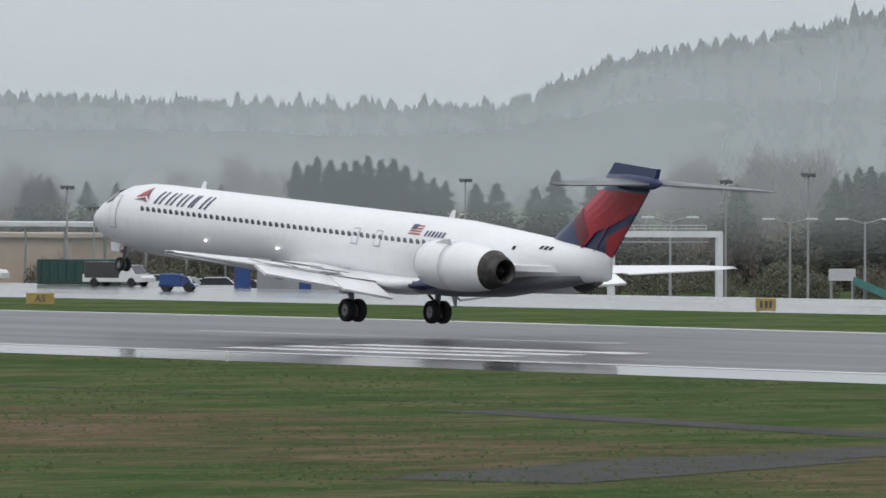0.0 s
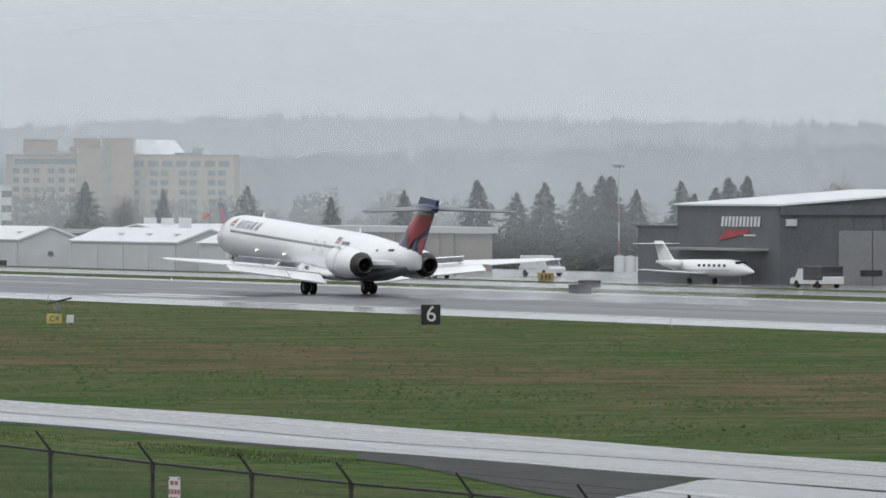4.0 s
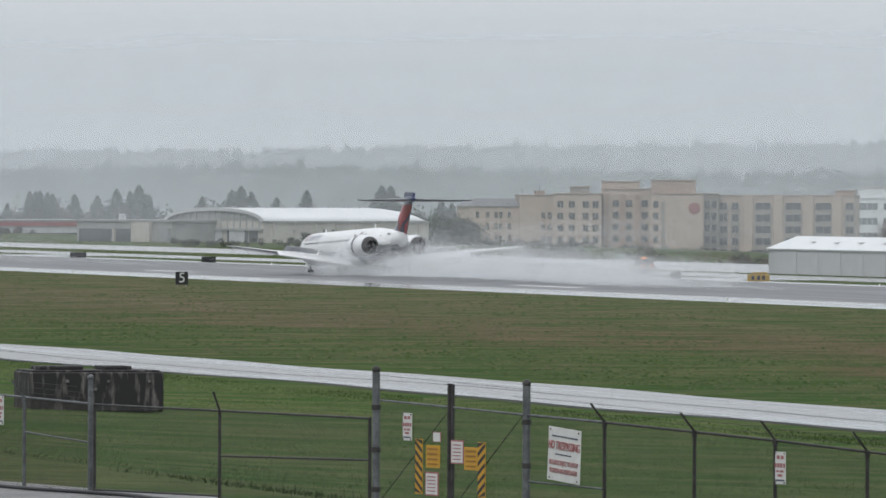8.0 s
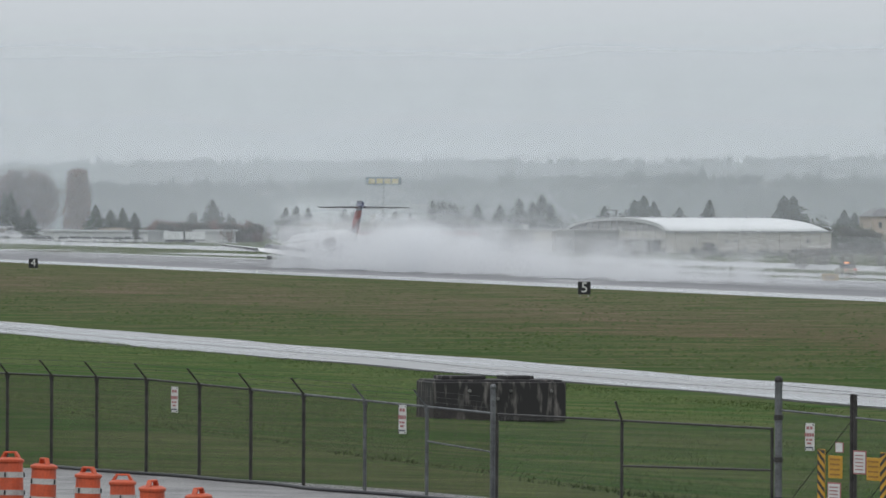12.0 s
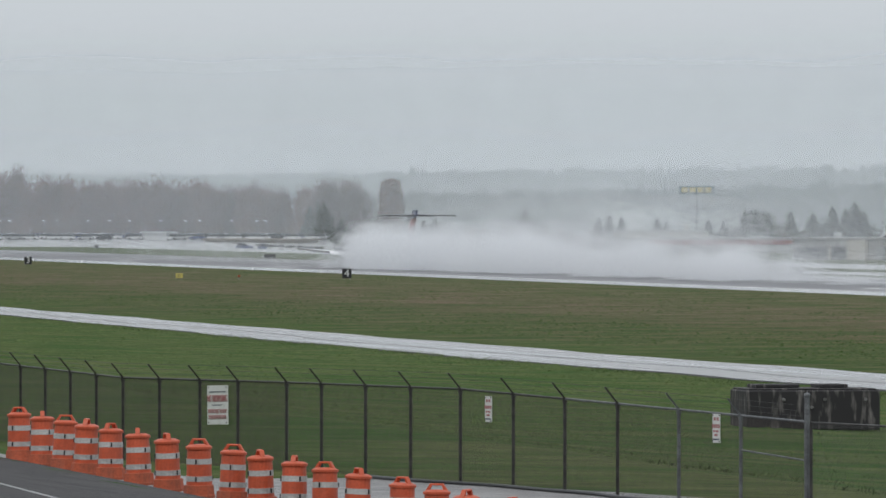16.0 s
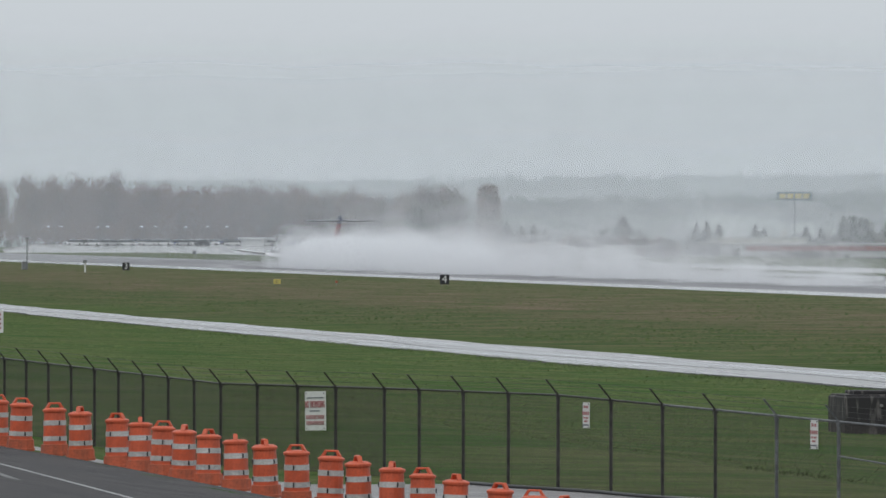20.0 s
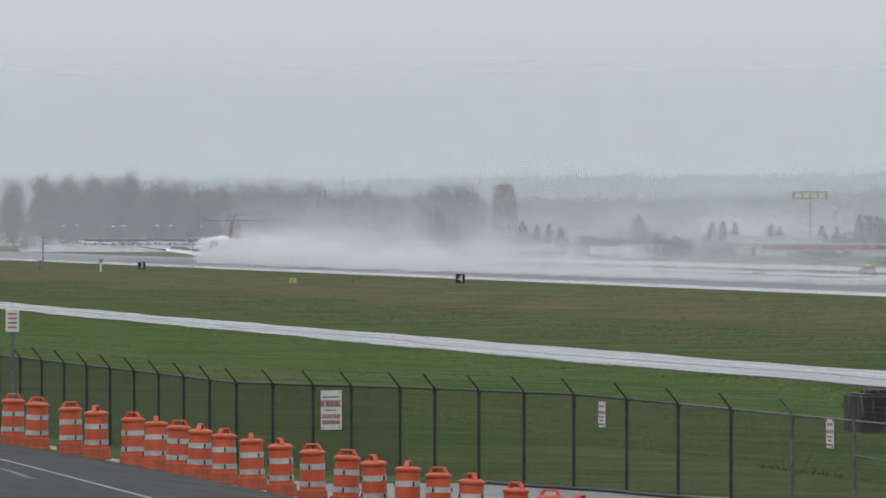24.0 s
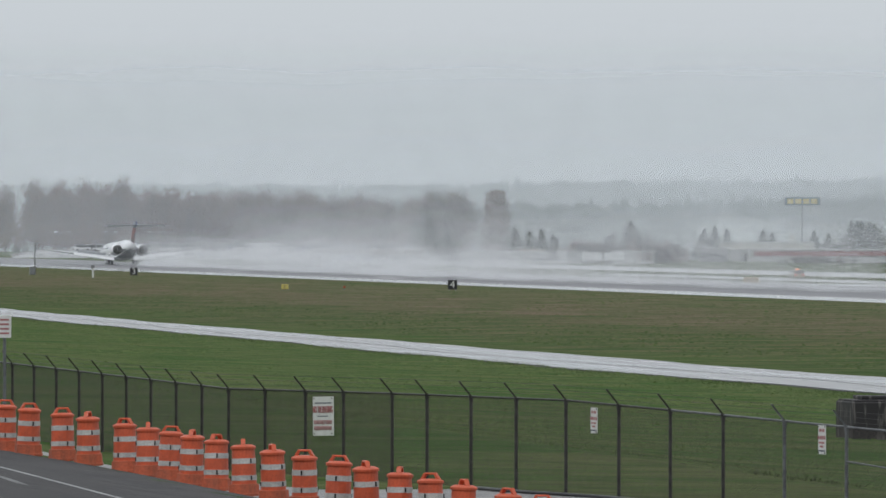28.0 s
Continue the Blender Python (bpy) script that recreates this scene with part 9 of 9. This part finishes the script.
def spray_mesh(seed, n, length, width, height, grain, puffs=16):
    """A cloud of tiny water flakes: puffs that are dense low down and ragged above."""
    rng = np.random.default_rng(seed)
    pc = np.stack([rng.uniform(-0.5, 0.5, puffs) * length, rng.uniform(-0.42, 0.42, puffs) * width, np.full(puffs, 0.0)], 1)
    top = height * rng.uniform(0.55, 1.0, puffs)
    k = rng.integers(0, puffs, n)
    u = rng.uniform(0, 1, n) ** 1.6
    spread = np.stack([np.full(n, length * 0.13), np.full(n, width * 0.045), np.zeros(n)], 1) * (0.7 + 0.6 * u)[:, None]
    c = pc[k] + rng.normal(size=(n, 3)) * spread
    c[:, 2] = u * top[k] + 0.03 + 0.05 * height * np.sin(c[:, 0] * 1.9 + seed) * u + np.abs(rng.normal(0, 0.035, n)) * height
    w = unit(rng.normal(size=(n, 3)))
    v, f = flakes(c, w, grain * rng.uniform(0.7, 1.5, n), rng, 0.9)
    return mesh_np("spray_cloud", v, f, SPRAY)


SMALL = [spray_mesh(101 + i, 60000, 22, 8, 1.5, 0.009, 10) for i in range(2)]
MIDDLE = [spray_mesh(111 + i, 150000, 24, 11, 3.4, 0.0155) for i in range(2)]
TALL = [spray_mesh(116 + i, 250000, 22, 15, h_, 0.0185, 10) for i, h_ in enumerate((4.3, 5.8))]
LARGE = [spray_mesh(121 + i, 330000, 20, 17, h_, 0.020, 14) for i, h_ in enumerate((6.0, 7.8))]
THIN = [spray_mesh(131 + i, 150000, 56, 18, 7.2, 0.0128, 26) for i in range(2)]
VEIL = [spray_mesh(141 + i, 260000, 72, 22, 13.0, 0.0138, 30) for i in range(2)]
spray_clouds = []
spray_rng = random.Random(5)


def spray(meshes, t0, t1, step, lead, settle, y, label):
    t = t0
    while t < t1:
        o = new("spray_cloud", spray_rng.choice(meshes))
        o.rotation_mode = "QUATERNION"
        tagged(o, label, "spray", "spray clouds", "stuff")
        o["lift"] = spray_rng.uniform(-1.0, 0.0) if meshes in (LARGE, TALL) else 0.0
        o["lane"] = y + spray_rng.uniform(-1.0, 1.0)
        spray_clouds.append((o, t, lead + spray_rng.uniform(-2, 2), settle * spray_rng.uniform(0.25, 1.4)))
        t += step * spray_rng.uniform(0.85, 1.15)


spray(SMALL, 2.3, 6.3, 0.30, 14, 2.2, 237, "low thin spray behind the landing wheels")
spray(MIDDLE, 5.8, 8.1, 0.30, 14, 4.5, 235, "white spray thrown up from the wet runway")
spray(TALL, 8.0, 9.2, 0.30, 10, 6.5, 235, "dense white spray thrown up by reversed jets")
spray(TALL, 9.2, 10.6, 0.28, 5, 6.5, 235, "dense white spray thrown up by reversed jets")
spray(LARGE, 10.6, 14.6, 0.26, 6, 8.0, 234.5, "tall dense white spray thrown up by reversed jets")
spray(LARGE, 14.6, 20.8, 0.26, 4, 8.0, 232.5, "tall dense white spray thrown up by reversed jets")
spray(LARGE, 20.8, 22.3, 0.30, 11, 3.6, 236, "tall white spray behind the slowing airliner")
spray(TALL, 22.3, 24.0, 0.34, 13, 2.4, 236, "fading white spray behind the slowing airliner")
spray(MIDDLE, 24.0, 26.4, 0.55, 13, 2.4, 237, "white spray behind the slowing wheels")
spray(SMALL, 26.0, 27.9, 0.35, 12, 2.2, 237, "low thin spray behind the slowing wheels")
spray(THIN, 7.5, 14.0, 0.5, 45, 16.0, 238, "thin lingering water mist over the runway")
spray(THIN, 14.0, 24.5, 0.45, 45, 26.0, 238, "thin lingering water mist over the runway")
spray(THIN, 24.7, 27.3, 0.6, 34, 26.0, 236, "thin water mist drifting behind the slowing airliner")
spray(VEIL, 12.0, 23.5, 0.9, 60, 30.0, 238, "tall thin veil of drifting water mist")


# ---- what moves ----
# main-gear ground point of the airliner: seconds, x, height of the tyres over the runway, nose-up pitch
ROLL = [(0.0, -339.0, 0.78, 3.5), (0.5, -375.2, 0.55, 3.5), (1.0, -411.3, 0.34, 3.5), (1.5, -447.2, 0.16, 3.5), (2.0, -482.9, 0.03, 3.6), (3.0, -552.5, -0.25, 3.6), (3.6, -594.9, -0.3, 3.3), (4.4, -650.5, -0.4, 2.3),
        (5.4, -720.0, -0.5, 0.4), (6.5, -795.4, -0.5, -1.2), (8.0, -891.1, -0.5, -1.6), (9.5, -979.4, -0.5, -1.6), (11.0, -1063.6, -0.5, -1.6), (13.4, -1188.0, -0.5, -1.6), (15.0, -1261.0, -0.5, -1.6), (17.0, -1347.0, -0.5, -1.6),
        (20.0, -1468.0, -0.5, -1.6), (22.5, -1560.0, -0.5, -1.6), (25.0, -1643.0, -0.5, -1.6), (28.0, -1734.0, -0.5, -1.6)]


def plane_x(t):
    return float(np.interp(t, [r[0] for r in ROLL], [r[1] for r in ROLL]))


def motions():
    walk(airliner, [(t, pose(x, 237, 0.03 + h, float(np.interp(t, [0, 2, 3, 4.4], [-1.6, -1.6, -0.8, 0])), pitch, float(np.interp(t, [0, 2, 4, 7, 10, 14, 20, 25, 28], [0, 0.3, 0.0, -0.4, -0.3, -0.1, 0.0, 0.0, 0.0])))) for t, x, h, pitch in ROLL])
    # the struts give way under the weight
    for ob, m in airliner_gear:
        walk(ob, [(0, m), (1.9, m), (3.0, pose(0, 0, 0.25) @ m), (3.6, pose(0, 0, 0.3) @ m), (4.4, pose(0, 0, 0.4) @ m), (5.4, pose(0, 0, 0.5) @ m), (28, pose(0, 0, 0.5) @ m)])
    for sp, m in airliner_spoilers:
        walk(sp, [(0, m), (3.0, m), (3.6, m @ pose(0, 0, 0, 0, -32, 0)), (28, m @ pose(0, 0, 0, 0, -32, 0))])
    for sleeve in airliner_sleeves:
        walk(sleeve, [(0, Matrix()), (4.6, Matrix()), (5.8, pose(0.6, 0, 0)), (24.4, pose(0.6, 0, 0)), (25.6, Matrix()), (28, Matrix())])
    walk(patrol, [(t, pose(x, 299, ground_z(x, 299) + 0.02, 0, 0, 180)) for t, x in ((0, -842), (4.5, -925), (8, -993.8), (11, -1061.5), (12, -1084.5), (18, -1212), (24, -1326), (26, -1352), (28, -1373))])
    walk(ramp_truck, [(t, pose(x, 313.4, ground_z(x, 313.4) + 0.02, 0, 0, 190)) for t, x in ((0, -677), (2, -690.0), (4, -703.0), (5.5, -710.5), (7, -713), (28, -713))])
    for cloud, born, lead, settle in spray_clouds:
        x0, x1 = plane_x(born - 0.35), plane_x(born)
        y, up = cloud["lane"], cloud["lift"]
        down = -9.0
        rows = [(0, pose(x0 + lead, y, down)), (born - 0.36, pose(x0 + lead, y, down)), (born, pose(x1 + lead, y, -0.4 + up))]
        if born + 0.8 < 27.9:
            rows.append((born + 0.8, pose(x1 + lead - 4, y, 0.2 + up)))
        for after, share in ((0.3, 0.2), (0.6, 0.5), (1.0, 1.0)):
            if born + 0.8 + settle * after < 27.6:
                rows.append((born + 0.8 + settle * after, pose(x1 + lead - 4 - 2 * share, y + 1.5 * share, 0.2 + up - 5.6 * share)))
        rows.append((28, pose(x1 + lead - 6, y + 1.5, max(rows[-1][1].translation.z - min(1.0, 28 - rows[-1][0]), -8.0))))
        walk(cloud, rows)


motions()
